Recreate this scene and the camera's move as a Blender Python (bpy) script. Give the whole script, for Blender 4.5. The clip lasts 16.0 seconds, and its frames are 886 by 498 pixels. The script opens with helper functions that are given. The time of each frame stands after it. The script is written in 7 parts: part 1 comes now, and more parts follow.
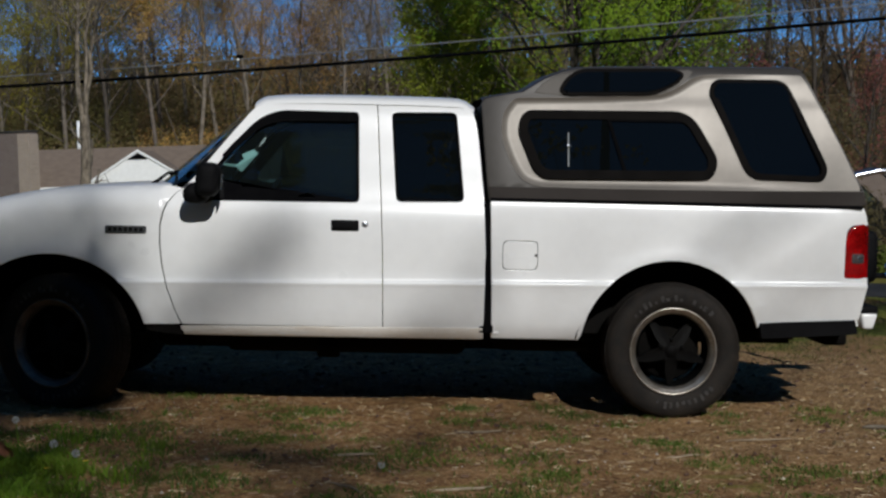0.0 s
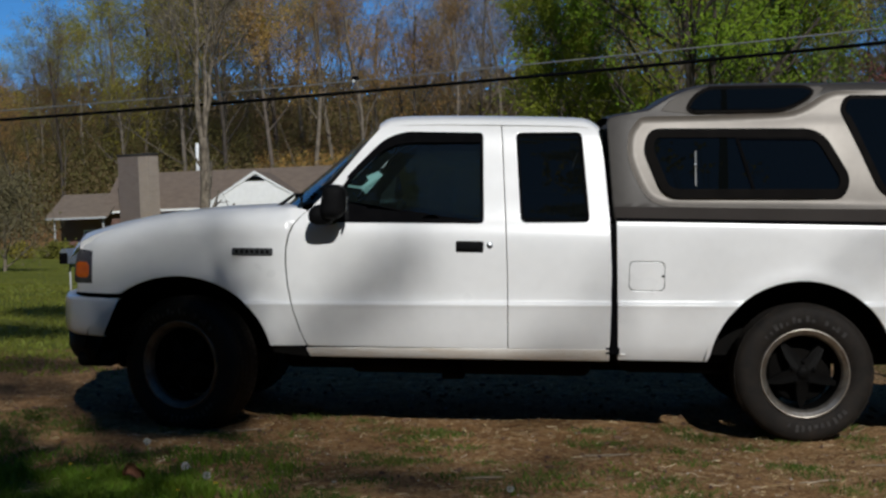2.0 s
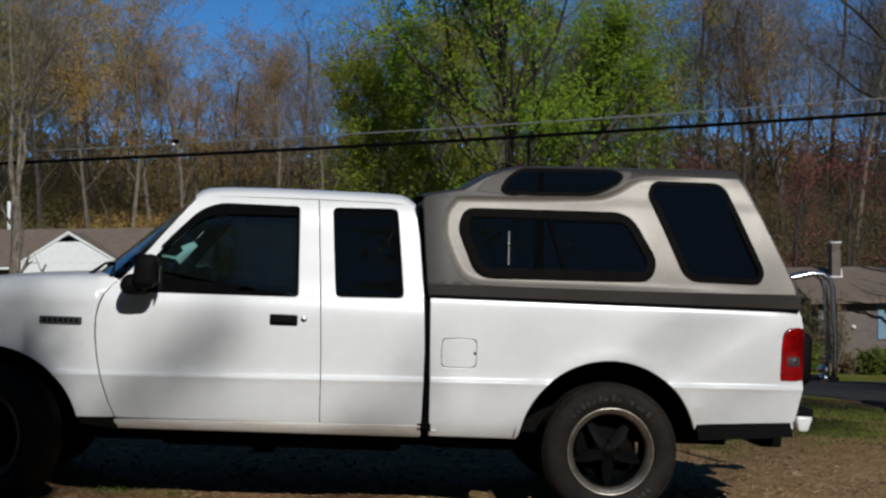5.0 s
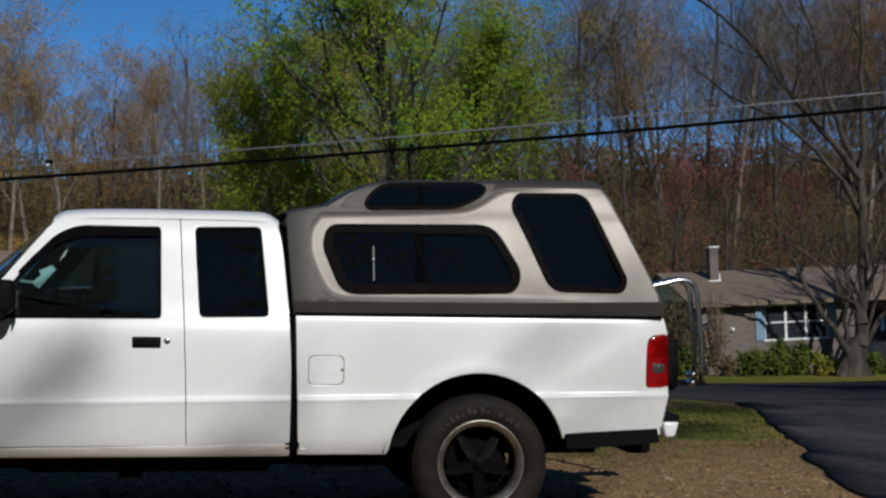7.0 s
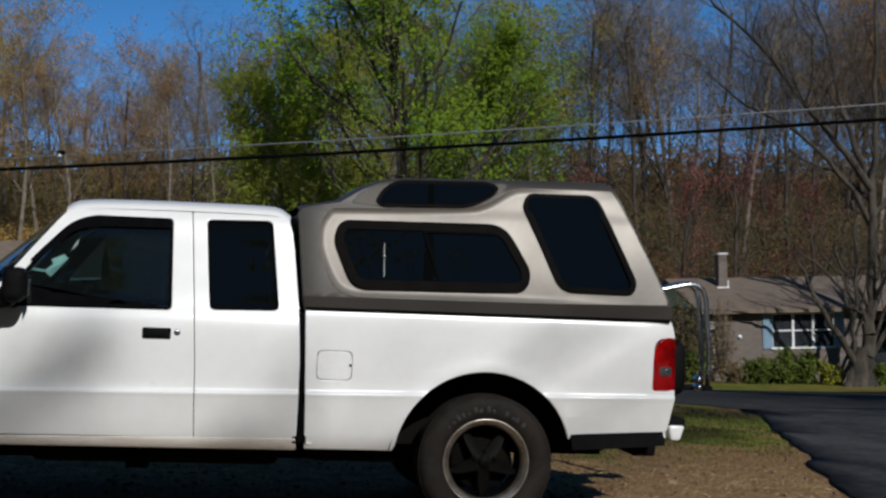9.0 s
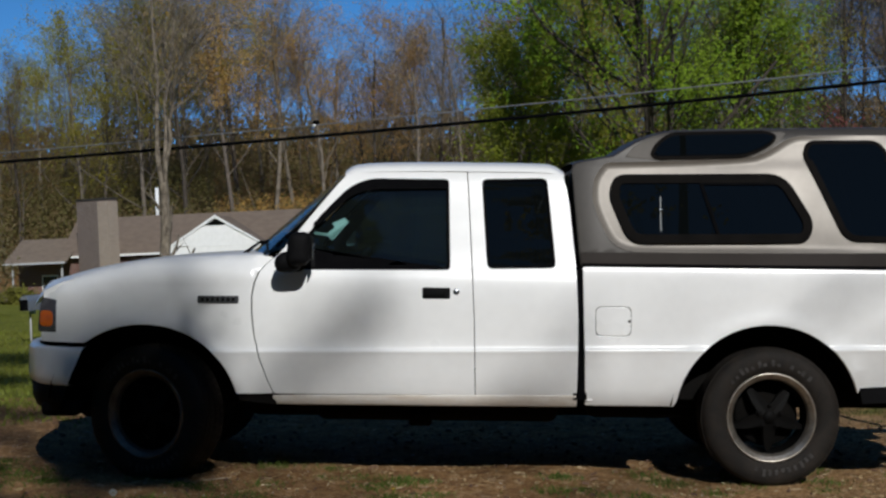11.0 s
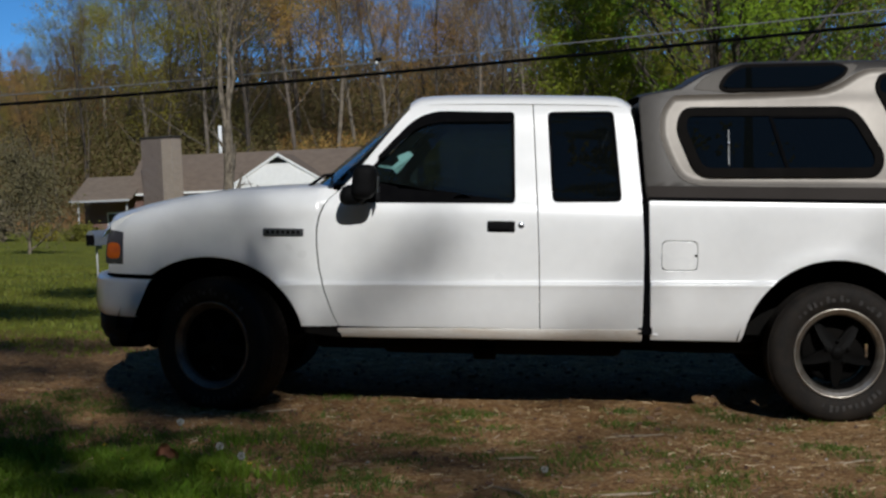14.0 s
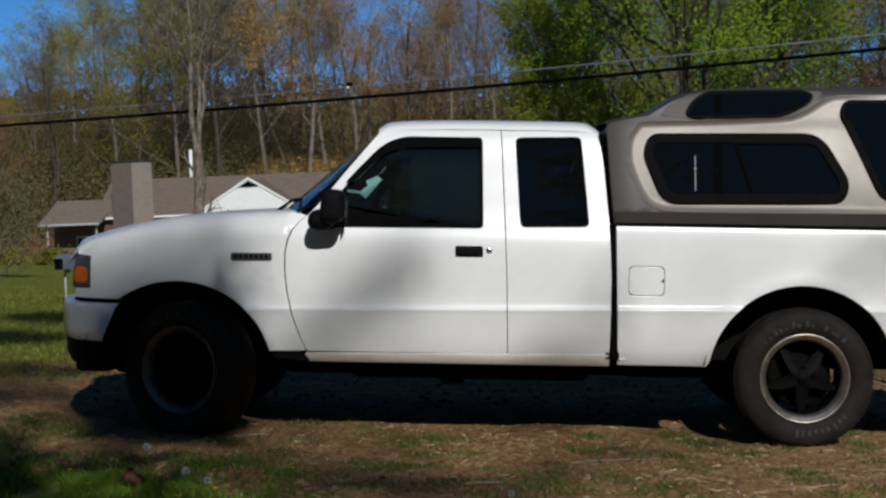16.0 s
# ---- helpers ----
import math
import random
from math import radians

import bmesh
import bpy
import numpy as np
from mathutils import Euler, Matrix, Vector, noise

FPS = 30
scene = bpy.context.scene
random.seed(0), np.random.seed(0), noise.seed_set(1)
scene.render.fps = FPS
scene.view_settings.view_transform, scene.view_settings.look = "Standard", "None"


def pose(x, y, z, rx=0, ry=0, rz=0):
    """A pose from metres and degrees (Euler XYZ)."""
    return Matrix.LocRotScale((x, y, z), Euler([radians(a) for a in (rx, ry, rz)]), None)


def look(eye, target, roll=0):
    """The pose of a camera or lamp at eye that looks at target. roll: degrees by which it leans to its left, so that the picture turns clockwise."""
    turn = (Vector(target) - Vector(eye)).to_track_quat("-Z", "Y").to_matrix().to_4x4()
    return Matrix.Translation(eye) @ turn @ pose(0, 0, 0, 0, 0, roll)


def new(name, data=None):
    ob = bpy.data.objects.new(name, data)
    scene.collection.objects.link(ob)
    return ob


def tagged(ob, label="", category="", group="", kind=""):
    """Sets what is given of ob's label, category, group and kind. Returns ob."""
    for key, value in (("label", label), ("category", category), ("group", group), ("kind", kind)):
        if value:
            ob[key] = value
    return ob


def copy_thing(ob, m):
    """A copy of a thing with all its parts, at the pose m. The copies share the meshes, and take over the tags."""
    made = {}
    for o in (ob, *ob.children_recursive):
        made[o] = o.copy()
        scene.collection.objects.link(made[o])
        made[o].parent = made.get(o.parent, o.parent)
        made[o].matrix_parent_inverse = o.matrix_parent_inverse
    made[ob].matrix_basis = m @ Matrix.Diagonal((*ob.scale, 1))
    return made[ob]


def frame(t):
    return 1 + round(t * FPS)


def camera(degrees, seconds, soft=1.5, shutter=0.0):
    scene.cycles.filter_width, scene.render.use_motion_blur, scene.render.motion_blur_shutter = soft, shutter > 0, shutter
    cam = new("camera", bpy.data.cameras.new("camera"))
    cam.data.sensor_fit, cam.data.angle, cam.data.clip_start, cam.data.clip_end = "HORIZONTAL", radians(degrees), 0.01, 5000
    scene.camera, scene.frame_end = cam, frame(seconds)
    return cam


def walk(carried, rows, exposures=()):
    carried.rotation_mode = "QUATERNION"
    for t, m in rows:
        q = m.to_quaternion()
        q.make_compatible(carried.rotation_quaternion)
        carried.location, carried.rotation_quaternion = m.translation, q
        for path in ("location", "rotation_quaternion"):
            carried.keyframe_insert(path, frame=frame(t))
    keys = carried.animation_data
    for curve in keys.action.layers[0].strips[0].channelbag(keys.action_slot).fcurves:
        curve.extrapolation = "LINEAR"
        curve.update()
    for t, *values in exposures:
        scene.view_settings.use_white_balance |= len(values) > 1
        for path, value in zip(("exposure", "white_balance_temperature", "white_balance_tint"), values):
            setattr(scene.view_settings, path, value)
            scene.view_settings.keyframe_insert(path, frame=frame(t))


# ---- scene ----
cam = camera(33.0, 16.0, soft=2.5)
PATH = [
    (0, (0.0767, -7.5740, 1.2020), (0.1599, -5.5779, 1.1098), 1.35),
    (0.5, (0.0621, -7.5650, 1.2043), (0.0676, -5.5667, 1.1207), 1.50),
    (1, (0.0476, -7.5327, 1.2045), (-0.0082, -5.5352, 1.1195), 0.73),
    (1.5, (0.0308, -7.5192, 1.2085), (-0.0451, -5.5222, 1.1300), 0.81),
    (2, (0.0194, -7.5261, 1.2097), (-0.0496, -5.5285, 1.1399), 0.90),
    (2.5, (0.0106, -7.5473, 1.2101), (-0.0527, -5.5491, 1.1516), 1.64),
    (3, (0.0052, -7.5415, 1.2088), (-0.0726, -5.5442, 1.1409), 1.36),
    (3.5, (-0.0206, -7.5577, 1.2060), (-0.1118, -5.5606, 1.1462), 1.15),
    (4, (-0.0266, -7.5476, 1.2049), (-0.1055, -5.5498, 1.1552), 1.71),
    (4.5, (-0.0052, -7.5462, 1.2280), (0.0357, -5.5466, 1.2276), 2.61),
    (5, (0.0366, -7.5599, 1.2451), (0.2065, -5.5673, 1.2732), 2.43),
    (5.2, (0.0515, -7.5682, 1.2493), (0.2633, -5.5800, 1.2941), 2.35),
    (7.3, (0.1477, -7.5511, 1.2594), (0.4774, -5.5792, 1.3125), 1.03),
    (7.5, (0.1462, -7.5554, 1.2559), (0.4780, -5.5840, 1.3171), 1.33),
    (8, (0.1493, -7.5636, 1.2583), (0.4850, -5.5929, 1.3156), 1.46),
    (8.5, (0.1452, -7.5664, 1.2541), (0.4705, -5.5940, 1.3164), 1.57),
    (9, (0.1314, -7.5786, 1.2492), (0.4409, -5.6034, 1.2990), 2.23),
    (9.5, (0.0921, -7.5870, 1.2472), (0.2884, -5.5970, 1.2865), 1.90),
    (10, (0.0598, -7.5765, 1.2402), (0.1887, -5.5808, 1.2543), 2.23),
    (10.2, (0.0446, -7.5614, 1.2361), (0.1398, -5.5637, 1.2423), 1.86),
    (12.3, (-0.0527, -7.5158, 1.2095), (-0.1403, -5.5187, 1.1454), 0.27),
    (12.5, (-0.0469, -7.5176, 1.2042), (-0.1346, -5.5211, 1.1256), 0.33),
    (13, (-0.0383, -7.5024, 1.2029), (-0.1402, -5.5070, 1.1148), 0.09),
    (13.5, (-0.0328, -7.5007, 1.1947), (-0.1175, -5.5046, 1.1018), 0.78),
    (14, (-0.0284, -7.5000, 1.1994), (-0.1265, -5.5046, 1.1048), 0.72),
    (14.5, (-0.0142, -7.4925, 1.2006), (-0.0956, -5.4962, 1.1108), -0.01),
    (15, (-0.0082, -7.4847, 1.1973), (-0.0672, -5.4872, 1.1168), 0.24),
    (15.5, (-0.0112, -7.5009, 1.2078), (-0.0805, -5.5027, 1.1587), 0.49),
    (16, (-0.0131, -7.5168, 1.2001), (-0.0730, -5.5186, 1.1392), 0.91),
]
TILT = Matrix.Rotation(radians(3.2), 4, "Y")  # the drive falls towards the road, the truck's rear is low
walk(cam, [(t, TILT @ look(eye, target, roll)) for t, eye, target, roll in PATH], exposures=[(0, -0.06), (4.5, 0.02), (8.5, 0.04), (9.5, 0.09), (10.2, 0.09), (12.5, 0.02), (16, 0.03)])


def P(x, y, z=0.0):
    """A place given along the slope of the drive, in upright world metres."""
    return TILT @ Vector((x, y, z))


# ---- sky and sun ----
world = bpy.data.worlds.new("sky")
scene.world = world
world.use_nodes = True
wn = world.node_tree.nodes
sky = wn.new("ShaderNodeTexSky")
sky.sky_type, sky.sun_disc = "NISHITA", False
SUN = Vector((0.27, -1.0, 0.66)).normalized()
sky.sun_elevation = math.asin(SUN.z)
sky.sun_rotation = math.atan2(SUN.x, SUN.y)
sky.altitude = 2500
sky.air_density, sky.dust_density, sky.ozone_density = 0.5, 0.0, 6.0
deep = wn.new("ShaderNodeHueSaturation")
deep.inputs["Hue"].default_value, deep.inputs["Saturation"].default_value = 0.492, 1.12
world.node_tree.links.new(sky.outputs[0], deep.inputs["Color"])
world.node_tree.links.new(deep.outputs[0], wn["Background"].inputs[0])
wn["Background"].inputs[1].default_value = 0.098
sun = new("sun", bpy.data.lights.new("sun", "SUN"))
sun.data.energy, sun.data.angle, sun.data.color = 3.36, radians(0.5), (0.97, 0.97, 0.955)
sun.matrix_world = look(SUN * 60, (0, 0, 0))


# ---- materials ----
def surface(name, c1, c2, scale=8.0, rough=0.6, metal=0.0, bump=0.0, fine=0.0, coat=0.0, spec=0.5, stretch=(1, 1, 1),
            per_object=0.0, sheet=0.0, per_island=0.0):
    """Two colours mixed by noise at two scales, with fine relief; a shade of its own per object or island."""
    m = bpy.data.materials.new(name)
    m.use_nodes = True
    n, l = m.node_tree.nodes, m.node_tree.links
    b = n["Principled BSDF"]
    b.inputs["Metallic"].default_value = metal
    b.inputs["Coat Weight"].default_value = coat
    b.inputs["Coat Roughness"].default_value = 0.16
    b.inputs["Specular IOR Level"].default_value = spec
    co = n.new("ShaderNodeTexCoord")
    mp = n.new("ShaderNodeMapping")
    mp.inputs["Scale"].default_value = stretch
    l.new(co.outputs["Object"], mp.inputs[0])
    n1, n2 = n.new("ShaderNodeTexNoise"), n.new("ShaderNodeTexNoise")
    n1.inputs["Scale"].default_value, n1.inputs["Detail"].default_value = scale, 5
    n2.inputs["Scale"].default_value, n2.inputs["Detail"].default_value = scale * 9, 3
    for t in (n1, n2):
        l.new(mp.outputs[0], t.inputs["Vector"])
    add = n.new("ShaderNodeMath")
    add.operation = "MULTIPLY_ADD"
    add.inputs[1].default_value, add.inputs[2].default_value = 0.5, 0.0
    l.new(n2.outputs["Fac"], add.inputs[0])
    half = n.new("ShaderNodeMath")
    half.operation = "MULTIPLY_ADD"
    half.inputs[1].default_value = 0.9
    l.new(n1.outputs["Fac"], half.inputs[0])
    l.new(add.outputs[0], half.inputs[2])
    ramp = n.new("ShaderNodeMapRange")
    ramp.inputs["From Min"].default_value, ramp.inputs["From Max"].default_value = 0.5, 0.9
    l.new(half.outputs[0], ramp.inputs["Value"])
    mix = n.new("ShaderNodeMix")
    mix.data_type = "RGBA"
    mix.inputs["A"].default_value, mix.inputs["B"].default_value = (*c1, 1), (*c2, 1)
    l.new(ramp.outputs[0], mix.inputs["Factor"])
    out = mix.outputs["Result"]
    for amount, node, socket in ((per_object, "ShaderNodeObjectInfo", "Random"), (per_island, "ShaderNodeNewGeometry", "Random Per Island")):
        if amount:
            info = n.new(node)
            hue = n.new("ShaderNodeHueSaturation")
            mr, mh = n.new("ShaderNodeMapRange"), n.new("ShaderNodeMapRange")
            mr.inputs["To Min"].default_value, mr.inputs["To Max"].default_value = 1 - amount, 1 + amount
            mh.inputs["To Min"].default_value, mh.inputs["To Max"].default_value = 0.5 - amount * 0.05, 0.5 + amount * 0.05
            l.new(info.outputs[socket], mr.inputs["Value"])
            l.new(info.outputs[socket], mh.inputs["Value"])
            l.new(mr.outputs[0], hue.inputs["Value"])
            l.new(mh.outputs[0], hue.inputs["Hue"])
            l.new(out, hue.inputs["Color"])
            out = hue.outputs[0]
    l.new(out, b.inputs["Base Color"])
    rr = n.new("ShaderNodeMapRange")
    rr.inputs["To Min"].default_value, rr.inputs["To Max"].default_value = max(0.02, rough - 0.08), min(1, rough + 0.08)
    l.new(n1.outputs["Fac"], rr.inputs["Value"])
    l.new(rr.outputs[0], b.inputs["Roughness"])
    if bump:
        bn = n.new("ShaderNodeBump")
        bn.inputs["Strength"].default_value, bn.inputs["Distance"].default_value = bump, fine or 0.01
        l.new(half.outputs[0], bn.inputs["Height"])
        l.new(bn.outputs[0], b.inputs["Normal"])
    if sheet:  # thin leaves let light through
        tr = n.new("ShaderNodeBsdfTranslucent")
        ms = n.new("ShaderNodeMixShader")
        ms.inputs[0].default_value = sheet
        l.new(out, tr.inputs[0])
        l.new(b.outputs[0], ms.inputs[1])
        l.new(tr.outputs[0], ms.inputs[2])
        l.new(ms.outputs[0], n["Material Output"].inputs[0])
    return m


def pane(name, tint, ior=1.5, rough=0.0, dust=0.0):
    """Tinted sheet glass: it lets tinted light through, mirrors by Fresnel and bears a pale veil painted in for
    reflections.
    """
    m = bpy.data.materials.new(name)
    m.use_nodes = True
    n, l = m.node_tree.nodes, m.node_tree.links
    n.remove(n["Principled BSDF"])
    t, g, f, x = n.new("ShaderNodeBsdfTransparent"), n.new("ShaderNodeBsdfGlossy"), n.new("ShaderNodeFresnel"), n.new("ShaderNodeMixShader")
    t.inputs[0].default_value = (*tint, 1)
    g.inputs["Roughness"].default_value = rough
    f.inputs[0].default_value = ior
    l.new(f.outputs[0], x.inputs[0])
    l.new(t.outputs[0], x.inputs[1])
    l.new(g.outputs[0], x.inputs[2])
    # pale teal diffuse layer, put in for what the panes reflect
    if dust:
        d, y = n.new("ShaderNodeBsdfDiffuse"), n.new("ShaderNodeMixShader")
        d.inputs[0].default_value = (0.40, 0.52, 0.53, 1)
        y.inputs[0].default_value = dust
        l.new(x.outputs[0], y.inputs[1])
        l.new(d.outputs[0], y.inputs[2])
        x = y
    l.new(x.outputs[0], n["Material Output"].inputs[0])
    return m


WHITE = surface("white_paint", (0.80, 0.798, 0.785), (0.75, 0.747, 0.735), 2.0, 0.30, coat=0.5)
SEAL = surface("black_rubber", (0.002, 0.002, 0.0025), (0.004, 0.004, 0.0045), 20, 0.85, spec=0.03)
PLASTIC = surface("black_plastic", (0.003, 0.003, 0.0035), (0.006, 0.006, 0.0065), 14, 0.7, bump=0.1, fine=0.001, spec=0.08)
DARK = surface("underbody_black", (0.003, 0.003, 0.003), (0.006, 0.005, 0.004), 6, 0.9, spec=0.1)
GLASS = pane("tinted_glass", (0.46, 0.62, 0.62), 1.5, dust=0.009)
SCREEN = pane("windscreen_glass", (0.40, 0.50, 0.50), 1.45, dust=0.03)
# far door pane deepened in tint, so the view through the cab stays dark
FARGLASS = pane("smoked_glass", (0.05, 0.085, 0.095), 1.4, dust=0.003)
CAPGLASS = pane("dark_glass", (0.02, 0.025, 0.03), 1.36, dust=0.006)
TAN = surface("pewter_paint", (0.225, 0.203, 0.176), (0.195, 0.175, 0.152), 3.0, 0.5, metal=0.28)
# half-dark copy of the pewter paint: the upper panel's shade is in the colour
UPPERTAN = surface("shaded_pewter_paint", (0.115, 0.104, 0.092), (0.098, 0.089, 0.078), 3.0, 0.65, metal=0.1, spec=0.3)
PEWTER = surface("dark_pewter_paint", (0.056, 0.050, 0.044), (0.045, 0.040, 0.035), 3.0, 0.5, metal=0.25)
FOOTDARK = surface("dark_moulding_paint", (0.044, 0.038, 0.035), (0.036, 0.031, 0.028), 4.0, 0.6, spec=0.2)
RIM = surface("polished_alloy", (0.52, 0.48, 0.42), (0.25, 0.215, 0.175), 18, 0.42, metal=0.9)
SHADEDRIM = surface("brake_dusted_alloy", (0.26, 0.205, 0.165), (0.13, 0.10, 0.08), 14, 0.5, metal=0.7)
SPOKE = surface("black_alloy", (0.0035, 0.0035, 0.0035), (0.006, 0.0055, 0.005), 12, 0.6, spec=0.07)
DUSTY = surface("dusty_white_paint", (0.76, 0.74, 0.70), (0.60, 0.53, 0.45), 9, 0.5, coat=0.2, stretch=(0.5, 1, 3))
TYRE = surface("tyre_rubber", (0.010, 0.009, 0.008), (0.024, 0.019, 0.015), 16, 0.75, bump=0.2, fine=0.002, spec=0.2)
LETTER = surface("worn_white_lettering", (0.055, 0.05, 0.046), (0.010, 0.009, 0.008), 60, 0.8)
CHROME = surface("chrome", (0.50, 0.53, 0.57), (0.30, 0.32, 0.36), 9, 0.28, metal=1.0)
REDLENS = surface("red_lens", (0.38, 0.003, 0.004), (0.06, 0.001, 0.001), 9, 0.06, coat=0.3)
AMBER = surface("amber_lens", (0.75, 0.16, 0.01), (0.6, 0.11, 0.01), 30, 0.15, coat=1.0)
LAMPGLASS = surface("lamp_glass", (0.15, 0.13, 0.13), (0.06, 0.05, 0.05), 30, 0.12, coat=1.0, metal=0.4)
CABIN = surface("grey_cabin_cloth", (0.05, 0.055, 0.055), (0.085, 0.09, 0.088), 30, 0.9, spec=0.1)
PULL = surface("grey_plastic_pull", (0.035, 0.042, 0.043), (0.025, 0.03, 0.03), 12, 0.4)
PALEGREEN = surface("pale_paper", (0.80, 0.88, 0.84), (0.7, 0.8, 0.76), 20, 0.8)
BARK = surface("pale_bark", (0.22, 0.18, 0.135), (0.10, 0.08, 0.06), 3, 0.95, bump=0.4, fine=0.03, per_object=0.2)
DARKBARK = surface("grey_bark", (0.16, 0.13, 0.10), (0.08, 0.065, 0.05), 3, 0.95, bump=0.4, fine=0.03, per_object=0.2)
SHINGLE = surface("brown_shingle", (0.185, 0.140, 0.104), (0.14, 0.105, 0.080), 2, 0.9, per_object=0.12)
TRIM = surface("white_house_paint", (0.78, 0.78, 0.76), (0.70, 0.70, 0.68), 5, 0.6)
SIDING = surface("white_siding", (0.80, 0.79, 0.76), (0.74, 0.73, 0.70), 4, 0.6)
SHUTTERGREY = surface("grey_louvre", (0.40, 0.40, 0.40), (0.32, 0.32, 0.32), 8, 0.7)
SHUTTER = surface("blue_grey_shutter", (0.20, 0.31, 0.40), (0.17, 0.27, 0.36), 6, 0.7)
APRON = surface("worn_asphalt", (0.015, 0.0148, 0.0155), (0.068, 0.066, 0.064), 1.3, 0.9, bump=0.5, fine=0.01, spec=0.15)
ASPHALT = surface("asphalt", (0.013, 0.013, 0.0135), (0.055, 0.053, 0.051), 0.3, 0.9, bump=0.5, fine=0.01, spec=0.12)
GALVANISED = surface("galvanised_sheet", (0.30, 0.33, 0.37), (0.20, 0.22, 0.25), 12, 0.35, metal=0.5)
HEADLAMP = surface("smoky_headlamp", (0.10, 0.10, 0.115), (0.06, 0.06, 0.07), 20, 0.2, coat=0.6, metal=0.3)
FRAME = surface("dark_brown_frame", (0.006, 0.005, 0.0045), (0.004, 0.0035, 0.0032), 12, 0.75, spec=0.05)
OAKBARK = surface("patchy_oak_bark", (0.085, 0.069, 0.05), (0.014, 0.011, 0.009), 1.6, 0.95, bump=0.6, fine=0.04, stretch=(2, 2, 0.7))
MOTTLED = surface("mottled_sycamore_bark", (0.27, 0.225, 0.17), (0.065, 0.05, 0.037), 5, 0.95, bump=0.5, fine=0.03, stretch=(2, 2, 0.8))
DEEPBARK = surface("dark_oak_bark", (0.08, 0.063, 0.047), (0.03, 0.023, 0.017), 4, 0.95, bump=0.6, fine=0.04, stretch=(3, 3, 1))
WOOD = surface("weathered_wood", (0.34, 0.27, 0.19), (0.20, 0.155, 0.105), 10, 0.9, stretch=(1, 6, 1))


def leafy(name, c1, c2, sheet=0.25, vary=0.28):
    return surface(name, c1, c2, 0.6, 0.75, sheet=sheet, per_island=vary, per_object=0.15)


LEAF_GREEN = leafy("spring_green_leaf", (0.145, 0.25, 0.008), (0.25, 0.35, 0.018), 0.45, 0.14)
LEAF_OLIVE = leafy("olive_bud_leaf", (0.301, 0.273, 0.028), (0.42, 0.364, 0.042), 0.5, 0.14)
LEAF_MOSSY = leafy("yellow_green_bud", (0.26, 0.286, 0.0156), (0.364, 0.364, 0.026), 0.5, 0.14)
LEAF_SAGE = leafy("olive_green_bud", (0.22, 0.255, 0.02), (0.31, 0.335, 0.03), 0.5, 0.14)
LEAF_BROWN = leafy("orange_brown_bud", (0.434, 0.245, 0.07), (0.56, 0.336, 0.105), 0.5, 0.14)
LEAF_TWIG = leafy("grey_brown_twig", (0.297, 0.24, 0.169), (0.392, 0.317, 0.23), 0.5, 0.14)
LEAF_RED = leafy("red_maple_bud", (0.25, 0.075, 0.06), (0.34, 0.115, 0.09), 0.5, 0.14)
LEAF_UNDER = leafy("dry_understorey", (0.168, 0.117, 0.053), (0.222, 0.158, 0.075), 0.5, 0.14)
LEAF_DULL = leafy("dull_olive_brush", (0.135, 0.118, 0.034), (0.18, 0.155, 0.048), 0.5, 0.14)
LEAF_HILL = leafy("brown_hill_brush", (0.086, 0.066, 0.027), (0.125, 0.095, 0.038), 0.4, 0.3)
LEAF_MAROON = leafy("maroon_bud", (0.17, 0.05, 0.038), (0.24, 0.078, 0.058), 0.4, 0.2)
LEAF_DARKTWIG = leafy("dark_oak_twig", (0.085, 0.068, 0.052), (0.13, 0.105, 0.08), 0.3, 0.2)
LEAF_HEDGE = leafy("hedge_leaf", (0.052, 0.080, 0.005), (0.112, 0.140, 0.010))
LEAF_MOUND = leafy("clipped_bush_leaf", (0.10, 0.098, 0.010), (0.15, 0.14, 0.018))
LEAF_BUSH = leafy("bush_leaf", (0.040, 0.066, 0.006), (0.082, 0.112, 0.012))
GRASS = leafy("grass_blade", (0.075, 0.17, 0.004), (0.16, 0.25, 0.009), 0.35)
VERGE = leafy("verge_blade", (0.034, 0.044, 0.004), (0.072, 0.075, 0.009))
MOSS = leafy("low_tuft", (0.045, 0.085, 0.005), (0.09, 0.135, 0.010))
LAWN = leafy("mown_lawn_blade", (0.105, 0.125, 0.010), (0.165, 0.17, 0.020))
STRAW = surface("dry_straw", (0.42, 0.30, 0.165), (0.18, 0.115, 0.055), 30, 0.9, per_island=0.35)


# ---- mesh helpers ----
def part(name, bm, material, parent, label=""):
    """One mesh object under a thing, a part or nothing."""
    me = bpy.data.meshes.new(name)
    bm.to_mesh(me)
    bm.free()
    me.materials.append(material)
    bent = me.attributes.get("bent")
    if bent:  # the normals of the curved sheet itself
        ns = [tuple(d.vector) for d in bent.data]
        me.normals_split_custom_set_from_vertices(ns)
        me.attributes.remove(me.attributes["bent"])
    ob = new(name, me)
    ob.parent = parent
    return tagged(ob, label)


def empty(name, m, label, category, group="", kind=""):
    ob = new(name)
    ob.matrix_world = m
    ob.empty_display_size = 0.2
    return tagged(ob, label, category, group, kind)


def smooth(bm, flag=True):
    for f in bm.faces:
        f.smooth = flag
    return bm


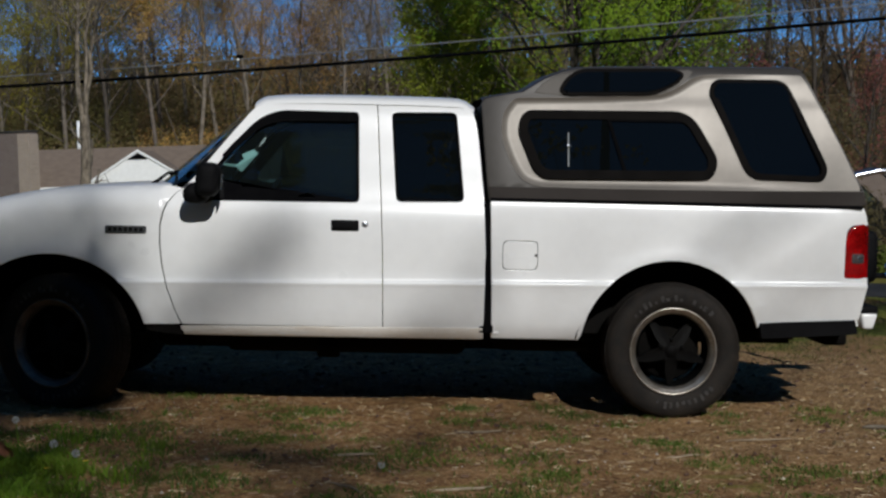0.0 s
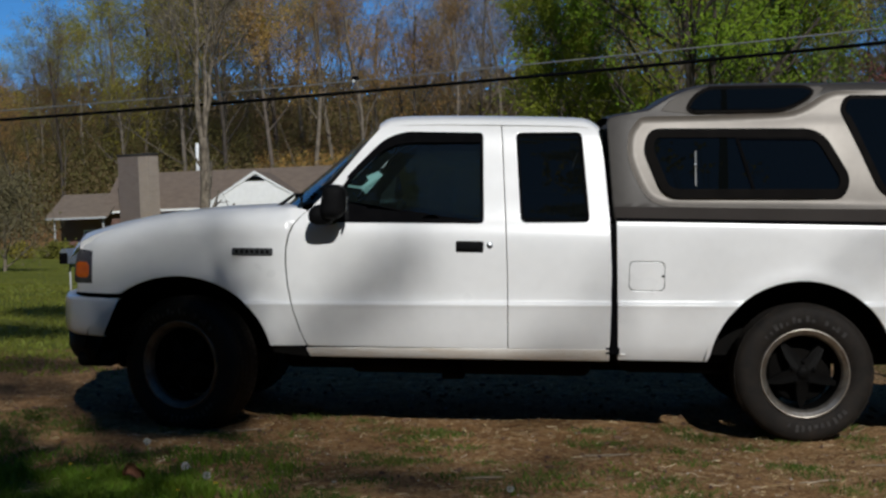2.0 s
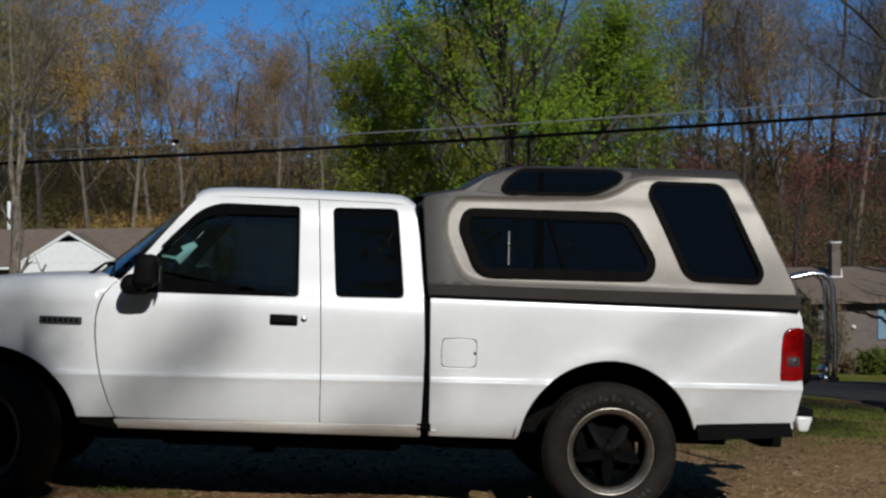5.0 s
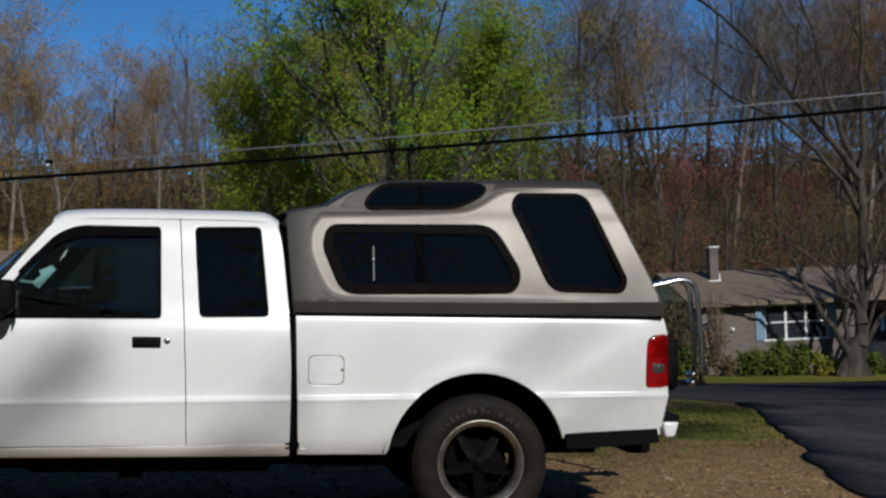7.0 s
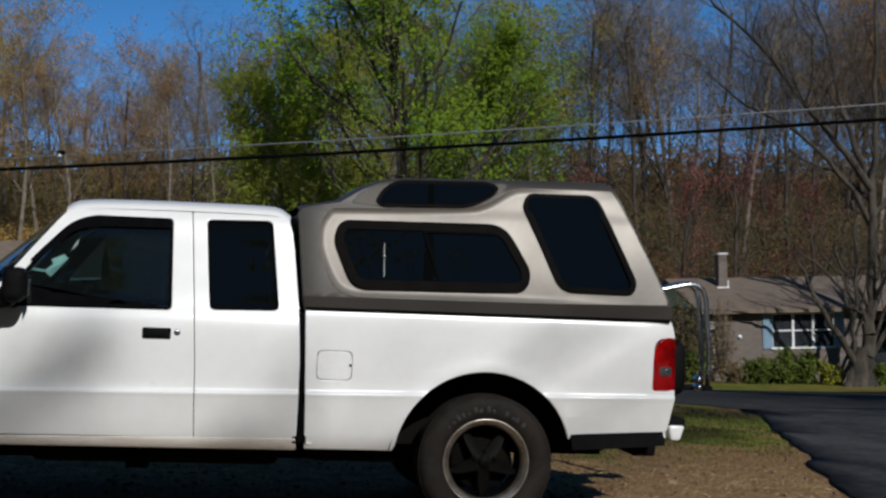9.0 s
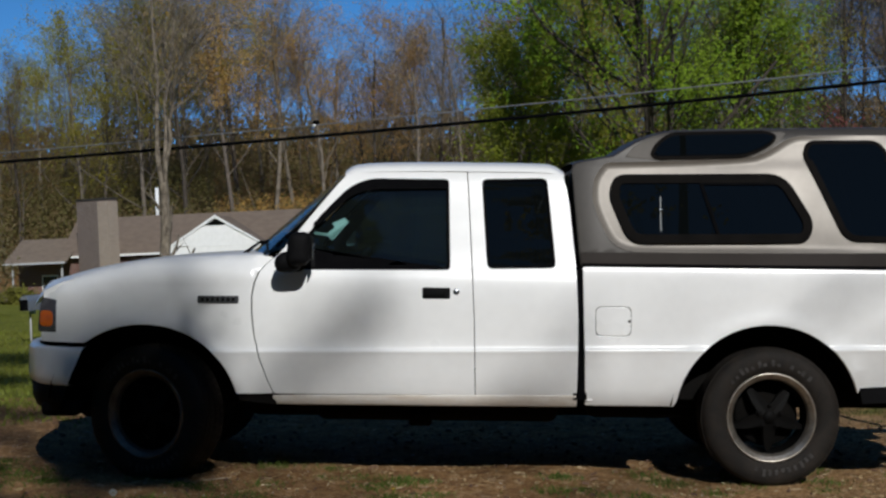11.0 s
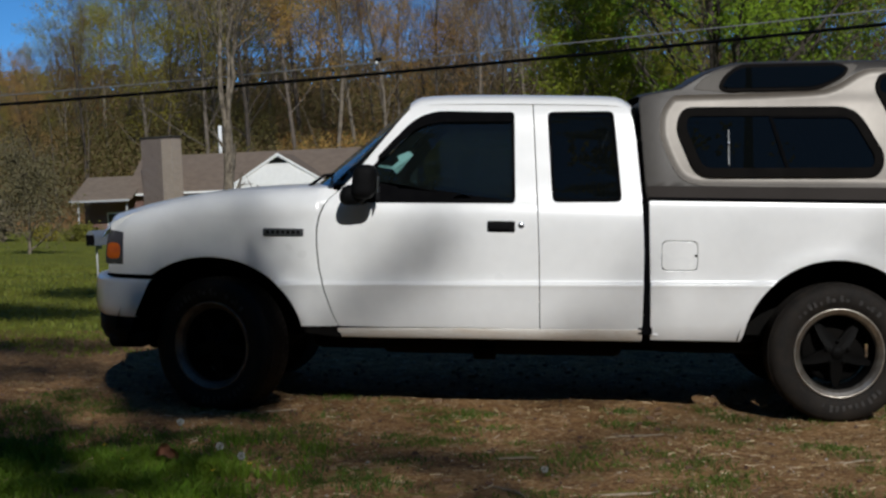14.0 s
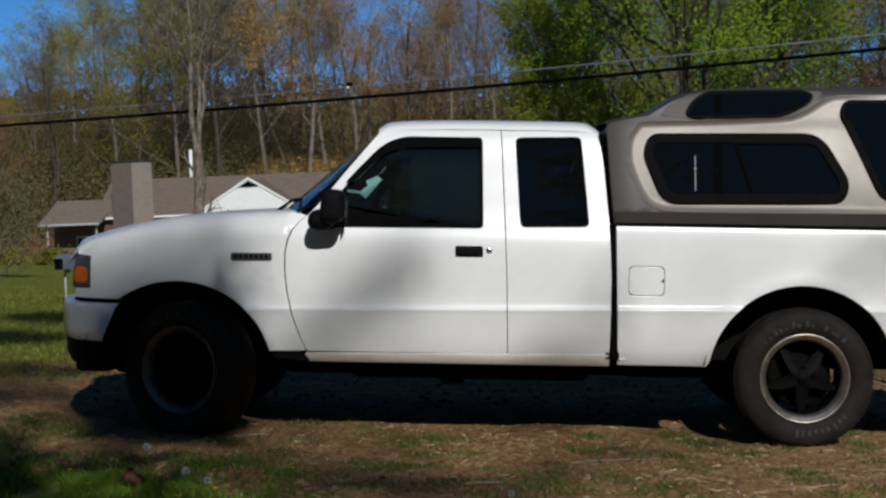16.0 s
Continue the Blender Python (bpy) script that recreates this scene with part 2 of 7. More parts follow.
def box(x0, x1, y0, y1, z0, z1, bevel=0.0, seg=2, m=None):
    bm = bmesh.new()
    bmesh.ops.create_cube(bm, size=1)
    for v in bm.verts:
        v.co = Vector(((x0 + x1) / 2 + v.co.x * (x1 - x0), (y0 + y1) / 2 + v.co.y * (y1 - y0), (z0 + z1) / 2 + v.co.z * (z1 - z0)))
    if bevel:
        bmesh.ops.bevel(bm, geom=bm.edges[:], offset=bevel, segments=seg, affect="EDGES", profile=0.5)
        smooth(bm)
    if m:
        bmesh.ops.transform(bm, matrix=m, verts=bm.verts[:])
    return bm


def join(*parts):
    """Several bmeshes as one."""
    out = bmesh.new()
    for b in parts:
        tmp = bpy.data.meshes.new("tmp")
        b.to_mesh(tmp)
        b.free()
        out.from_mesh(tmp)
        bpy.data.meshes.remove(tmp)
    return out


def tube(points, radius, sides=8, closed_ends=True):
    """A round bar along points; radius is one number or one per point."""
    bm = bmesh.new()
    pts = [Vector(p) for p in points]
    rad = radius if isinstance(radius, (list, tuple)) else [radius] * len(pts)
    rings = []
    side = None
    for i, p in enumerate(pts):
        d = (pts[min(i + 1, len(pts) - 1)] - pts[max(i - 1, 0)]).normalized()
        ref = side if side else (Vector((0, 0, 1)) if abs(d.z) < 0.9 else Vector((1, 0, 0)))
        u = (ref - d * ref.dot(d)).normalized()
        side = u
        w = d.cross(u)
        rings.append([bm.verts.new(p + rad[i] * (math.cos(2 * math.pi * k / sides) * u + math.sin(2 * math.pi * k / sides) * w)) for k in range(sides)])
    for a, b in zip(rings, rings[1:]):
        for k in range(sides):
            bm.faces.new((a[k], a[(k + 1) % sides], b[(k + 1) % sides], b[k]))
    if closed_ends:
        bm.faces.new(rings[0][::-1])
        bm.faces.new(rings[-1])
    return smooth(bm)


def lathe(profile, seg=48, closed=False):
    """A profile of (radius, y) turned about the y axis."""
    bm = bmesh.new()
    rings = [[bm.verts.new((r * math.cos(2 * math.pi * k / seg), y, r * math.sin(2 * math.pi * k / seg))) for k in range(seg)] for r, y in profile]
    pairs = list(zip(rings, rings[1:])) + ([(rings[-1], rings[0])] if closed else [])
    for a, b in pairs:
        for k in range(seg):
            bm.faces.new((a[k], a[(k + 1) % seg], b[(k + 1) % seg], b[k]))
    bmesh.ops.recalc_face_normals(bm, faces=bm.faces[:])
    return smooth(bm)


def rounded(poly, r=0.03, n=4):
    """The corners of a closed outline rounded; a third number in a point is its own radius."""
    out = []
    k = len(poly)
    for i in range(k):
        p, a, b = Vector(poly[i][:2]), Vector(poly[i - 1][:2]), Vector(poly[(i + 1) % k][:2])
        rr = poly[i][2] if len(poly[i]) > 2 else r
        da, db = a - p, b - p
        t = min(rr, da.length * 0.49, db.length * 0.49)
        if t < 1e-4:
            out.append(tuple(p))
            continue
        s, e = p + da.normalized() * t, p + db.normalized() * t
        for j in range(n + 1):
            u = j / n
            out.append(tuple((1 - u) ** 2 * s + 2 * u * (1 - u) * p + u * u * e))
    return out


RISE = 0.014  # the crease along the flank climbs towards the rear
CREASE = (0.646, 0.658, 0.667, 0.674, 0.680, 0.688, 0.697, 0.710)


def panel(outline, holes, depth, lip=0.004, back=0.02, dz=0.035, dx=0.12, side=1):
    """A sheet in the truck's side: an outline in x and z with openings, bent to y = depth(x, z), its edges rolled inwards.
    side -1 gives the mirrored sheet of the far flank."""
    bm = bmesh.new()
    bent = bm.verts.layers.float_vector.new("bent")
    for loop in (outline, *holes):
        vs = [bm.verts.new((x, 0, z)) for x, z in loop]
        for a, b in zip(vs, vs[1:] + vs[:1]):
            bm.edges.new((a, b))
    bmesh.ops.triangle_fill(bm, use_beauty=True, edges=bm.edges[:], normal=(0, -1, 0))
    xs, zs = [p[0] for p in outline], [p[1] for p in outline]
    for lo, hi, step, no in ((min(zs), max(zs), dz, (0, 0, 1)), (min(xs), max(xs), dx, (1, 0, 0))):
        for c in np.arange(math.ceil(lo / step) * step, hi, step):
            bmesh.ops.bisect_plane(bm, geom=bm.verts[:] + bm.edges[:] + bm.faces[:], plane_co=(c * no[0], 0, c * no[2]), plane_no=no, dist=1e-4)
    for c in CREASE if dz < 0.034 else ():
        bmesh.ops.bisect_plane(bm, geom=bm.verts[:] + bm.edges[:] + bm.faces[:], plane_co=(0, 0, c), plane_no=(-RISE, 0, 1), dist=1e-4)
    for f in bm.faces:
        if f.normal.y > 0:
            f.normal_flip()
        f.smooth = True
    rim = [e for e in bm.edges if len(e.link_faces) == 1]
    outward = {}
    for e in rim:
        a, b = e.verts
        n = Vector((b.co.z - a.co.z, 0, a.co.x - b.co.x)).normalized()
        if n.dot(e.link_faces[0].calc_center_median() - a.co) > 0:
            n = -n
        for v in e.verts:
            outward[v] = outward.get(v, Vector()) + n
    normal = {}
    for v in bm.verts:
        x, z, e = v.co.x, v.co.z, 0.006
        v.co.y = depth(x, z)
        normal[v] = Vector(((depth(x + e, z) - depth(x - e, z)) / (2 * e), -1, (depth(x, z + e) - depth(x, z - e)) / (2 * e))).normalized()
    steps = ((0.7 * lip, 0.3 * lip, 0.7), (0.3 * lip, 0.7 * lip, 0.25), (0.0, back, 0.0)) if lip else ((0.0, back, 0.0),)
    for out, deep, keep in steps:
        made = bmesh.ops.extrude_edge_only(bm, edges=rim)["geom"]
        new_vs = [g for g in made if isinstance(g, bmesh.types.BMVert)]
        near = {}
        for e in rim:
            for v in e.verts:
                near[v] = v
        nxt = {}
        for v in new_vs:
            src = next(o for ed in v.link_edges for o in [ed.other_vert(v)] if o in near and (o.co - v.co).length < 1e-7)
            n = outward[src].normalized()
            v.co += n * out + Vector((0, deep, 0))
            nxt[v] = outward[src]
            normal[v] = (normal[src] * keep + n * (1 - keep)).normalized()
        outward.update(nxt)
        rim = [g for g in made if isinstance(g, bmesh.types.BMEdge)]
    for f in bm.faces:
        f.smooth = True
    bmesh.ops.recalc_face_normals(bm, faces=bm.faces[:])
    for v in bm.verts:
        n = normal[v]
        v[bent] = n if side > 0 else Vector((n.x, -n.y, n.z))
    if side < 0:
        for v in bm.verts:
            v.co.y = WIDTH - v.co.y
        bmesh.ops.reverse_faces(bm, faces=bm.faces[:])
    return bm


def bisect_right(a, x):
    lo, hi = 0, len(a)
    while lo < hi:
        mid = (lo + hi) // 2
        if x < a[mid]:
            hi = mid
        else:
            lo = mid + 1
    return lo


def table(points):
    """A smooth-enough curve through (x, y) points."""
    xs, ys = np.array([p[0] for p in points], float), np.array([p[1] for p in points], float)
    h, d = np.diff(xs), np.diff(ys) / np.diff(xs)
    m = np.zeros(len(xs))
    for i in range(1, len(xs) - 1):
        if d[i - 1] * d[i] > 0:
            w1, w2 = 2 * h[i] + h[i - 1], h[i] + 2 * h[i - 1]
            m[i] = (w1 + w2) / (w1 / d[i - 1] + w2 / d[i])
    m[0], m[-1] = d[0], d[-1]
    xs, ys, m, h = xs.tolist(), ys.tolist(), m.tolist(), h.tolist()

    def at(x):
        if x <= xs[0]:
            return ys[0]
        if x >= xs[-1]:
            return ys[-1]
        i = bisect_right(xs, x) - 1
        t = (x - xs[i]) / h[i]
        return (2 * t ** 3 - 3 * t * t + 1) * ys[i] + (t ** 3 - 2 * t * t + t) * h[i] * m[i] + (3 * t * t - 2 * t ** 3) * ys[i + 1] + (t ** 3 - t * t) * h[i] * m[i + 1]
    return at


def sheet(us, vs, place):
    """A grid of points place(u, v), smooth shaded."""
    bm = bmesh.new()
    g = [[bm.verts.new(place(u, v)) for v in vs] for u in us]
    for i in range(len(us) - 1):
        for j in range(len(vs) - 1):
            bm.faces.new((g[i][j], g[i + 1][j], g[i + 1][j + 1], g[i][j + 1]))
    return smooth(bm)


# ---- the truck ----
BADGE = surface("dark_chrome", (0.10, 0.105, 0.11), (0.07, 0.072, 0.078), 12, 0.35, metal=0.7)
WIDTH = 1.76
truck = empty("pickup_truck", TILT, "white extended-cab pickup truck parked on bare dirt", "pickup truck")

SIDE = table([(0.36, 0.10), (0.40, 0.072), (0.45, 0.048), (0.52, 0.030), (0.60, 0.015), (0.655, 0.0035), (0.666, 0.0), (0.672, 0.0005), (0.682, 0.010), (0.692, 0.0135),
              (0.73, 0.016), (0.80, 0.014), (0.90, 0.013), (0.98, 0.017), (1.04, 0.027), (1.09, 0.045), (1.12, 0.055), (1.30, 0.098),
              (1.52, 0.152), (1.56, 0.168), (1.60, 0.192), (1.64, 0.24)])
BED = table([(0.36, 0.10), (0.40, 0.072), (0.45, 0.048), (0.52, 0.030), (0.60, 0.015), (0.655, 0.0035), (0.666, 0.0), (0.672, 0.0005), (0.682, 0.010), (0.692, 0.0135),
             (0.73, 0.016), (0.80, 0.014), (0.90, 0.013), (1.02, 0.016), (1.08, 0.022), (1.11, 0.034), (1.14, 0.06)])
HOOD = table([(-2.12, 0.947), (-2.077, 0.976), (-2.012, 1.012), (-1.903, 1.046), (-1.79, 1.075), (-1.614, 1.111), (-1.438, 1.136),
              (-1.262, 1.148), (-1.086, 1.158), (-0.90, 1.160)])


def flare(x, z):
    out = 0.0
    for cx, cz, a, b in ((-1.585, 0.34, 0.486, 0.45), (1.575, 0.36, 0.468, 0.46)):
        d = math.hypot((x - cx) / a, (z - cz) / b) - 1
        out += 0.013 * math.exp(-(d / 0.13) ** 2)
    return out


def flank(x, z):
    """The depth of the body's near side."""
    z -= RISE * x * min(1, max(0, (0.95 - z) / 0.2))
    y = SIDE(z) - flare(x, z)
    if x < -1.02:
        top = HOOD(x) - 0.009 - 0.011 * min(1, max(0, (x + 1.6) / 0.4))
        u = min(1, max(0, (z - top + 0.13) / 0.13))
        y = SIDE(min(z, 0.98)) - flare(x, z) + 0.11 * (1 - math.sqrt(max(0, 1 - u * u)))
    if x < -1.75:
        y += 0.75 * (-1.75 - x) ** 2
    return y


def bedflank(x, z):
    y = BED(z - RISE * x * min(1, max(0, (0.95 - z) / 0.2))) - flare(x, z)
    return y + (0.9 * (x - 2.42) ** 2 if x > 2.42 else 0)


def arc(cx, cz, a, b, x0, x1, z0, z1, n=22):
    """Points of a wheel arch from (x0, z0) over the top to (x1, z1)."""
    t0, t1 = math.atan2((z0 - cz) / b, (x0 - cx) / a), math.atan2((z1 - cz) / b, (x1 - cx) / a)
    if t1 < t0 - math.pi:
        t1 += 2 * math.pi
    return [(cx + a * math.cos(t0 + (t1 - t0) * i / n), cz + b * math.sin(t0 + (t1 - t0) * i / n)) for i in range(n + 1)]


SEAM = [(-0.928, 0.444), (-0.959, 0.507), (-0.999, 0.621), (-1.027, 0.736), (-1.040, 0.85), (-1.040, 0.938), (-1.028, 1.0), (-1.007, 1.054), (-0.97, 1.10), (-0.935, 1.128)]
fender = ([(-1.111, 0.442)] + [(x - 0.008, z) for x, z in SEAM] + [(x, HOOD(x) - 0.009 - 0.011 * min(1, max(0, (x + 1.6) / 0.4))) for x in (-1.0, -1.1, -1.26, -1.44, -1.614, -1.79, -1.90, -2.0)]
          + [(-2.045, 0.983), (-2.09, 0.958), (-2.128, 0.930), (-2.137, 0.913), (-2.042, 0.904), (-2.042, 0.735), (-2.13, 0.732), (-2.13, 0.692)]
          + arc(-1.585, 0.34, 0.486, 0.45, -1.888, -1.112, 0.692, 0.446))
door = ([(x + 0.008, max(z, 0.434)) for x, z in SEAM] + [(-0.88, 1.178), (-0.76, 1.33), (-0.61, 1.515), (-0.575, 1.553), (-0.53, 1.573), (-0.34, 1.586), (-0.05, 1.59),
        (0.038, 1.59), (0.050, 1.391), (0.066, 1.106), (0.080, 0.820), (0.089, 0.447)])
door_window = rounded([(-0.915, 1.066, 0.02), (-0.796, 1.222), (-0.685, 1.357), (-0.556, 1.493, 0.06), (-0.455, 1.535, 0.05), (-0.046, 1.546), (-0.034, 1.073)], 0.03)
rear_door = [(0.101, 0.449), (0.092, 0.820), (0.078, 1.106), (0.062, 1.391), (0.050, 1.59), (0.245, 1.59), (0.44, 1.588), (0.505, 1.575), (0.535, 1.555),
             (0.550, 1.50), (0.566, 1.402), (0.594, 1.116), (0.607, 0.83), (0.606, 0.452)]
rear_window = rounded([(0.114, 1.547), (0.457, 1.555), (0.502, 1.088), (0.146, 1.081)], 0.035)
rocker = [(-0.918, 0.388), (-0.928, 0.428), (0.604, 0.444), (0.606, 0.392)]
bed = ([(0.635, 1.105), (0.657, 0.398), (1.10, 0.398)] + arc(1.575, 0.36, 0.468, 0.46, 1.113, 2.027, 0.42, 0.48)
       + [(2.036, 0.503), (2.529, 0.528), (2.556, 0.533), (2.586, 0.70), (2.588, 0.745), (2.463, 0.745), (2.463, 0.965), (2.474, 1.0), (2.502, 1.021), (2.582, 1.023), (2.568, 1.08), (2.552, 1.126), (1.98, 1.117), (1.38, 1.11)])
fuel = rounded([(0.703, 0.757), (0.872, 0.757), (0.872, 0.895), (0.703, 0.895)], 0.028)
fuel_gap = rounded([(0.693, 0.747), (0.882, 0.747), (0.882, 0.905), (0.693, 0.905)], 0.034)
sill = [(2.036, 0.500), (2.529, 0.525), (2.547, 0.458), (2.048, 0.426)]


def inset(loop, d):
    """A closed outline drawn in by d (out if negative)."""
    k = len(loop)
    area = sum(loop[i - 1][0] * loop[i][1] - loop[i][0] * loop[i - 1][1] for i in range(k))
    s = 1 if area > 0 else -1
    out = []
    for i in range(k):
        a, b = Vector(loop[i - 1]), Vector(loop[(i + 1) % k])
        t = (b - a).normalized()
        out.append((loop[i][0] - s * t.y * d, loop[i][1] + s * t.x * d))
    return out


def ring(loop, wide, depth, proud, side=1, back=0.03):
    return panel(inset(loop, -0.004), [inset(loop, wide)], lambda x, z: depth(x, z) - proud, 0.004, back, 0.2, 0.3, side)


for side in (1, -1):
    fe = part("front_fender", panel(fender, [], flank, 0.004, 0.03, 0.03, 0.07, side), WHITE, truck, "white painted steel fender")
    do = part("front_door", panel(door, [door_window], flank, 0.004, 0.03, 0.03, 0.11, side), WHITE, truck)
    part("window_seal", ring(door_window, 0.016, flank, -0.004, side), SEAL, do, "black rubber window seal")
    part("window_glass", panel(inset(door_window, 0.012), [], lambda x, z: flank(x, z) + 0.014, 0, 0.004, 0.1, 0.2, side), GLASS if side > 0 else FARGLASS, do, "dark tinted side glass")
    visor = rounded([(-0.738, 1.300, 0.008), (-0.685, 1.362), (-0.556, 1.498, 0.06), (-0.455, 1.539, 0.05), (-0.06, 1.538, 0.028), (-0.05, 1.494, 0.012), (-0.44, 1.487, 0.05), (-0.545, 1.458, 0.05), (-0.712, 1.300, 0.008)], 0.02)
    part("rain_visor", panel(visor, [], lambda x, z: flank(x, z) - 0.002 - 0.08 * max(0, 1.54 - z), 0.003, 0.006, 0.03, 0.1, side), SEAL, do, "smoked black rain visor")
    part("pillar_trim", panel([(-0.862, 1.092), (-0.645, 1.352), (-0.515, 1.485), (-0.47, 1.475), (-0.585, 1.34), (-0.685, 1.215), (-0.70, 1.092)], [], lambda x, z: flank(x, z) + 0.03, 0.003, 0.02, 0.1, 0.2, side), SEAL, do)
    part("sail_panel", panel([(-0.875, 1.086), (-0.765, 1.222), (-0.735, 1.222), (-0.725, 1.086)], [], lambda x, z: flank(x, z) - 0.002, 0.003, 0.02, 0.1, 0.2, side), PLASTIC, do)
    rd = part("rear_door", panel(rear_door, [rear_window], flank, 0.004, 0.03, 0.03, 0.11, side), WHITE, truck)
    part("window_seal", ring(rear_window, 0.014, flank, -0.004, side), SEAL, rd)
    part("window_glass", panel(inset(rear_window, 0.010), [], lambda x, z: flank(x, z) + 0.012, 0, 0.004, 0.1, 0.2, side), CAPGLASS, rd, "black tinted quarter glass")
    part("rocker_panel", panel(rocker, [], lambda x, z: SIDE(0.44) - 0.006 + 7 * (0.446 - z) ** 2 + 0.12 * (0.446 - z), 0.005, 0.05, 0.012, 0.2, side), DUSTY, truck, "dusty white rocker panel")
    bs = part("bed_side", panel(bed, [fuel_gap] if side > 0 else [], bedflank, 0.004, 0.03, 0.03, 0.08, side), WHITE, truck, "white painted steel bed side")
    if side > 0:
        # black plate added behind the fuel door to paint its gap dark
        part("fuel_pocket", box(0.69, 0.885, 0.028, 0.034, 0.745, 0.907), DARK, bs)
        fd = part("fuel_door", panel(fuel, [], lambda x, z: bedflank(x, z) + 0.001, 0.003, 0.01, 0.05, 0.08, 1), WHITE, bs)
        part("finger_notch", box(0.862, 0.874, 0.011, 0.016, 0.822, 0.834, 0.002), SEAL, fd)
    part("lower_trim", panel(sill, [], lambda x, z: 0.02 + 0.9 * max(0, x - 2.42) ** 2, 0.004, 0.05, 0.05, 0.15, side), PLASTIC, bs, "black plastic lower trim")
    part("step_filler", panel([(-1.12, 0.44), (-0.935, 0.44), (-0.915, 0.385), (-1.09, 0.405)], [], lambda x, z: 0.06, 0.004, 0.06, 0.1, 0.2, side), DARK, fe)
    hl = part("headlight", panel(rounded([(-2.15, 0.740), (-2.047, 0.738), (-2.047, 0.899), (-2.140, 0.908)], 0.015), [], lambda x, z: flank(x, z) + 0.002, 0.004, 0.04, 0.03, 0.03, side), HEADLAMP, truck, "smoky headlight with an amber marker")
    part("amber_marker", panel(rounded([(-2.140, 0.768), (-2.068, 0.768), (-2.068, 0.842), (-2.136, 0.845)], 0.022), [], lambda x, z: flank(x, z) - 0.003, 0.003, 0.01, 0.03, 0.03, side), AMBER, hl, "amber side marker lens")
    badge = part("fender_vent", panel(rounded([(-1.309, 0.899), (-1.108, 0.901), (-1.108, 0.933), (-1.309, 0.932)], 0.004), [], lambda x, z: flank(x, z) - 0.008, 0.003, 0.012, 0.02, 0.06, side), BADGE, fe, "dark chrome fender badge strip")
    for k in range(7):
        x = -1.295 + k * 0.026
        part("badge_bar", panel([(x, 0.908), (x + 0.016, 0.908), (x + 0.016, 0.925), (x, 0.925)], [], lambda x, z: flank(x, z) - 0.0085, 0, 0.004, 0.1, 0.1, side), FRAME, badge)
    tl = part("tail_lamp", panel(rounded([(2.467, 0.750), (2.592, 0.750), (2.588, 1.020, 0.02), (2.515, 1.016, 0.045), (2.469, 0.955, 0.045)], 0.012), [], lambda x, z: bedflank(x, z) - 0.006 + 2.5 * max(0, x - 2.55) ** 1.5, 0.006, 0.04, 0.03, 0.02, side), REDLENS, truck, "red tail lamp with a clear reverse lens")
    part("reverse_lens", panel(rounded([(2.500, 0.824), (2.564, 0.824), (2.564, 0.868), (2.500, 0.868)], 0.010), [], lambda x, z: bedflank(x, z) - 0.010 + 2.5 * max(0, x - 2.55) ** 1.5, 0.003, 0.01, 0.03, 0.02, side), LAMPGLASS, tl, "clear reverse lens")
    # chrome patch put in for the highlight on the reverse lens
    part("bulb", panel(rounded([(2.530, 0.834), (2.554, 0.834), (2.554, 0.856), (2.530, 0.856)], 0.009), [], lambda x, z: bedflank(x, z) - 0.012, 0.004, 0.004, 0.03, 0.02, side), CHROME, tl, "bright reversing bulb")
    # door handle and lock
    y = flank(-0.1, 0.96)
    mir = (lambda b: b) if side > 0 else (lambda b: (bmesh.ops.transform(b, matrix=Matrix.Translation((0, WIDTH, 0)) @ Matrix.Diagonal((1, -1, 1, 1)), verts=b.verts[:]), bmesh.ops.reverse_faces(b, faces=b.faces[:]), b)[2])
    hd = part("door_handle", mir(box(-0.178, -0.036, y - 0.006, y + 0.02, 0.930, 0.988, 0.008, 3)), PLASTIC, do, "black plastic pull handle")
    part("paddle", mir(box(-0.168, -0.062, y - 0.018, y - 0.004, 0.944, 0.984, 0.006, 3)), PLASTIC, hd)
    lk = lathe([(0.0, -0.006), (0.012, -0.006), (0.016, -0.002), (0.016, 0.01)], 20)
    bmesh.ops.transform(lk, matrix=Matrix.Translation((-0.006, y, 0.968)), verts=lk.verts[:])
    part("door_lock", mir(lk), CHROME, do, "bright metal lock cylinder")
    # mirror
    mb = join(box(-0.838, -0.722, -0.21, -0.03, 1.092, 1.262, 0.045, 5), box(-0.898, -0.765, -0.17, -0.02, 1.058, 1.162, 0.048, 4))
    for v in mb.verts:
        v.co.x -= 0.10 * max(0, 1.22 - v.co.z)
    mi = part("side_mirror", mir(mb), PLASTIC, truck, "black plastic wing mirror")
    part("mirror_arm", mir(tube([(-0.80, -0.07, 1.10), (-0.80, 0.0, 1.105), (-0.80, 0.09, 1.115)], [0.04, 0.032, 0.04], 10)), PLASTIC, mi)
    part("mirror_glass", mir(box(-0.7175, -0.7135, -0.160, -0.08, 1.125, 1.205, 0.0)), CHROME, mi)

# hood, cowl, windscreen, roof, cab back
ys = [0.108, 0.125, 0.15, 0.19, 0.25, 0.35, 0.5, 0.7, 0.88, 1.06, 1.26, 1.41, 1.51, 1.57, 1.61, 1.635, 1.652]
ro = lambda y: 1 - min(1, min(y - 0.105, 1.655 - y) / 0.12)


def hood_place(x, y):
    nose = 0.16 * math.exp(-((x + 2.14) / 0.09) ** 2) * (1 - abs(y - 0.88) / 0.8)
    flat = 1 - 0.6 * min(1.0, max(0.0, (x + 2.03) / 0.5))  # the crown sinks towards the cowl
    return (x - nose, y, HOOD(x) - 0.022 * (1 - math.sqrt(max(0, 1 - ro(y) ** 2))) + flat * (0.028 * (1 - ((y - 0.88) / 0.78) ** 2) + (0.012 if 0.45 < y < 1.31 else 0)) - 0.008)


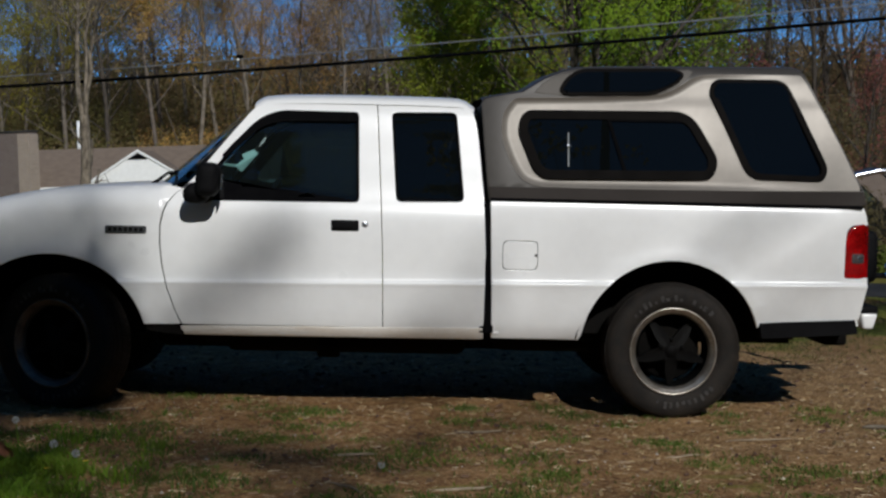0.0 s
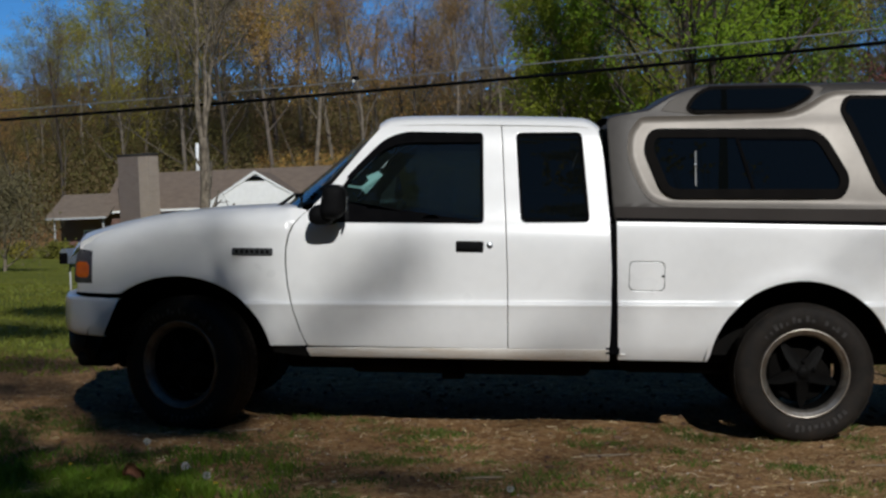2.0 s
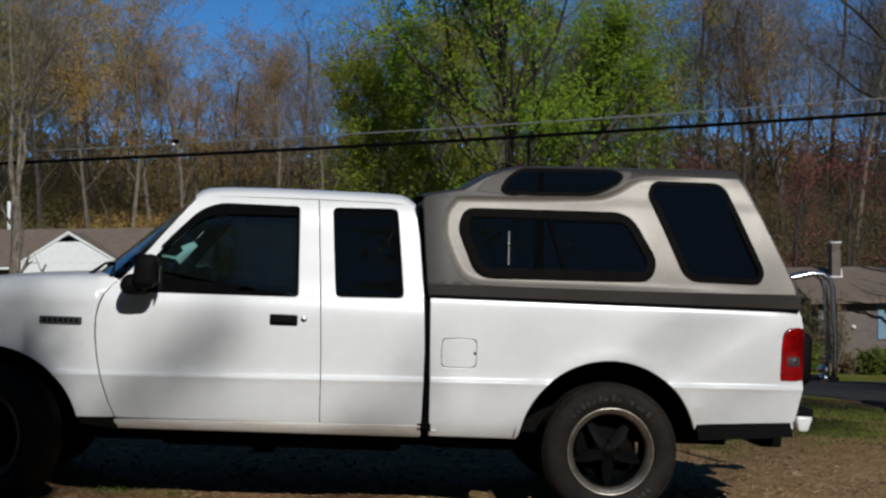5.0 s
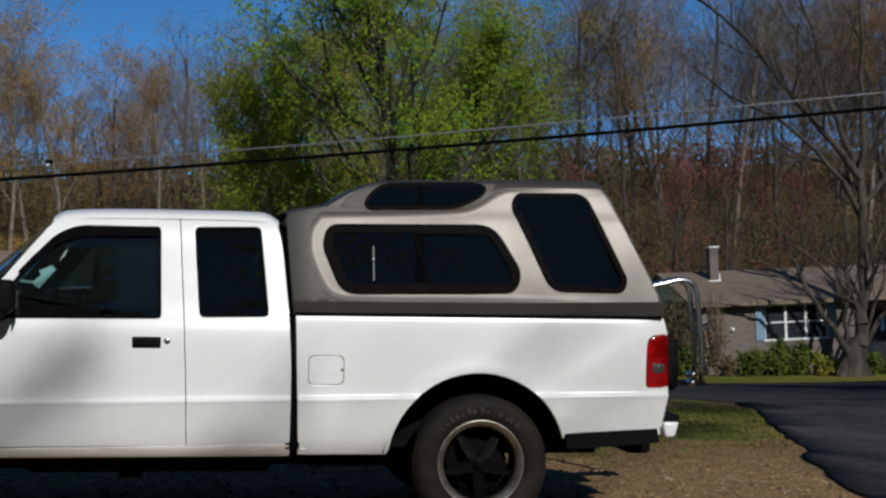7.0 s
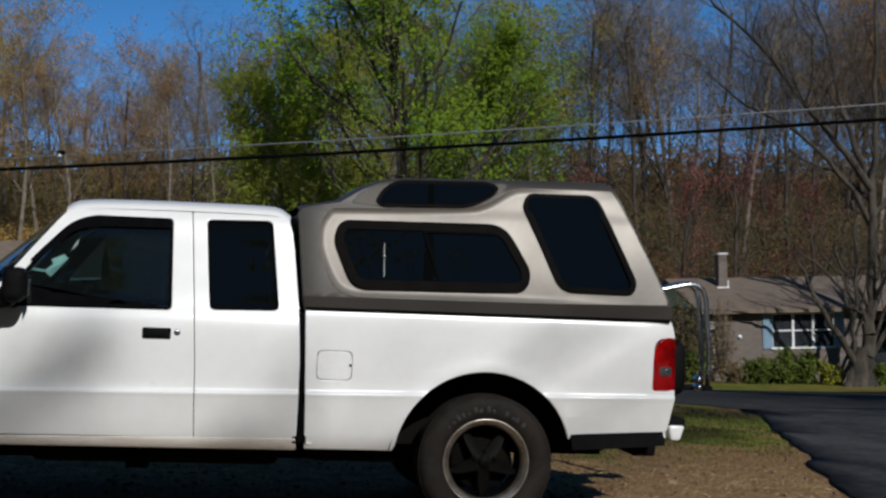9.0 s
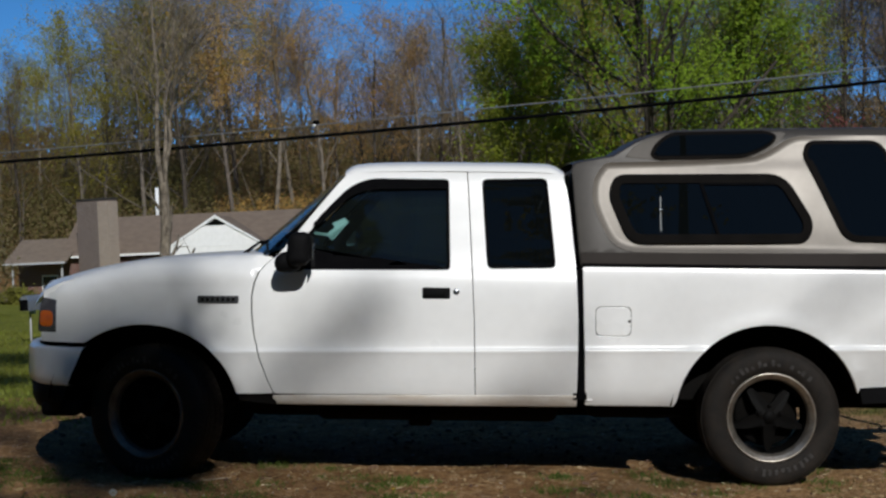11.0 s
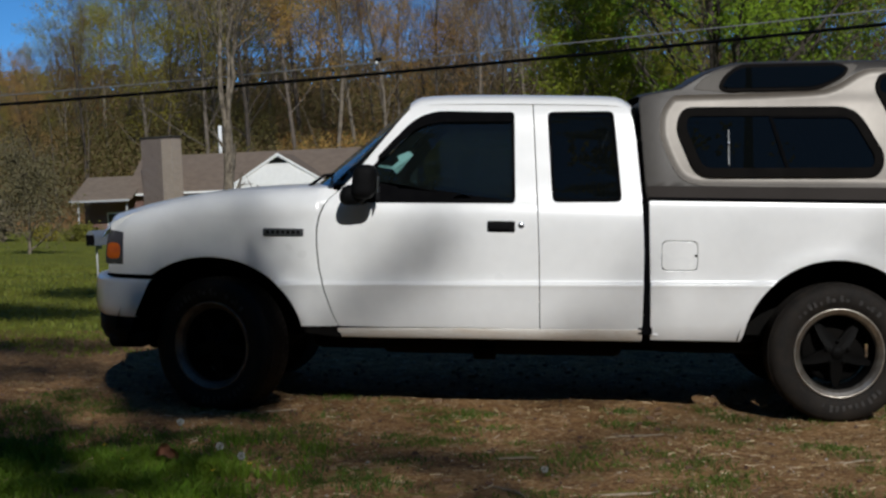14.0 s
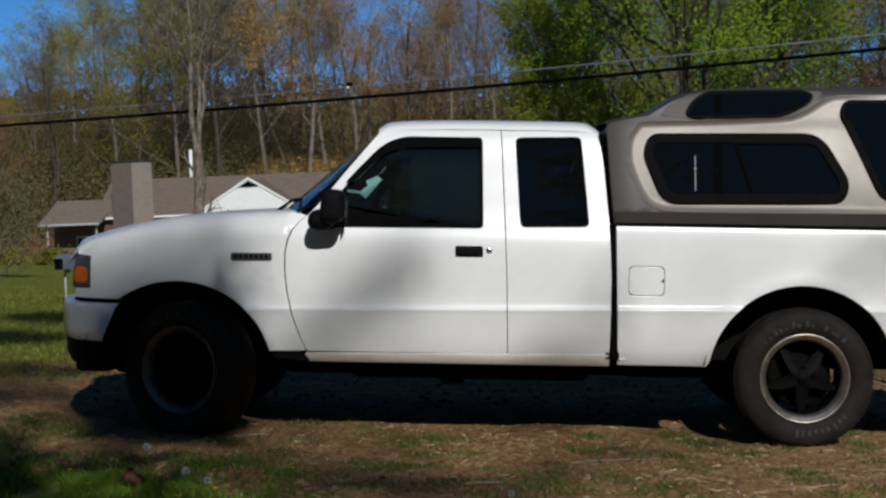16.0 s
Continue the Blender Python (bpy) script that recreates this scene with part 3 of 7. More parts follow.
hood_xs = [-2.12, -2.10, -2.08, -2.05, -2.01, -1.95, -1.88, -1.8, -1.7, -1.6, -1.45, -1.3, -1.15, -1.04, -0.97]
part("hood", sheet(hood_xs, ys, lambda x, y: hood_place(x, min(max(y, flank(x, HOOD(x) - 0.02) - 0.002), WIDTH - flank(x, HOOD(x) - 0.02) + 0.002))), WHITE, truck, "white steel hood")
for side in (1, -1):
    def flange(x, k):
        y = flank(x, HOOD(x) - 0.02)
        p = hood_place(x, y)
        y = p[1] + 0.003 * k
        return (p[0], y if side > 0 else WIDTH - y, p[2] - 0.045 * k)
    part("hood_flange", sheet(hood_xs, [0, 1], flange), WHITE, truck)
part("cowl", box(-1.10, -0.93, 0.14, 1.62, 1.09, 1.125, 0.01), PLASTIC, truck)
for y0 in (0.22, 0.86):
    wi = part("wiper", tube([(-1.13, y0, 1.125), (-1.105, y0 + 0.02, 1.150), (-1.04, y0 + 0.10, 1.208), (-1.00, y0 + 0.16, 1.213)], [0.013, 0.011, 0.007, 0.007], 8), PLASTIC, truck, "black wiper arm")
    part("wiper_blade", tube([(-1.02, y0 + 0.02, 1.196), (-1.01, y0 + 0.14, 1.206), (-1.07, y0 + 0.46, 1.178)], 0.007, 6), SEAL, wi)
ROOFTOP = table([(-0.60, -0.06), (-0.575, -0.037), (-0.53, -0.017), (-0.34, -0.004), (-0.05, 0), (0.30, 0), (0.46, -0.004), (0.51, -0.018), (0.545, -0.045)])
ry = [0.172, 0.18, 0.195, 0.22, 0.26, 0.32, 0.5, 0.7, 0.88, 1.06, 1.26, 1.44, 1.5, 1.54, 1.565, 1.58, 1.588]


def roof_place(x, y):
    u = min(1, min(y - 0.172, 1.588 - y) / 0.13)
    return (x, y, 1.582 + ROOFTOP(x) + 0.046 * math.sqrt(max(0, 1 - (1 - u) ** 2)) + 0.022 * (1 - ((y - 0.88) / 0.71) ** 2) * u)


part("roof", sheet([-0.585, -0.56, -0.53, -0.47, -0.40, -0.25, -0.05, 0.15, 0.30, 0.42, 0.47, 0.505, 0.53, 0.548], ry, roof_place), WHITE, truck, "white steel cab roof")
wind = lambda u, v: (-1.0 + 0.42 * u - 0.17 * (1 - (2 * v - 1) ** 2) * (1 - 0.6 * u), 0.09 + 0.075 * u + v * (1.58 - 0.15 * u), 1.125 + 0.435 * u + 0.012 * (1 - (2 * v - 1) ** 2) * u)
part("windscreen", sheet([i / 8 for i in range(9)], [i / 14 for i in range(15)], wind), SCREEN, truck, "tinted windscreen glass")
part("cab_back", box(0.54, 0.58, 0.06, 1.70, 0.45, 1.10), WHITE, truck)
# black box stands in for the shade between cab and bed
part("gap_liner", box(0.59, 0.66, 0.048, 1.712, 0.425, 1.09), SEAL, truck)
part("cab_back_window", box(0.545, 0.565, 0.16, 1.60, 1.10, 1.57), CAPGLASS, truck)
# front end
plan = [(-1.885, 0.012), (-2.0, 0.035), (-2.09, 0.075), (-2.145, 0.12), (-2.185, 0.19), (-2.25, 0.34), (-2.31, 0.60), (-2.33, 0.88)]
plan = plan + [(x, WIDTH - y) for x, y in plan[-2::-1]]


def band(prof):
    """A bumper: a profile of (out, z) swept along the nose's plan."""
    def place(i, j):
        a, b = plan[max(i - 1, 0)], plan[min(i + 1, len(plan) - 1)]
        t = Vector((b[0] - a[0], b[1] - a[1])).normalized()
        o, z = prof[j]
        cut = min(1, max(0, (plan[i][0] + 2.08) / 0.16)) * 0.42 * max(0, 0.672 - z)  # the wheel arch bites into its ends
        return (plan[i][0] - t.y * o - cut, plan[i][1] + t.x * o * 1.0, z)
    return sheet(range(len(plan)), range(len(prof)), place)


part("front_bumper", band([(-0.05, 0.664), (-0.008, 0.664), (0.0, 0.659), (0.005, 0.645), (0.006, 0.52), (0.0, 0.482), (-0.012, 0.47), (-0.06, 0.47)]), WHITE, truck, "white painted front bumper")
# black strip put in for the shade in the gap above the bumper
part("bumper_filler", band([(-0.06, 0.69), (-0.045, 0.655)]), SEAL, truck)
part("air_dam", band([(-0.03, 0.468), (-0.012, 0.462), (-0.015, 0.39), (-0.04, 0.338), (-0.12, 0.328)]), PLASTIC, truck, "black plastic air dam")
part("grille", sheet([0.14, 0.3, 0.6, 0.88, 1.16, 1.46, 1.62], [0.68, 0.78, 0.88], lambda y, z: (-2.11 - 0.12 * (1 - ((y - 0.88) / 0.76) ** 2), y, z)), PLASTIC, truck, "black grille")
part("header_panel", sheet(ys, [0, 0.3, 0.7, 1], lambda y, k: (-2.115 - 0.05 * k - 0.17 * (1 - abs(y - 0.88) / 0.8) * (1 - 0.3 * k), y, hood_place(-2.12, y)[2] - 0.02 * k - 0.06 * k * k)), WHITE, truck)
# rear end
part("tailgate", box(2.53, 2.575, 0.10, 1.66, 0.53, 1.12, 0.012), WHITE, truck)
rbm = box(2.575, 2.668, 0.075, 1.685, 0.478, 0.560, 0.014, 3)
for v in rbm.verts:  # its ends taper downward
    v.co.x += (0.56 - v.co.z) * (-0.30 if v.co.x > 2.62 else 0.18)
rb = part("rear_bumper", join(rbm, box(2.535, 2.60, 0.12, 1.64, 0.49, 0.55)), WHITE, truck, "white rear bumper with a black step pad")
part("step_pad", box(2.560, 2.672, 0.082, 1.678, 0.556, 0.600, 0.012, 2), PLASTIC, rb, "black rubber step pad")
part("tow_hitch", join(box(2.52, 2.66, 0.55, 1.2, 0.34, 0.44, 0.02), box(2.58, 2.78, 0.84, 0.92, 0.38, 0.45, 0.006)), DARK, truck)
part("tail_pipe", tube([(1.9, 0.52, 0.42), (2.2, 0.52, 0.45), (2.4, 0.50, 0.45)], 0.035, 12), DARK, truck)
# bed walls and floor, chassis, wheel housings
part("bed_floor", box(0.66, 2.53, 0.37, 1.39, 0.56, 0.60), DARK, truck)
part("bed_front_wall", box(0.662, 0.69, 0.06, 1.70, 0.42, 1.10), WHITE, truck)
part("cab_floor", box(-1.05, 0.56, 0.07, 1.69, 0.40, 0.44), DARK, truck)
part("firewall", box(-1.06, -1.0, 0.10, 1.66, 0.44, 1.10), DARK, truck)
part("engine_bay", box(-2.05, -1.06, 0.34, 1.42, 0.42, 0.95), DARK, truck)
part("chassis", join(box(-2.1, 2.3, 0.42, 0.52, 0.36, 0.46), box(-2.1, 2.3, 1.24, 1.34, 0.36, 0.46), box(-0.9, 0.5, 0.52, 1.24, 0.30, 0.42, 0.05), box(0.7, 1.3, 0.5, 1.2, 0.28, 0.50, 0.05)), DARK, truck)
# unseen running gear, added to block sky light under the truck
part("fuel_tank", box(-0.75, 0.55, 0.53, 0.82, 0.25, 0.42, 0.05, 3), DARK, truck)
part("gearbox", join(box(-1.15, -0.55, 0.70, 1.06, 0.25, 0.50, 0.06, 3), box(-0.60, 0.10, 0.76, 1.00, 0.28, 0.46, 0.06, 3), box(-0.25, -0.13, 0.40, 1.36, 0.24, 0.31, 0.015)), DARK, truck)
part("drive_shaft", tube([(0.1, 0.88, 0.38), (1.5, 0.88, 0.36)], 0.045, 12), DARK, truck)
part("exhaust", join(tube([(-1.2, 1.12, 0.36), (-0.5, 1.14, 0.30), (0.0, 1.14, 0.29)], 0.03, 10), box(-0.05, 0.95, 1.00, 1.38, 0.23, 0.36, 0.06, 3), tube([(0.9, 1.2, 0.31), (1.25, 1.25, 0.34), (1.9, 1.3, 0.50), (2.4, 1.45, 0.44)], 0.03, 10)), DARK, truck)
diff = lathe([(0.0, -0.13), (0.07, -0.12), (0.12, -0.07), (0.135, 0.0), (0.12, 0.07), (0.07, 0.12), (0.0, 0.13)], 20)
bmesh.ops.transform(diff, matrix=pose(1.60, 0.88, 0.345, 0, 0, 90), verts=diff.verts[:])
part("differential", diff, DARK, truck)
spare = lathe([(0.20, -0.09), (0.30, -0.10), (0.34, -0.06), (0.345, 0.0), (0.34, 0.06), (0.30, 0.10), (0.20, 0.09)], 32)
bmesh.ops.transform(spare, matrix=pose(2.14, 0.88, 0.45, 90), verts=spare.verts[:])
part("spare_tyre", spare, TYRE, truck)
part("skid_plate", box(-2.02, -1.25, 0.45, 1.31, 0.26, 0.36, 0.04, 3), DARK, truck)
part("front_valance", box(-2.13, -1.93, 0.10, 1.66, 0.305, 0.385, 0.03, 3), PLASTIC, truck, "black plastic lip under the front bumper")
for cx in (-1.585, 1.575):
    part("axle", tube([(cx, 0.2, 0.36), (cx, 1.56, 0.36)], 0.05, 10), DARK, truck)
    for s in (1, -1):
        w = arc(cx, 0.36, 0.49, 0.47, cx - 0.47, cx + 0.47, 0.40, 0.40, 18)
        yy = (0.035, 0.36) if s > 0 else (WIDTH - 0.36, WIDTH - 0.035)
        hw = sheet(range(len(w)), (0, 1), lambda i, j: (w[i][0], yy[j], w[i][1]))
        inner = yy[1] if s > 0 else yy[0]
        vs = [hw.verts.new((x, inner, z)) for x, z in w]
        hw.faces.new(vs)
        part("wheel_housing", hw, DARK, truck)
# cabin
part("dashboard", box(-0.98, -0.66, 0.12, 1.64, 0.86, 1.08, 0.05), CABIN, truck)
for y0 in (0.22, 0.98):
    st = part("seat", box(-0.45, 0.05, y0, y0 + 0.54, 0.55, 0.76, 0.06, 3), CABIN, truck)
    part("backrest", box(0.0, 0.16, y0 + 0.02, y0 + 0.52, 0.74, 1.26, 0.06, 3, Matrix.Translation((0.0, 0, 0)) @ pose(0, 0, 0, 0, 8)), CABIN, st)
    part("headrest", box(0.20, 0.28, y0 + 0.15, y0 + 0.40, 1.27, 1.42, 0.035, 3), CABIN, st)
wheel_ring = lathe([(0.175 + 0.014 * math.cos(a), 0.014 * math.sin(a)) for a in [2 * math.pi * k / 8 for k in range(8)]], 28, True)
bmesh.ops.transform(wheel_ring, matrix=pose(-0.55, 0.48, 1.02, 0, 0, 90) @ pose(0, 0, 0, 25), verts=wheel_ring.verts[:])
part("steering_wheel", wheel_ring, PLASTIC, truck)
# pale sheet cut to stand in for a bright patch behind the door glass
bright_patch = bmesh.new()
pv = [bright_patch.verts.new((x, flank(x, z) + 0.028, z)) for x, z in ((-0.641, 1.219), (-0.559, 1.316), (-0.582, 1.336), (-0.643, 1.309), (-0.632, 1.285), (-0.668, 1.256), (-0.735, 1.264), (-0.735, 1.252), (-0.668, 1.243))]
bright_patch.faces.new(pv)
bmesh.ops.solidify(bright_patch, geom=bright_patch.faces[:], thickness=0.004)
part("dash_paper", bright_patch, PALEGREEN, truck, "pale green paper propped behind the windscreen")


# wheels: built once, the meshes shared
def wheel_meshes():
    made = []
    prof = [(0.205, 0.05), (0.222, 0.028), (0.235, 0.012), (0.26, 0.002), (0.30, 0.0), (0.325, 0.008), (0.343, 0.024), (0.350, 0.045), (0.350, 0.19), (0.343, 0.212), (0.30, 0.235), (0.235, 0.225), (0.205, 0.19)]
    made.append(("tyre", lathe(prof, 64), TYRE, 0, "worn black all-terrain tyre"))
    tread = []
    for k in range(54):
        a = 2 * math.pi * k / 54
        for y0, y1, sh, r0 in ((0.040, 0.068, 0.0, 0.340), (0.074, 0.116, 0.5, 0.344), (0.122, 0.164, 0.0, 0.344), (0.170, 0.198, 0.5, 0.340)):
            b = box(-0.0155, 0.0155, y0, y1, r0, 0.3525)
            bmesh.ops.transform(b, matrix=Matrix.Rotation(a + sh * 0.116, 4, "Y"), verts=b.verts[:])
            tread.append(b)
    made.append(("tread", join(*tread), TYRE, 1, ""))
    rng = random.Random(4)
    let = []
    for start, count in ((-48, 9), (22, 4), (134, 10)):
        for k in range(count):
            b = box(-0.009 * rng.uniform(0.4, 1.1), 0.008, -0.0025, 0.004, 0.262, 0.262 + 0.034 * rng.uniform(0.35, 1.1))
            bmesh.ops.transform(b, matrix=Matrix.Rotation(radians(start + k * 6.8 + rng.uniform(-1.5, 1.5)), 4, "Y"), verts=b.verts[:])
            let.append(b)
    made.append(("sidewall_marking", join(*let), LETTER, 1, "faint worn raised marking"))
    lip = [(0.226, 0.035), (0.229, 0.018), (0.226, 0.010), (0.219, 0.010), (0.214, 0.018), (0.205, 0.024), (0.198, 0.030), (0.193, 0.040), (0.188, 0.058)]
    made.append(("rim", lathe(lip, 64), RIM, 0, "polished alloy rim lip"))
    made.append(("rim_barrel", lathe([(0.189, 0.056), (0.184, 0.10), (0.182, 0.19)], 48), SPOKE, 4, ""))
    made.append(("brake_drum", lathe([(0.0, 0.150), (0.15, 0.150), (0.162, 0.158), (0.165, 0.2), (0.0, 0.2)], 36), DARK, 0, ""))
    star = bmesh.new()
    front, rear = [], []
    for k in range(10):
        a = math.pi * k / 5 + radians(-90)
        if k % 2 == 0:
            for da, r in ((-0.24, 0.12), (-0.06, 0.182), (0.06, 0.182), (0.24, 0.12)):
                front.append((r * math.cos(a + da), 0.078 if r < 0.15 else 0.094, r * math.sin(a + da)))
        else:
            for da in (-0.16, 0.16):
                front.append((0.070 * math.cos(a + da), 0.066, 0.070 * math.sin(a + da)))
    fv = [star.verts.new(p) for p in front]
    bv = [star.verts.new((p[0] * 0.985, p[1] + 0.03, p[2] * 0.985)) for p in front]
    c = star.verts.new((0, 0.056, 0))
    for i in range(len(fv)):
        j = (i + 1) % len(fv)
        star.faces.new((c, fv[i], fv[j]))
        star.faces.new((fv[i], bv[i], bv[j], fv[j]))
    bmesh.ops.recalc_face_normals(star, faces=star.faces[:])
    made.append(("spoke_star", star, SPOKE, 4, "matte black five-spoke star"))
    cap = lathe([(0.0, 0.050), (0.026, 0.051), (0.031, 0.055), (0.033, 0.066)], 24)
    made.append(("hub_cap", cap, SPOKE, 4, ""))
    nuts = []
    nuts.append(lathe([(0.0, 0.050), (0.009, 0.050), (0.011, 0.054), (0.011, 0.07)], 8))
    made.append(("lug_nut", nuts[0], DARK, 4, ""))
    out = []
    for name, b, mat, under, label in made:
        me = bpy.data.meshes.new(name)
        b.to_mesh(me)
        b.free()
        me.materials.append(mat)
        out.append((name, me, under, label))
    return out


WHEEL = wheel_meshes()
for cx, y, turn in ((1.597, 0.045, 0), (1.597, WIDTH - 0.045, 180), (-1.542, 0.045, -23), (-1.542, WIDTH - 0.045, 157)):
    hub = empty("wheel", pose(0, 0, 0), "black all-terrain tyre on a polished and black alloy wheel", "")
    hub.parent = truck
    hub.matrix_basis = pose(cx, y + (0.12 if turn not in (0, 180) else 0) * (1 if y < 1 else -1), 0.345 if turn in (0, 180) else 0.327) @ pose(0, 0, 0, 0, 0, turn) @ pose(0, -0.12 if turn not in (0, 180) else 0, 0)
    first = {}
    for i, (name, me, under, label) in enumerate(WHEEL):
        for k in range(5 if name == "lug_nut" else 1):
            ob = new(name, me)
            ob.parent = hub
            if name == "rim" and cx < 0:  # the front wheels' shade is put into a darker alloy
                ob.material_slots[0].link = "OBJECT"
                ob.material_slots[0].material = SHADEDRIM
            tagged(ob, label, kind="stuff" if name in ("sidewall_marking", "tread") else "")
            if name == "lug_nut":
                a = 2 * math.pi * k / 5 + radians(-54)
                ob.matrix_basis = Matrix.Translation((0.057 * math.cos(a), 0.0, 0.057 * math.sin(a)))

# ---- the bed cap ----
CAPSIDE = table([(1.10, 0.044), (1.165, 0.028), (1.18, 0.030), (1.30, 0.050), (1.60, 0.125), (1.66, 0.150), (1.76, 0.185), (1.80, 0.210), (1.83, 0.25)])


def capflank(x, z):
    y = CAPSIDE(z)
    if x < 0.74:  # the front corner is rounded
        y += 0.9 * (0.74 - x) ** 2
    return y


cap_out = [(0.626, 1.108), (0.620, 1.165), (0.600, 1.40), (0.584, 1.600), (0.600, 1.622), (0.640, 1.633), (0.794, 1.662), (0.91, 1.735), (1.00, 1.772), (1.06, 1.788), (1.10, 1.795),
           (1.689, 1.813), (2.235, 1.824), (2.262, 1.808), (2.381, 1.548), (2.548, 1.194), (2.562, 1.130), (1.98, 1.117), (1.38, 1.110)]
upper_win = rounded([(0.982, 1.672, 0.03), (1.015, 1.735, 0.05), (1.086, 1.787, 0.04), (1.575, 1.802, 0.02), (1.632, 1.782, 0.025), (1.600, 1.740, 0.04), (1.526, 1.698, 0.05), (1.451, 1.674, 0.05), (1.031, 1.661, 0.03)], 0.03)
side_win = rounded([(0.770, 1.47, 0.07), (0.800, 1.565, 0.07), (1.655, 1.578, 0.09), (1.795, 1.335, 0.09), (1.765, 1.240, 0.07), (0.870, 1.226, 0.08)], 0.06, 6)
tail_win = rounded([(1.768, 1.690, 0.04), (1.795, 1.752, 0.05), (2.160, 1.757, 0.06), (2.362, 1.300, 0.05), (2.335, 1.241, 0.05), (1.960, 1.250, 0.07)], 0.05, 6)
tan_out = [(0.775, 1.630), (0.757, 1.612), (0.730, 1.570), (0.717, 1.530), (0.713, 1.451), (0.725, 1.390), (0.754, 1.308), (0.785, 1.245), (0.815, 1.210), (0.86, 1.188), (0.919, 1.178), (1.687, 1.182), (2.522, 1.193),
           (2.537, 1.20), (2.375, 1.545), (2.256, 1.785), (2.238, 1.790), (1.777, 1.782), (1.722, 1.776), (1.665, 1.752), (1.600, 1.708), (1.545, 1.680), (1.478, 1.662), (1.089, 1.641), (0.82, 1.634)]
foot = [(0.628, 1.106), (0.622, 1.172), (0.92, 1.173), (1.687, 1.177), (2.551, 1.187), (2.564, 1.122), (1.98, 1.113), (1.38, 1.107)]
roof_tan = [(0.86, 1.668), (0.905, 1.712), (0.96, 1.742), (1.055, 1.776), (1.12, 1.786), (1.64, 1.803), (1.675, 1.795), (1.655, 1.772), (1.592, 1.718), (1.54, 1.691), (1.475, 1.673), (1.09, 1.652)]


def eased(loop, times=2):
    """A closed outline with its corners cut again and again."""
    for _ in range(times):
        loop = [tuple(p[i] * (1 - k) + q[i] * k for i in (0, 1)) for p, q in zip(loop, loop[1:] + loop[:1]) for k in (0.25, 0.75)]
    return loop


tan_out = eased([(x - 0.03 * max(0.0, 0.95 - x) / 0.24, z) for x, z in tan_out])
HOLLOW = [(Vector(a), Vector(b) - Vector(a)) for a, b in zip(tan_out, tan_out[1:] + tan_out[:1])]


def recess(x, z):
    """How far the champagne panel lies back: a hollow with a rounded edge, running out towards the tail."""
    p, best, inside = Vector((x, z)), 9.0, False
    for a, d in HOLLOW:
        r = p - a
        best = min(best, (r - d * min(1.0, max(0.0, r.dot(d) / d.length_squared))).length)
        if (a.y > z) != (a.y + d.y > z) and x < a.x + d.x * (z - a.y) / d.y:
            inside = not inside
    u = min(1.0, (best if inside else -best) / 0.036)
    return 0.022 * (2 * u - u * u) * min(1.0, max(0.0, (2.35 - x) / 0.8))


hollow_edge = [p if p[0] < 2.2 else q for p, q in zip(inset(tan_out, 0.004), inset(tan_out, 0.03))]
truck_cap = empty("bed_cap", TILT, "pewter fibreglass bed cap with black-framed dark windows, on the truck's bed", "truck cap")
for side in (1, -1):
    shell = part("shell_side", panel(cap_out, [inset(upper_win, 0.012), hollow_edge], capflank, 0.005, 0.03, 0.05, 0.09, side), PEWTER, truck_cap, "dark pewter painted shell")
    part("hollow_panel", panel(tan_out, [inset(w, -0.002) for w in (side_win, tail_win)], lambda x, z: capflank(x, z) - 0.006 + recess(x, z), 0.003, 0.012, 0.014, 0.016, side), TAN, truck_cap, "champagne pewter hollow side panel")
    # strip added over the shell's foot; its down-facing darkness is put into the paint
    part("foot_rail", panel(foot, [], lambda x, z: capflank(x, 1.17) - 0.006 + 0.12 * (1.17 - z), 0.003, 0.02, 0.03, 0.09, side), FOOTDARK, truck_cap, "dark brown-grey foot moulding")
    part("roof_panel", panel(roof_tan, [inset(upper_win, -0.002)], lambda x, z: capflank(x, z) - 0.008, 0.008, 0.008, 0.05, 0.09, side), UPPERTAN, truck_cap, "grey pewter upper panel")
    for nm, w, wide, lab in (("vent_window", upper_win, 0.018, "long dark upper window"), ("side_window", side_win, 0.036, "dark sliding side window"), ("rear_side_window", tail_win, 0.020, "dark fixed rear side window")):
        fr = part(nm, ring(w, wide, capflank, 0.020 if nm == "vent_window" else 0.004 if nm == "side_window" else 0.010, side, 0.05), FRAME, truck_cap, lab)
        part("pane", panel(inset(w, wide - 0.008), [], lambda x, z: 0.045 + 0.225 * (z - 1.24) - (0.0 if z < 1.62 or nm == "rear_side_window" else 0.012), 0, 0.004, 0.2, 0.3, side), CAPGLASS, fr)
        if nm == "side_window":
            part("slider_frame", panel([(1.222, 1.548), (1.236, 1.548), (1.326, 1.262), (1.312, 1.262)], [], lambda x, z: capflank(x, z) - 0.001, 0.002, 0.006, 0.1, 0.2, side), SEAL, fr)
            part("slider_track", panel([(1.235, 1.540), (1.66, 1.545), (1.655, 1.528), (1.238, 1.524)], [], lambda x, z: capflank(x, z) - 0.002, 0.002, 0.006, 0.1, 0.3, side), SEAL, fr)
            side > 0 and part("window_pull", panel([(1.024, 1.285), (1.029, 1.285), (1.029, 1.46), (1.024, 1.46)], [], lambda x, z: 0.039 + 0.225 * (z - 1.24), 0.001, 0.004, 0.1, 0.3, side), PULL, fr, "slim grey window pull")
            side > 0 and part("latch", box(1.018, 1.034, 0.066, 0.074, 1.382, 1.398, 0.003), CHROME, fr, "small bright latch")
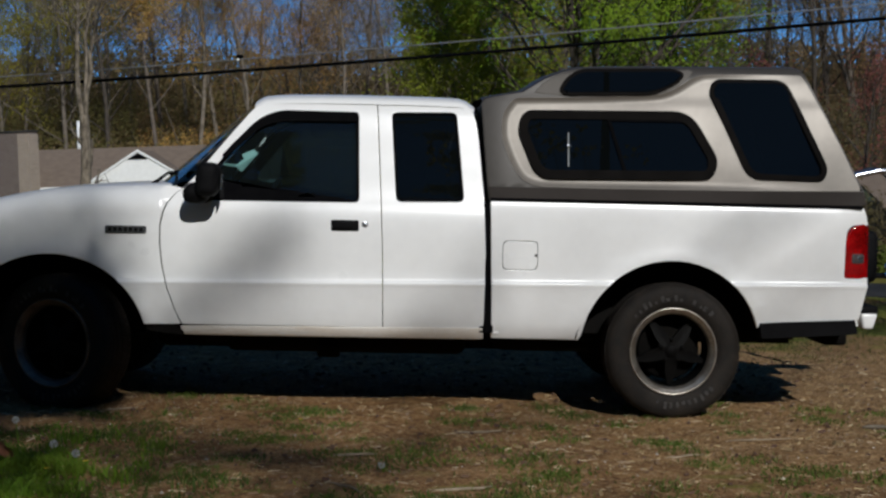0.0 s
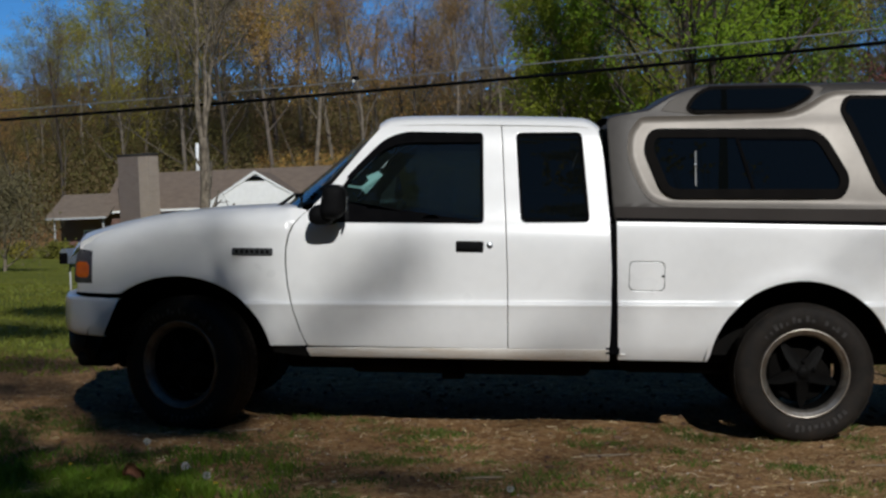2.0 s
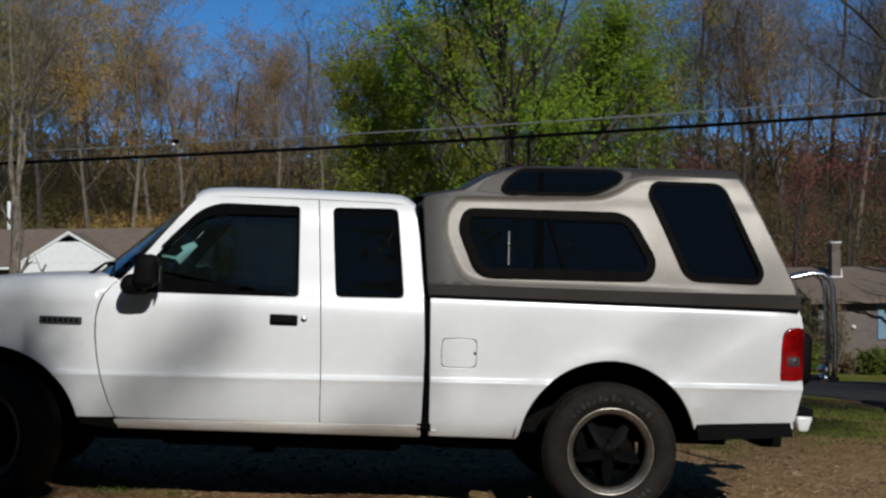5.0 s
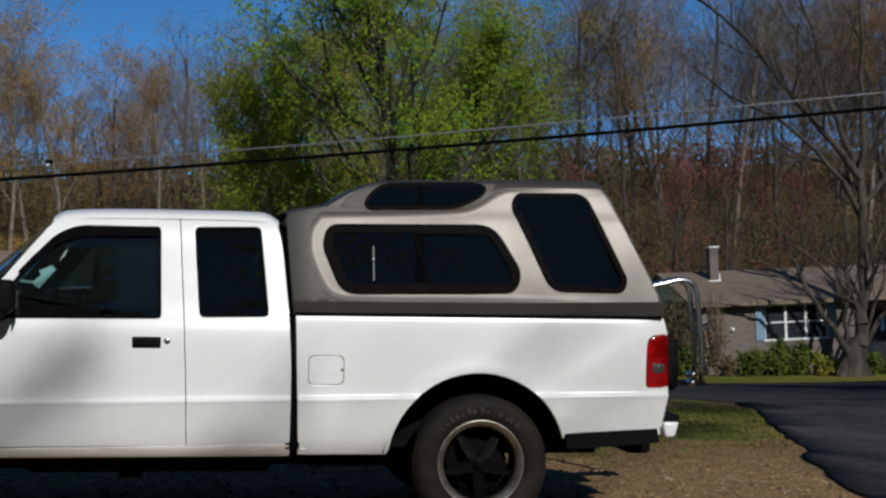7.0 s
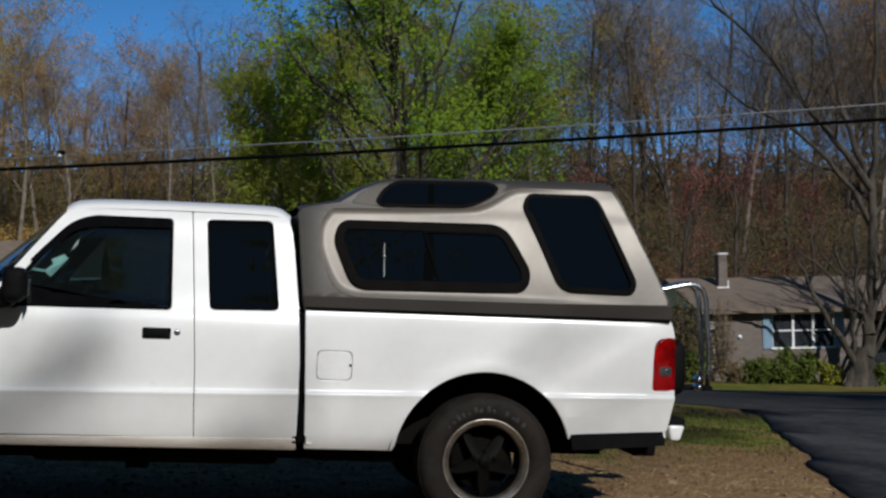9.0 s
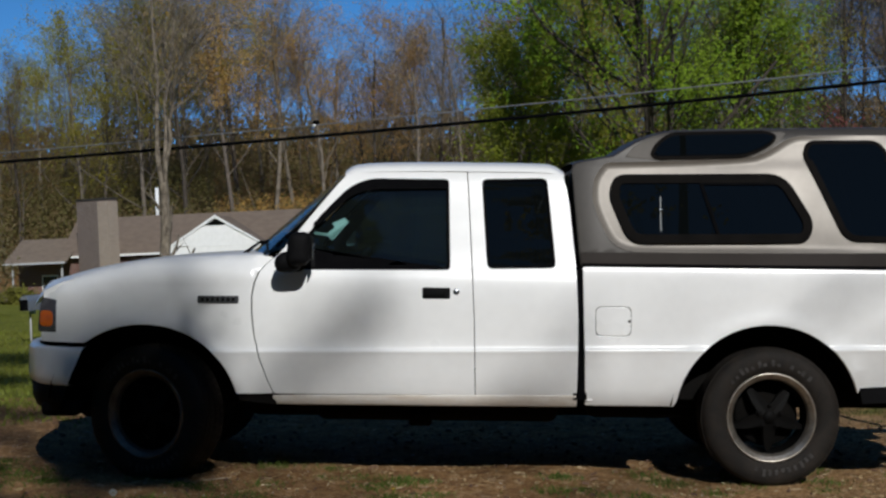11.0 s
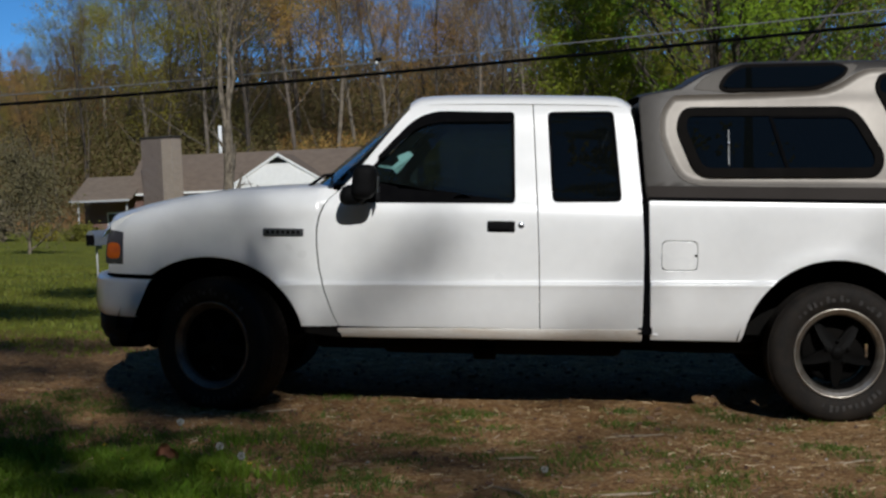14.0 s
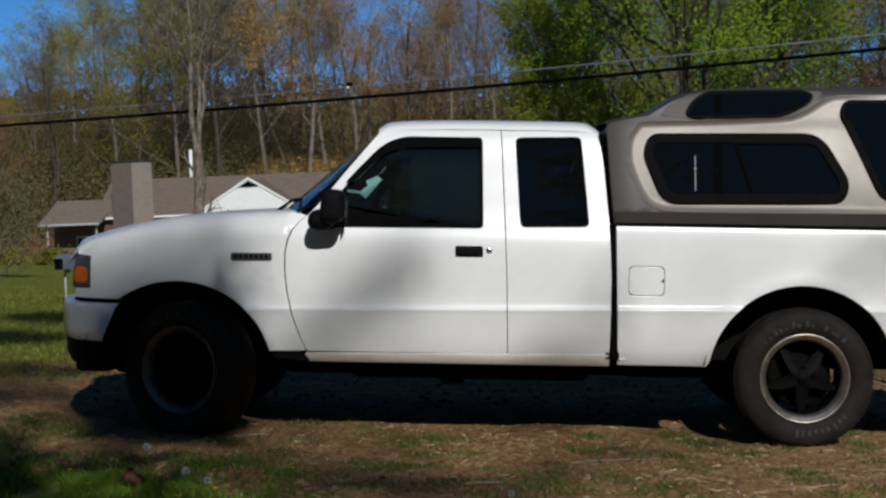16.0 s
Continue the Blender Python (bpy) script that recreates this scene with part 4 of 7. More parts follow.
CAPTOP = table([(0.58, 1.612), (0.60, 1.624), (0.640, 1.634), (0.794, 1.663), (0.91, 1.736), (1.00, 1.773), (1.06, 1.789), (1.10, 1.796), (1.689, 1.814), (2.235, 1.825), (2.262, 1.81)])


def cap_roof(x, v):
    y0 = capflank(x, CAPTOP(x) - 0.004) + 0.003
    y = y0 + v * (WIDTH - 2 * y0)
    u = min(1, min(v, 1 - v) / 0.06)
    return (x, y, CAPTOP(x) + 0.016 * math.sqrt(max(0, 1 - (1 - u) ** 2)) + 0.02 * (1 - (2 * v - 1) ** 2) - 0.004)


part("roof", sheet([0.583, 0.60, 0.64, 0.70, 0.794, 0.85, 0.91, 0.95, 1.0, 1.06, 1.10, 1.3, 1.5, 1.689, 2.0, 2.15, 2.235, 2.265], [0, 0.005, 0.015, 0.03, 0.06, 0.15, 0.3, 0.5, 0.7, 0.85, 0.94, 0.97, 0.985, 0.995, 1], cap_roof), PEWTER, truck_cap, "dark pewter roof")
part("hatch_frame", sheet([0, 0.12, 0.5, 0.88, 1], [0, 0.05, 0.12, 0.5, 0.88, 0.95, 1], lambda u, v: (2.262 + 0.30 * u, (0.215 - 0.19 * u) + v * (WIDTH - 2 * (0.215 - 0.19 * u)), 1.815 - 0.69 * u)), PEWTER, truck_cap)
part("hatch_glass", sheet([0.1, 0.5, 0.9], [0.08, 0.5, 0.92], lambda u, v: (2.272 + 0.30 * u, (0.215 - 0.19 * u) + v * (WIDTH - 2 * (0.215 - 0.19 * u)), 1.82 - 0.69 * u)), CAPGLASS, truck_cap, "dark rear hatch glass")
part("front_wall", sheet([0, 1], [0, 1], lambda u, v: (0.632 - 0.03 * u, 0.06 + 0.1 * u + v * (WIDTH - 0.12 - 0.2 * u), 1.11 + 0.50 * u)), PEWTER, truck_cap)
for a, b in ((0.028, 0.05), (WIDTH - 0.05, WIDTH - 0.028)):
    part("base_seal", box(0.63, 2.55, a, b, 1.100, 1.118), SEAL, truck_cap)


# ---- ground, drive and road ----
DROP = table([(-3000, 0.25), (-9, 0.1), (-2, 0), (8, 0), (25, 0.95), (42, 2.0), (52, 2.3), (95, 3.0), (106, 2.6), (118, 0.2), (135, -4.5), (160, -10), (200, -15), (260, -19), (400, -21), (5000, -21)])
SLOPE = math.tan(radians(3.2))


def ground_z(x, y):
    """The height of the ground: it falls towards the road on one side and beyond the truck, and climbs a wooded hill far off."""
    near = max(0.0, 1 - math.hypot(x / 9, y / 9))
    bumps = 0.018 * noise.noise((x * 1.1, y * 1.1, 0)) + 0.012 * noise.noise((x * 4, y * 4, 3))
    wheels = min(1.0, min(math.hypot(x - cx, y - cy) for cx in (-1.585, 1.597) for cy in (0.16, 1.6)) / 0.35)
    fall = 1 - 0.85 * min(1.0, max(0.0, (y - 104) / 26))  # the hill itself runs level
    return -SLOPE * 45 * math.tanh(x / 45) * fall - DROP(y) + (bumps * wheels if y < 30 else 0.25 * noise.noise((x * 0.06, y * 0.06, 1))) - 0.012 * wheels * near


def lawn_amount(x, y):
    """How green the ground is, 0 for bare dirt and leaf litter, 1 for lawn."""
    n = noise.noise((x * 0.8, y * 0.8, 5)) * 0.6 + noise.noise((x * 3.1, y * 3.1, 7)) * 0.4
    a = max(-2.5 - x + 0.5 * max(0, 3 - y) * 0.2, y - 7.5 if x > -2 else y - 3.0) / 1.5
    b = (-0.75 - x) / 0.9 if y < -0.75 else -1
    c = ((y - 3.2) / 1.5 if x > 2.6 else -1)
    v = max(min(a, (y - 2.5) / 1.5), min(b, (-0.75 - y) / 0.6) * 0.9, min(c, 1.0) * 0.55)
    v = min(1.0, max(0.0, 0.5 + v + n * 0.8 - 0.35))
    if y < 0.4:  # mossy patches in the dirt before the truck
        v = max(v, min(0.75, max(0.0, noise.noise((x * 2.3, y * 3.4, 11)) * 1.6 + noise.noise((x * 7, y * 9, 13)) * 0.8) * min(1, max(0, -0.3 - y))))
    if 40 < y < 53 and x > 12:  # leaf litter before the brick house
        v *= 0.72 + 0.4 * noise.noise((x * 0.5, y * 0.5, 17))
    if y > 100:
        v *= max(0.0, 1 - (y - 100) / 8)
    return v * (0.75 + 0.25 * n)


def graded(lo, hi, far_lo, far_hi, fine):
    mid = list(np.arange(lo, hi + 1e-6, fine))
    up, step, c = [], fine, hi
    while c < far_hi:
        step = min(step * 1.12, 60)
        c += step
        up.append(c)
    dn, step, c = [], fine, lo
    while c > far_lo:
        step = min(step * 1.12, 60)
        c -= step
        dn.append(c)
    return dn[::-1] + mid + up


gx, gy = graded(-5, 6.5, -1500, 1500, 0.10), graded(-4.5, 8, -600, 2200, 0.10)
gm = bpy.data.meshes.new("ground")
gv = [(x, y, ground_z(x, y)) for x in gx for y in gy]
nyy = len(gy)
gm.from_pydata(gv, [], [(i * nyy + j, (i + 1) * nyy + j, (i + 1) * nyy + j + 1, i * nyy + j + 1) for i in range(len(gx) - 1) for j in range(nyy - 1)])
att = gm.attributes.new("lawn", "FLOAT", "POINT")
att.data.foreach_set("value", [lawn_amount(x, y) for x, y, _ in gv])
pale = gm.attributes.new("pale", "FLOAT", "POINT")  # straw strewn thicker behind the truck and by the wheels
pale.data.foreach_set("value", [min(1.0, max(0.0, (x - 0.6) / 2.2 + 0.35 * noise.noise((x * 0.9, y * 1.3, 21)) - max(0, -0.7 - y) * 0.55)) if -4 < y < 8 else 0.0 for x, y, _ in gv])
gm.polygons.foreach_set("use_smooth", [True] * len(gm.polygons))


def ground_material():
    m = bpy.data.materials.new("dirt_and_lawn")
    m.use_nodes = True
    n, l = m.node_tree.nodes, m.node_tree.links
    b = n["Principled BSDF"]
    b.inputs["Roughness"].default_value = 0.95
    b.inputs["Specular IOR Level"].default_value = 0.15
    co = n.new("ShaderNodeTexCoord")

    def noisy(scale, detail, rough=0.6):
        t = n.new("ShaderNodeTexNoise")
        t.inputs["Scale"].default_value, t.inputs["Detail"].default_value, t.inputs["Roughness"].default_value = scale, detail, rough
        l.new(co.outputs["Object"], t.inputs["Vector"])
        return t.outputs["Fac"]

    def ramp(fac, *stops):
        r = n.new("ShaderNodeValToRGB")
        while len(r.color_ramp.elements) < len(stops):
            r.color_ramp.elements.new(0.5)
        for e, (p, c) in zip(r.color_ramp.elements, stops):
            e.position, e.color = p, (*c, 1)
        l.new(fac, r.inputs[0])
        return r.outputs[0]

    def blend(kind, f, a, c):
        x = n.new("ShaderNodeMix")
        x.data_type, x.blend_type = "RGBA", kind
        if isinstance(f, float):
            x.inputs["Factor"].default_value = f
        else:
            l.new(f, x.inputs["Factor"])
        l.new(a, x.inputs["A"])
        l.new(c, x.inputs["B"])
        return x.outputs["Result"]

    big, mid, fine, grit = noisy(0.7, 5), noisy(6, 6, 0.7), noisy(45, 4, 0.7), noisy(170, 2)
    dirt = blend("MIX", big, ramp(mid, (0.36, (0.075, 0.036, 0.014)), (0.5, (0.23, 0.118, 0.045)), (0.64, (0.43, 0.25, 0.11))),
                 ramp(fine, (0.36, (0.06, 0.028, 0.011)), (0.5, (0.23, 0.122, 0.05)), (0.62, (0.52, 0.325, 0.16))))
    dirt = blend("MULTIPLY", 0.5, dirt, ramp(grit, (0.3, (0.45, 0.42, 0.4)), (0.6, (1, 1, 1))))
    straw = n.new("ShaderNodeAttribute")
    straw.attribute_name = "pale"
    part_of = n.new("ShaderNodeMath")
    part_of.operation = "MULTIPLY"
    l.new(straw.outputs["Fac"], part_of.inputs[0])
    l.new(mid, part_of.inputs[1])
    dirt = blend("MIX", part_of.outputs[0], dirt, ramp(fine, (0.36, (0.10, 0.054, 0.022)), (0.5, (0.26, 0.155, 0.07)), (0.62, (0.56, 0.39, 0.20))))
    lawn = blend("MIX", mid, ramp(big, (0.38, (0.065, 0.095, 0.009)), (0.6, (0.20, 0.205, 0.028))), ramp(fine, (0.3, (0.08, 0.105, 0.01)), (0.7, (0.20, 0.19, 0.038))))
    at = n.new("ShaderNodeAttribute")
    at.attribute_name = "lawn"
    edge = n.new("ShaderNodeMath")
    edge.operation = "MULTIPLY_ADD"
    l.new(mid, edge.inputs[0])
    edge.inputs[1].default_value = 0.9
    sub = n.new("ShaderNodeMath")
    sub.operation = "SUBTRACT"
    l.new(at.outputs["Fac"], sub.inputs[0])
    sub.inputs[1].default_value = 0.45
    l.new(sub.outputs[0], edge.inputs[2])
    mr = n.new("ShaderNodeMapRange")
    mr.inputs["From Min"].default_value, mr.inputs["From Max"].default_value = 0.3, 0.62
    l.new(edge.outputs[0], mr.inputs["Value"])
    l.new(blend("MIX", mr.outputs[0], dirt, lawn), b.inputs["Base Color"])
    bump = n.new("ShaderNodeBump")
    bump.inputs["Strength"].default_value, bump.inputs["Distance"].default_value = 0.9, 0.02
    l.new(fine, bump.inputs["Height"])
    l.new(bump.outputs[0], b.inputs["Normal"])
    return m


gm.materials.append(ground_material())
tagged(new("ground", gm), "brown dirt ground with straw, running into spring lawn", "ground", kind="structure")


def paving(name, outline, label, lift, step=0.6, mat=ASPHALT):
    """Asphalt laid on the ground: an outline cut into a grid and lifted, with its edges turned down."""
    bm = bmesh.new()
    vs = [bm.verts.new((x, y, 0)) for x, y in outline]
    bm.faces.new(vs)
    xs, ys_ = [p[0] for p in outline], [p[1] for p in outline]
    for lo, hi, no in ((min(xs), max(xs), (1, 0, 0)), (min(ys_), max(ys_), (0, 1, 0))):
        c = lo
        while c < hi:
            c += step if c < 14 else 3.0
            bmesh.ops.bisect_plane(bm, geom=bm.verts[:] + bm.edges[:] + bm.faces[:], plane_co=(c * no[0], c * no[1], 0), plane_no=no)
    rim = [e for e in bm.edges if len(e.link_faces) == 1]
    for v in bm.verts:
        v.co.z = max(ground_z(v.co.x + dx, v.co.y + dy) for dx in (-0.15, 0, 0.15) for dy in (-0.15, 0, 0.15)) + lift
    ext = bmesh.ops.extrude_edge_only(bm, edges=rim)["geom"]
    for g in ext:
        if isinstance(g, bmesh.types.BMVert):
            g.co.z -= 0.12
    bmesh.ops.recalc_face_normals(bm, faces=bm.faces[:])
    ob = part(name, smooth(bm), mat, None)
    return tagged(ob, label, "road", kind="structure")


rng = random.Random(11)
edge = [(3.6, -12), (3.9, -4), (4.05, 0.5), (4.31, 1.7), (4.56, 2.65), (5.01, 4.14), (5.41, 5.58), (5.75, 6.8), (6.0, 7.6), (6.02, 8.3), (5.5, 9.0), (3.9, 9.7), (1.5, 10.4), (-1.8, 11.0)]


def ragged(points):
    """Crumbling asphalt: the edge broken into short uneven runs."""
    out = [points[0]]
    for (x0, y0), (x1, y1) in zip(points, points[1:]):
        n = max(1, int(math.hypot(x1 - x0, y1 - y0) / 0.28)) if y0 > -1 else 1
        out += [(x0 + (x1 - x0) * k / n + rng.uniform(-0.06, 0.06), y0 + (y1 - y0) * k / n + rng.uniform(-0.06, 0.06)) for k in range(1, n)] + [(x1, y1)]
    return out


seam = [(9.0, 9.0), (20, 11.0), (40, 12.0)]
paving("driveway", ragged(edge[:10]) + seam + [(40, -4), (20, -12)], "worn grey asphalt apron of the drive", 0.014, 0.6, APRON)
paving("road", ragged(edge[9:]) + [(-3.5, 14), (-3.8, 24), (-2.0, 36), (6, 43), (17, 44.8), (26, 46.5), (40, 49), (70, 54), (70, 16)] + [(x, y - 0.5) for x, y in seam[::-1]], "dark asphalt road", 0.003)


# ---- trees ----
class Wood:
    """Collects tapered limbs and leaf blades."""
    def __init__(self, seed):
        self.rng = random.Random(seed)
        self.v, self.f, self.lv, self.lf = [], [], [], []
        self.wobble, self.thin, self.gap = 0.05, 0.6, -1.0

    def limb(self, p, q, r0, r1, sides):
        d = (q - p).normalized()
        u = d.orthogonal().normalized()
        w = d.cross(u)
        n = len(self.v)
        for c, r in ((p, r0), (q, r1)):
            for k in range(sides):
                a = 2 * math.pi * k / sides
                self.v.append(c + r * (math.cos(a) * u + math.sin(a) * w))
        for k in range(sides):
            self.f.append((n + k, n + (k + 1) % sides, n + sides + (k + 1) % sides, n + sides + k))

    def blade(self, c, size, long=1.0):
        g = self.rng
        a = Vector((g.gauss(0, 1), g.gauss(0, 1), g.gauss(0, 1))).normalized()
        b = a.orthogonal().normalized()
        s = size * g.uniform(0.6, 1.3)
        a, b = a * s * long, b * s * (0.75 if long == 1.0 else 0.05)
        n = len(self.lv)
        self.lv += [c - a, c + 0.5 * a + b, c + 0.5 * a - b]
        self.lf.append((n, n + 1, n + 2))

    def grow(self, p, d, length, r, level, top, kids, leaf, upright=(0.55, 1.0)):
        g = self.rng
        segs = (7, 4, 3, 1, 1)[min(level, 4)]
        sides = (7, 5, 3, 3, 3)[min(level, 4)]
        spots = []
        for i in range(segs):
            lift = 0.10 if level == 0 else 0.16
            d = (d + Vector((g.gauss(0, 1), g.gauss(0, 1), g.gauss(0, 1) * 0.5)) * (self.wobble, 0.16, 0.2, 0.25, 0.3)[min(level, 4)] + Vector((0, 0, lift if level else 0.02))).normalized()
            q = p + d * (length / segs)
            r1 = max(0.006, r * (1 - 0.75 / segs))
            self.limb(p, q, r, r1, sides)
            spots.append((p, q, r1, d))
            p, r = q, r1
        if level < top:
            n = kids[level]
            for k in range(n):
                u = (kids[-1] if level == 0 else 0.25) + (1 - (kids[-1] if level == 0 else 0.25)) * (k + g.random()) / n
                i = min(segs - 1, int(u * segs))
                a, b, rr, dd = spots[i]
                s = a.lerp(b, u * segs - i)
                turn = g.uniform(0, 2 * math.pi) if level else k * 2.4 + g.uniform(-0.5, 0.5)
                o = dd.orthogonal().normalized()
                o = Matrix.Rotation(turn, 3, dd) @ o
                lean = g.uniform(*upright) if level == 0 else g.uniform(0.5, 1.0)
                nd = (dd * (1 - 0.45 * lean) + o * lean).normalized()
                frac = (0.45, 0.5, 0.5, 0.5)[level] * g.uniform(0.7, 1.2) * (1.15 - 0.65 * u if level == 0 else 1)
                self.grow(s, nd, length * frac, max(0.008, rr * (self.thin if level == 0 else 0.6)), level + 1, top, kids, leaf, upright)
        if level >= top - 1 and leaf:
            count, size, spread, long = leaf
            if noise.noise(p * 0.42) + 0.5 * noise.noise(p * 0.95) < self.gap:  # bare stretches between the clumps
                return
            for _ in range(count if level == top else count // 2):
                a, b, *_ = g.choice(spots)
                c = a.lerp(b, g.random()) + Vector((g.gauss(0, spread), g.gauss(0, spread), g.gauss(0, spread)))
                self.blade(c, size, long)

    def bough(self, pts, r0, r1, n, length, top, kids, leaf):
        """A limb of a given course with shoots along its outer part."""
        g, k = self.rng, len(pts) - 1
        fine = []
        for i in range(k):
            for j in range(3):
                c = pts[i].lerp(pts[i + 1], j / 3)
                fine.append(c + Vector((g.gauss(0, 0.05), g.gauss(0, 0.08), 0)) if i + j else c)
        fine.append(pts[-1])
        m = len(fine) - 1
        for i in range(m):
            self.limb(fine[i], fine[i + 1], r0 + (r1 - r0) * i / m, r0 + (r1 - r0) * (i + 1) / m, 8)
        for j in range(n):
            u = 0.22 + 0.78 * (j + g.random()) / n
            i = min(m - 1, int(u * m))
            d = (fine[i + 1] - fine[i]).normalized()
            o = Matrix.Rotation(g.uniform(0, 6.28), 3, d) @ d.orthogonal().normalized()
            self.grow(fine[i].lerp(fine[i + 1], u * m - i), (d * 0.6 + o * g.uniform(0.5, 1.0) + Vector((0, 0, 0.25))).normalized(),
                      length * (1.15 - 0.6 * u) * g.uniform(0.7, 1.2), max(0.012, (r0 + (r1 - r0) * u) * 0.45), 1 if length > 1.7 else 2, top, kids, leaf if length > 1.7 else None)

    def mesh(self, name, mat, leaves=False):
        me = bpy.data.meshes.new(name)
        me.from_pydata(self.lv if leaves else self.v, [], self.lf if leaves else self.f)
        me.materials.append(mat)
        if not leaves:
            me.polygons.foreach_set("use_smooth", [True] * len(me.polygons))
        return me


def tree(name, seed, height, radius, kids, top, leaf, bark, leafmat, label, m, group="", crown_scale=0.8, upright=(0.55, 1.0), wobble=0.05, thin=0.6, flare=None, gap=-1.0, boughs=()):
    w = Wood(seed)
    w.wobble, w.thin, w.gap = wobble, thin, gap
    if not boughs:
        w.grow(Vector((0, 0, -0.3)), Vector((w.rng.gauss(0, wobble * 0.6), w.rng.gauss(0, 0.03), 1)).normalized(), height * crown_scale, radius, 0, top, kids, leaf, upright)
    for course, r0, r1, n, length in boughs:
        w.bough([TILT.to_3x3() @ Vector(p) for p in course], r0, r1, n, length, top, kids, leaf)
    for ax, za, bx, zb, ra, rb in ((-0.1, -0.3, -0.03, 0.15, 0.74, 0.56), (-0.03, 0.15, 0.03, 0.7, 0.56, 0.45), (0.03, 0.7, 0.12, 1.6, 0.45, 0.33),
                                   (0.62, -0.3, 0.25, 0.75, 0.22, 0.16), (-0.72, -0.3, -0.22, 0.8, 0.26, 0.18), (0.2, -0.3, 0.15, 0.6, 0.3, 0.2)) if flare is not None else ():  # root flare
        w.limb(Vector((flare + ax, -0.25 if abs(ax) > 0.15 else 0, za)), Vector((flare + bx, 0, zb)), ra, rb, 11)
    t = empty(name, m, label, "tree", group)
    tr = new("trunk", w.mesh("trunk", bark))
    tr.parent = t
    if w.lf:
        cr = new("crown", w.mesh("crown", leafmat, True))
        cr.parent = t
    return t


def stand(x, y, turn=0.0, s=1.0, up=1.0):
    return Matrix.Translation((x, y, ground_z(x, y))) @ Matrix.Rotation(turn, 4, "Z") @ Matrix.Diagonal((s, s, s * up, 1))


# single trees by the road and houses
def spot(x, y):
    """A place along the slope to upright x and y."""
    p = P(x, y, -DROP(y))
    return p.x, p.y


tree("sycamore_tree", 24, 17.0, 0.20, (0, 5, 4, 0.3), 3, (4, 0.14, 0.25, 2.2), MOTTLED, LEAF_TWIG, "tall bare sycamore with pale mottled bark, forking into upright stems", stand(*spot(-9.53, 41)), boughs=(
    (((0, 0, -0.4), (0.02, 0, 2.4), (0.0, 0, 5.0)), 0.20, 0.155, 5, 1.6),
    (((-0.04, 0, 4.9), (-0.26, 0, 7.0), (-0.34, 0, 8.8), (-0.55, 0.2, 12.5), (-0.4, 0.2, 17.0)), 0.09, 0.018, 20, 3.0),
    (((0.05, 0, 4.9), (0.22, -0.1, 7.0), (0.42, -0.2, 8.2), (1.1, -0.3, 11.0), (1.7, -0.2, 14.5)), 0.078, 0.018, 17, 2.8),
    (((0.02, 0.05, 4.7), (0.06, 0.3, 7.5), (0.2, 0.6, 10.5), (0.1, 0.8, 14.0)), 0.085, 0.015, 9, 2.4)))
tree("bare_oak_tree", 33, 18.0, 0.31, (0, 6, 5, 0.40), 3, (4, 0.15, 0.3, 2.2), OAKBARK, LEAF_DARKTWIG, "large bare tree with dark spreading limbs on the lawn", stand(*spot(26.67, 49.9), 0.0), flare=-0.14, boughs=(
    (((-0.14, 0, -0.3), (0.08, 0, 1.2), (0.20, 0, 2.6), (0.22, 0, 4.0), (0.16, 0, 8.4), (0.09, 0, 11.0), (-0.03, 0, 15.0), (0.1, 0, 19.0)), 0.36, 0.03, 16, 3.6),
    (((-0.25, 0, 0.4), (-0.45, 0, 1.8), (-0.60, -0.1, 3.3), (-0.57, -0.1, 6.1), (-0.9, -0.1, 8.5)), 0.13, 0.03, 7, 1.6),
    (((-0.25, -0.1, 0.6), (-1.19, -0.2, 2.0), (-2.3, -0.3, 3.4), (-2.85, -0.3, 4.5), (-3.3, -0.3, 5.3)), 0.16, 0.035, 5, 1.2),
    (((-2.2, -0.3, 3.3), (-3.2, -0.35, 3.95), (-4.05, -0.4, 4.15), (-5.7, -0.4, 4.4)), 0.07, 0.012, 5, 0.9),
    (((-0.6, -0.1, 2.9), (-1.19, -0.2, 3.9), (-2.05, -0.3, 4.7), (-3.3, -0.3, 5.6)), 0.085, 0.02, 6, 1.3),
    (((-0.55, 0, 3.4), (-1.0, 0.1, 4.4), (-1.85, 0.2, 5.3), (-2.5, 0.2, 6.6)), 0.06, 0.015, 5, 1.2),
    (((0.1, 0, 1.0), (0.7, -0.1, 2.1), (1.6, -0.2, 3.1), (2.6, -0.2, 3.9), (3.8, -0.2, 5.0)), 0.13, 0.025, 7, 1.5),
    (((0.3, 0, 1.6), (0.9, 0.2, 3.0), (1.3, 0.2, 4.5), (2.0, 0.2, 6.5)), 0.09, 0.02, 6, 1.4),
    (((0.12, 0, 8.0), (-1.2, -0.2, 9.4), (-2.84, -0.4, 11.0), (-4.57, -0.5, 13.0), (-7.0, -0.6, 15.0), (-8.8, -0.4, 17.0)), 0.17, 0.025, 20, 3.4),
    (((0.1, 0.1, 8.2), (-0.5, 0.3, 9.6), (-1.4, 0.5, 12.0), (-2.2, 0.7, 15.4), (-2.6, 0.6, 18.5)), 0.15, 0.025, 15, 3.2),
    (((0.12, 0, 6.6), (-1.4, -0.3, 8.6), (-3.4, -0.5, 10.2), (-5.6, -0.3, 11.2), (-7.2, 0, 12.4)), 0.12, 0.02, 14, 2.6),
    (((0.14, 0, 8.6), (0.9, -0.2, 10.2), (2.0, -0.3, 12.6), (3.6, -0.3, 15.5)), 0.15, 0.03, 13, 3.2),
    (((0.14, 0, 7.0), (1.6, 0.1, 8.6), (3.6, 0.2, 10.0), (5.5, 0.2, 12.0)), 0.13, 0.03, 13, 3.0)))
